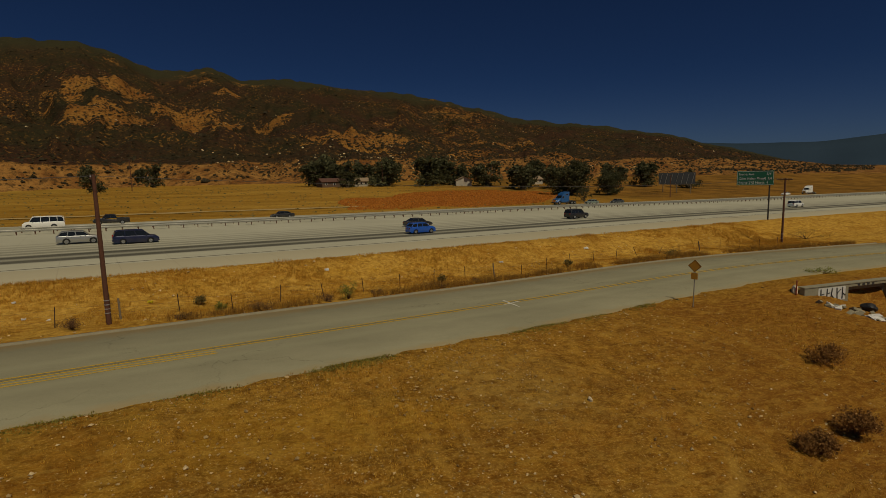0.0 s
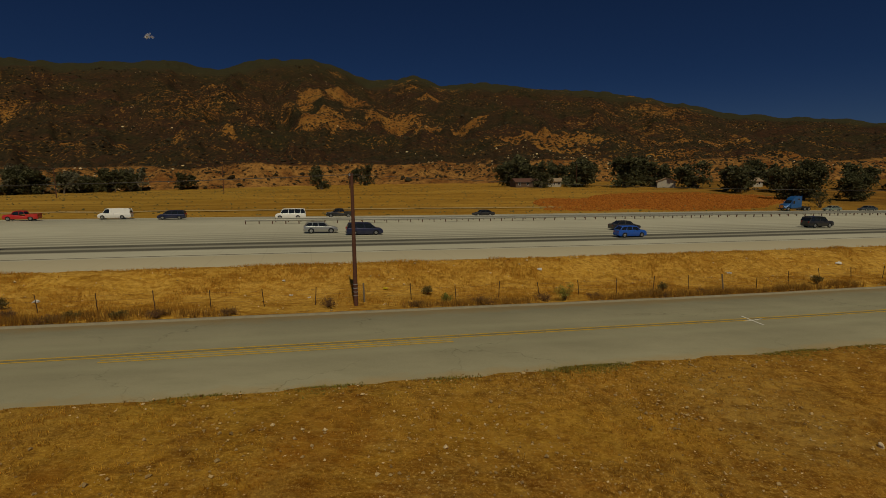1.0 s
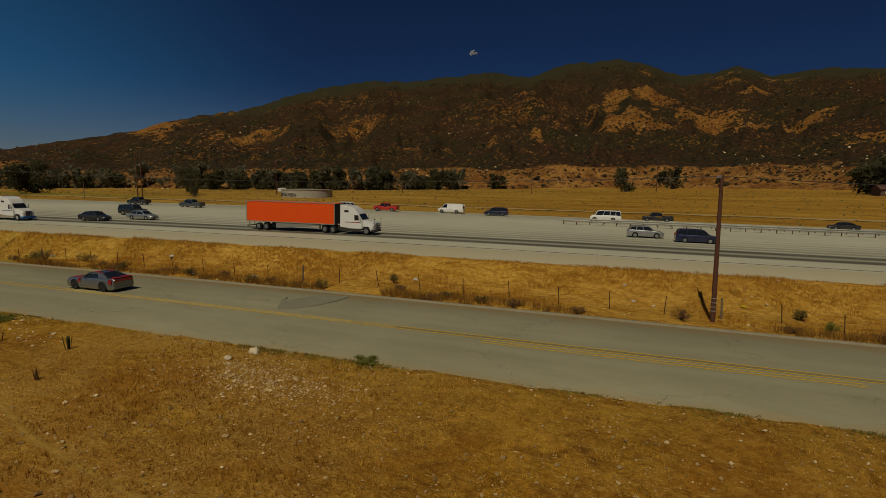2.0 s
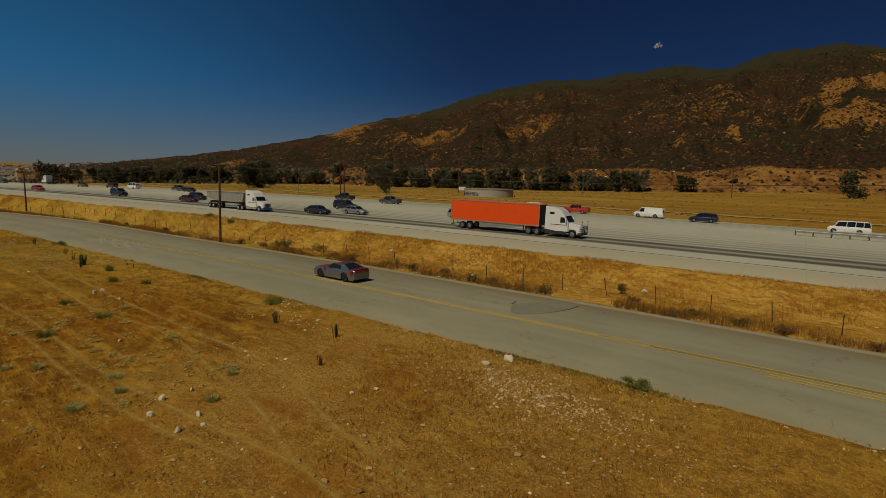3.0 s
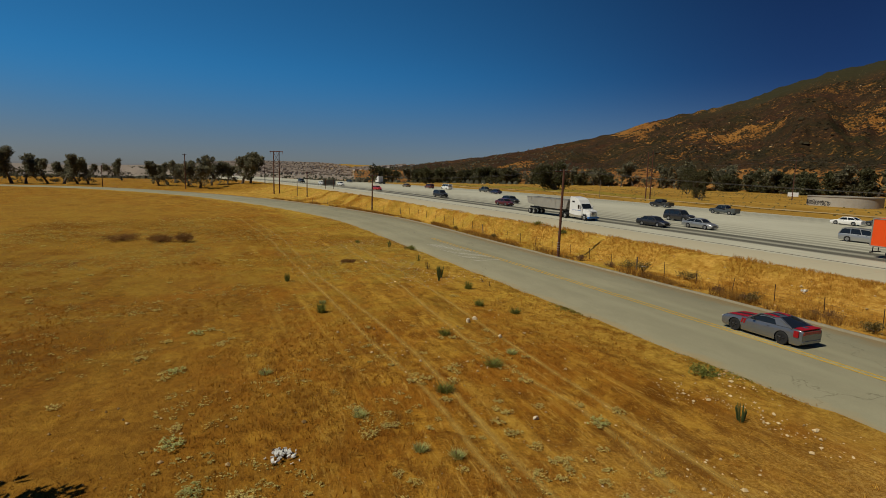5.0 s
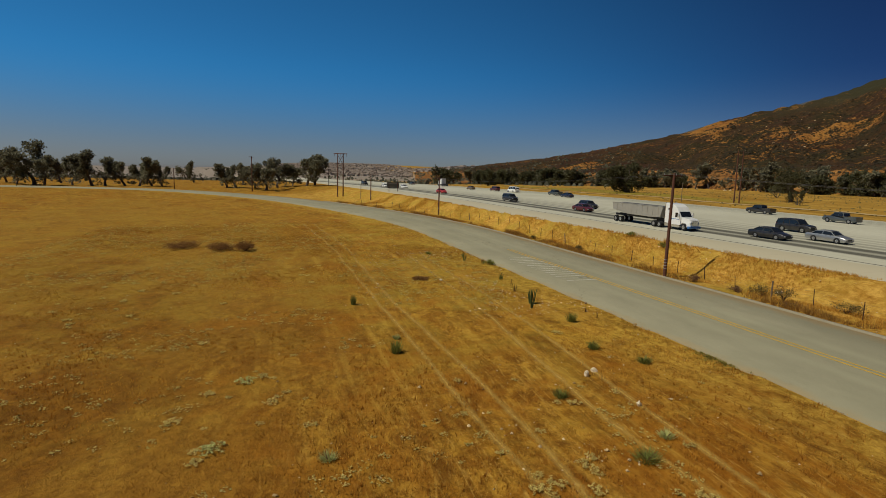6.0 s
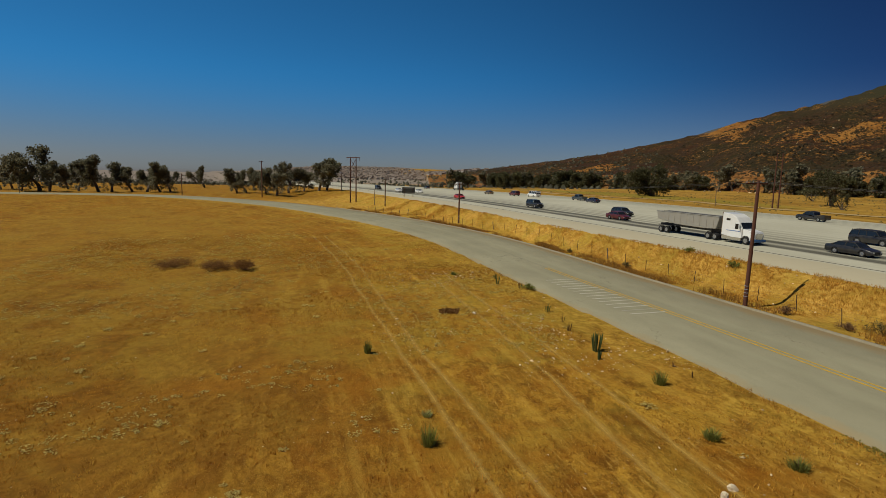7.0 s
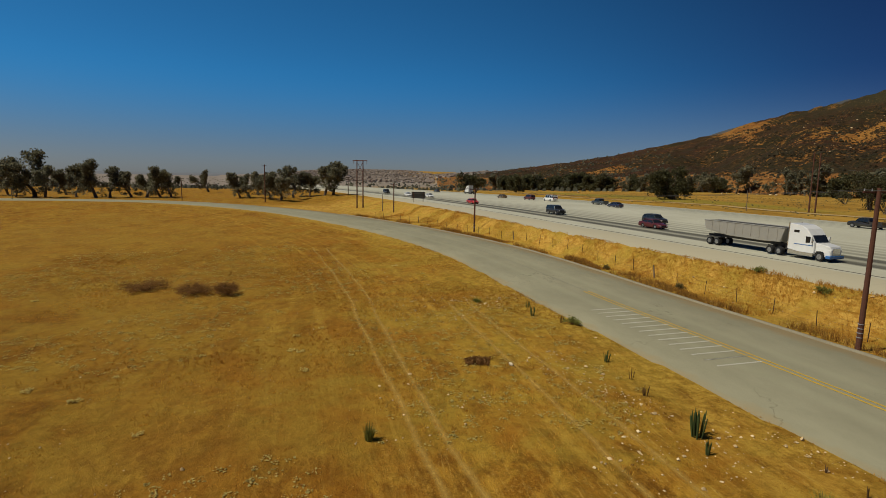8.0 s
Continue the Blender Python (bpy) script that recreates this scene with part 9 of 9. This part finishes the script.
blobs("valley_trees", bx, by, rng.uniform(1.2, 3.2, n), M["valley_tree"], "dark garden trees among the valley houses", "trees", 56, 1.2)


# mountains far beyond, distance haze painted into their blue and grey colours
def far_range(name, az0, az1, r, crest, seed, colour, label, level=1.0, jag_size=1.0):
    m = 140
    az = np.radians(np.linspace(az0, az1, m))
    u = np.linspace(0, 1, m)
    top = crest * (0.84 + jag_size * (0.10 * wave(u * 40, u * 0, 7, seed) + 0.06 * wave(u * 40, u * 0, 2.2, seed + 1))) * smooth(0, 0.12, u) * smooth(1.0, 0.88, u) * (level + (1 - level) * u)
    rows = []
    for k, (f, rr) in enumerate(((0.0, 0.9), (0.35, 0.94), (0.75, 0.975), (1.0, 1.0), (0.2, 1.04))):
        jag = 1 + 0.012 * wave(u * 40, u * 0 + k * 3, 1.6, seed + 3)
        rows.append(np.stack([-r * rr * jag * np.sin(az), r * rr * jag * np.cos(az), top * f - 60], -1))
    V = np.stack(rows, 1)
    k = np.arange(m * 5).reshape(m, 5)
    Q = np.stack([k[:-1, :-1], k[1:, :-1], k[1:, 1:], k[:-1, 1:]], -1).reshape(-1, 4)
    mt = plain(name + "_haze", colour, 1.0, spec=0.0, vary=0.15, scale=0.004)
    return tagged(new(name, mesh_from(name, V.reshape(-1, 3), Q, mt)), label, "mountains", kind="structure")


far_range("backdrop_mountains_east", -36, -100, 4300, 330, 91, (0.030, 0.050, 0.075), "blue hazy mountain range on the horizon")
# haze mixed into the base greys of the ridge and western hills
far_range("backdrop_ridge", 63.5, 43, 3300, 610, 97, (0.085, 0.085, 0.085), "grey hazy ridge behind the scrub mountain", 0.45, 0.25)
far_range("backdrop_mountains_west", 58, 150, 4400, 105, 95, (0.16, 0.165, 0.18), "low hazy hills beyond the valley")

# one small cloud
bm = B()
crng = random.Random(4)
for k in range(16):
    c = Vector((crng.gauss(0, 9), crng.gauss(0, 5), crng.gauss(0, 4)))
    bmesh.ops.create_icosphere(bm, subdivisions=2, radius=crng.uniform(2.5, 7), matrix=Matrix.Translation(c))
for v in bm.verts:
    v.co += Vector((noise.noise(v.co * 0.2), noise.noise(v.co * 0.2 + Vector((9, 0, 0))), noise.noise(v.co * 0.2 + Vector((0, 9, 0))))) * 3.5
me = bpy.data.meshes.new("cloud")
bm.to_mesh(me)
bm.free()
nc = Nodes("cloud_white")
tr = nc.add("ShaderNodeBsdfTransparent")
mx = nc.add("ShaderNodeMixShader")
nc.link(nc.ramp(nc.noise(0.09, 5, 0.7), (0.44, 0), (0.66, 0.5)), mx.inputs[0])
nc.link(tr.outputs[0], mx.inputs[1])
nc.link(nc.bsdf.outputs[0], mx.inputs[2])
nc.link(mx.outputs[0], nc.t.nodes["Material Output"].inputs[0])
me.materials.append(nc.done((0.8, 0.8, 0.8), 1.0, spec=0.0))
cl = new("cloud", me)
a, e, dist = radians(23.4), radians(13.1), 4300
cl.scale = (1.75, 1.75, 1.5)
cl.location = (-dist * sin(a) * cos(e), dist * cos(a) * cos(e), dist * sin(e) + 10)
tagged(cl, "single small wispy white cloud in a clear sky", "cloud", kind="structure")

# the tree whose shade falls into the field, just south of the path
tree("oak", -40.3, -15.0, 8.9, 0.8)
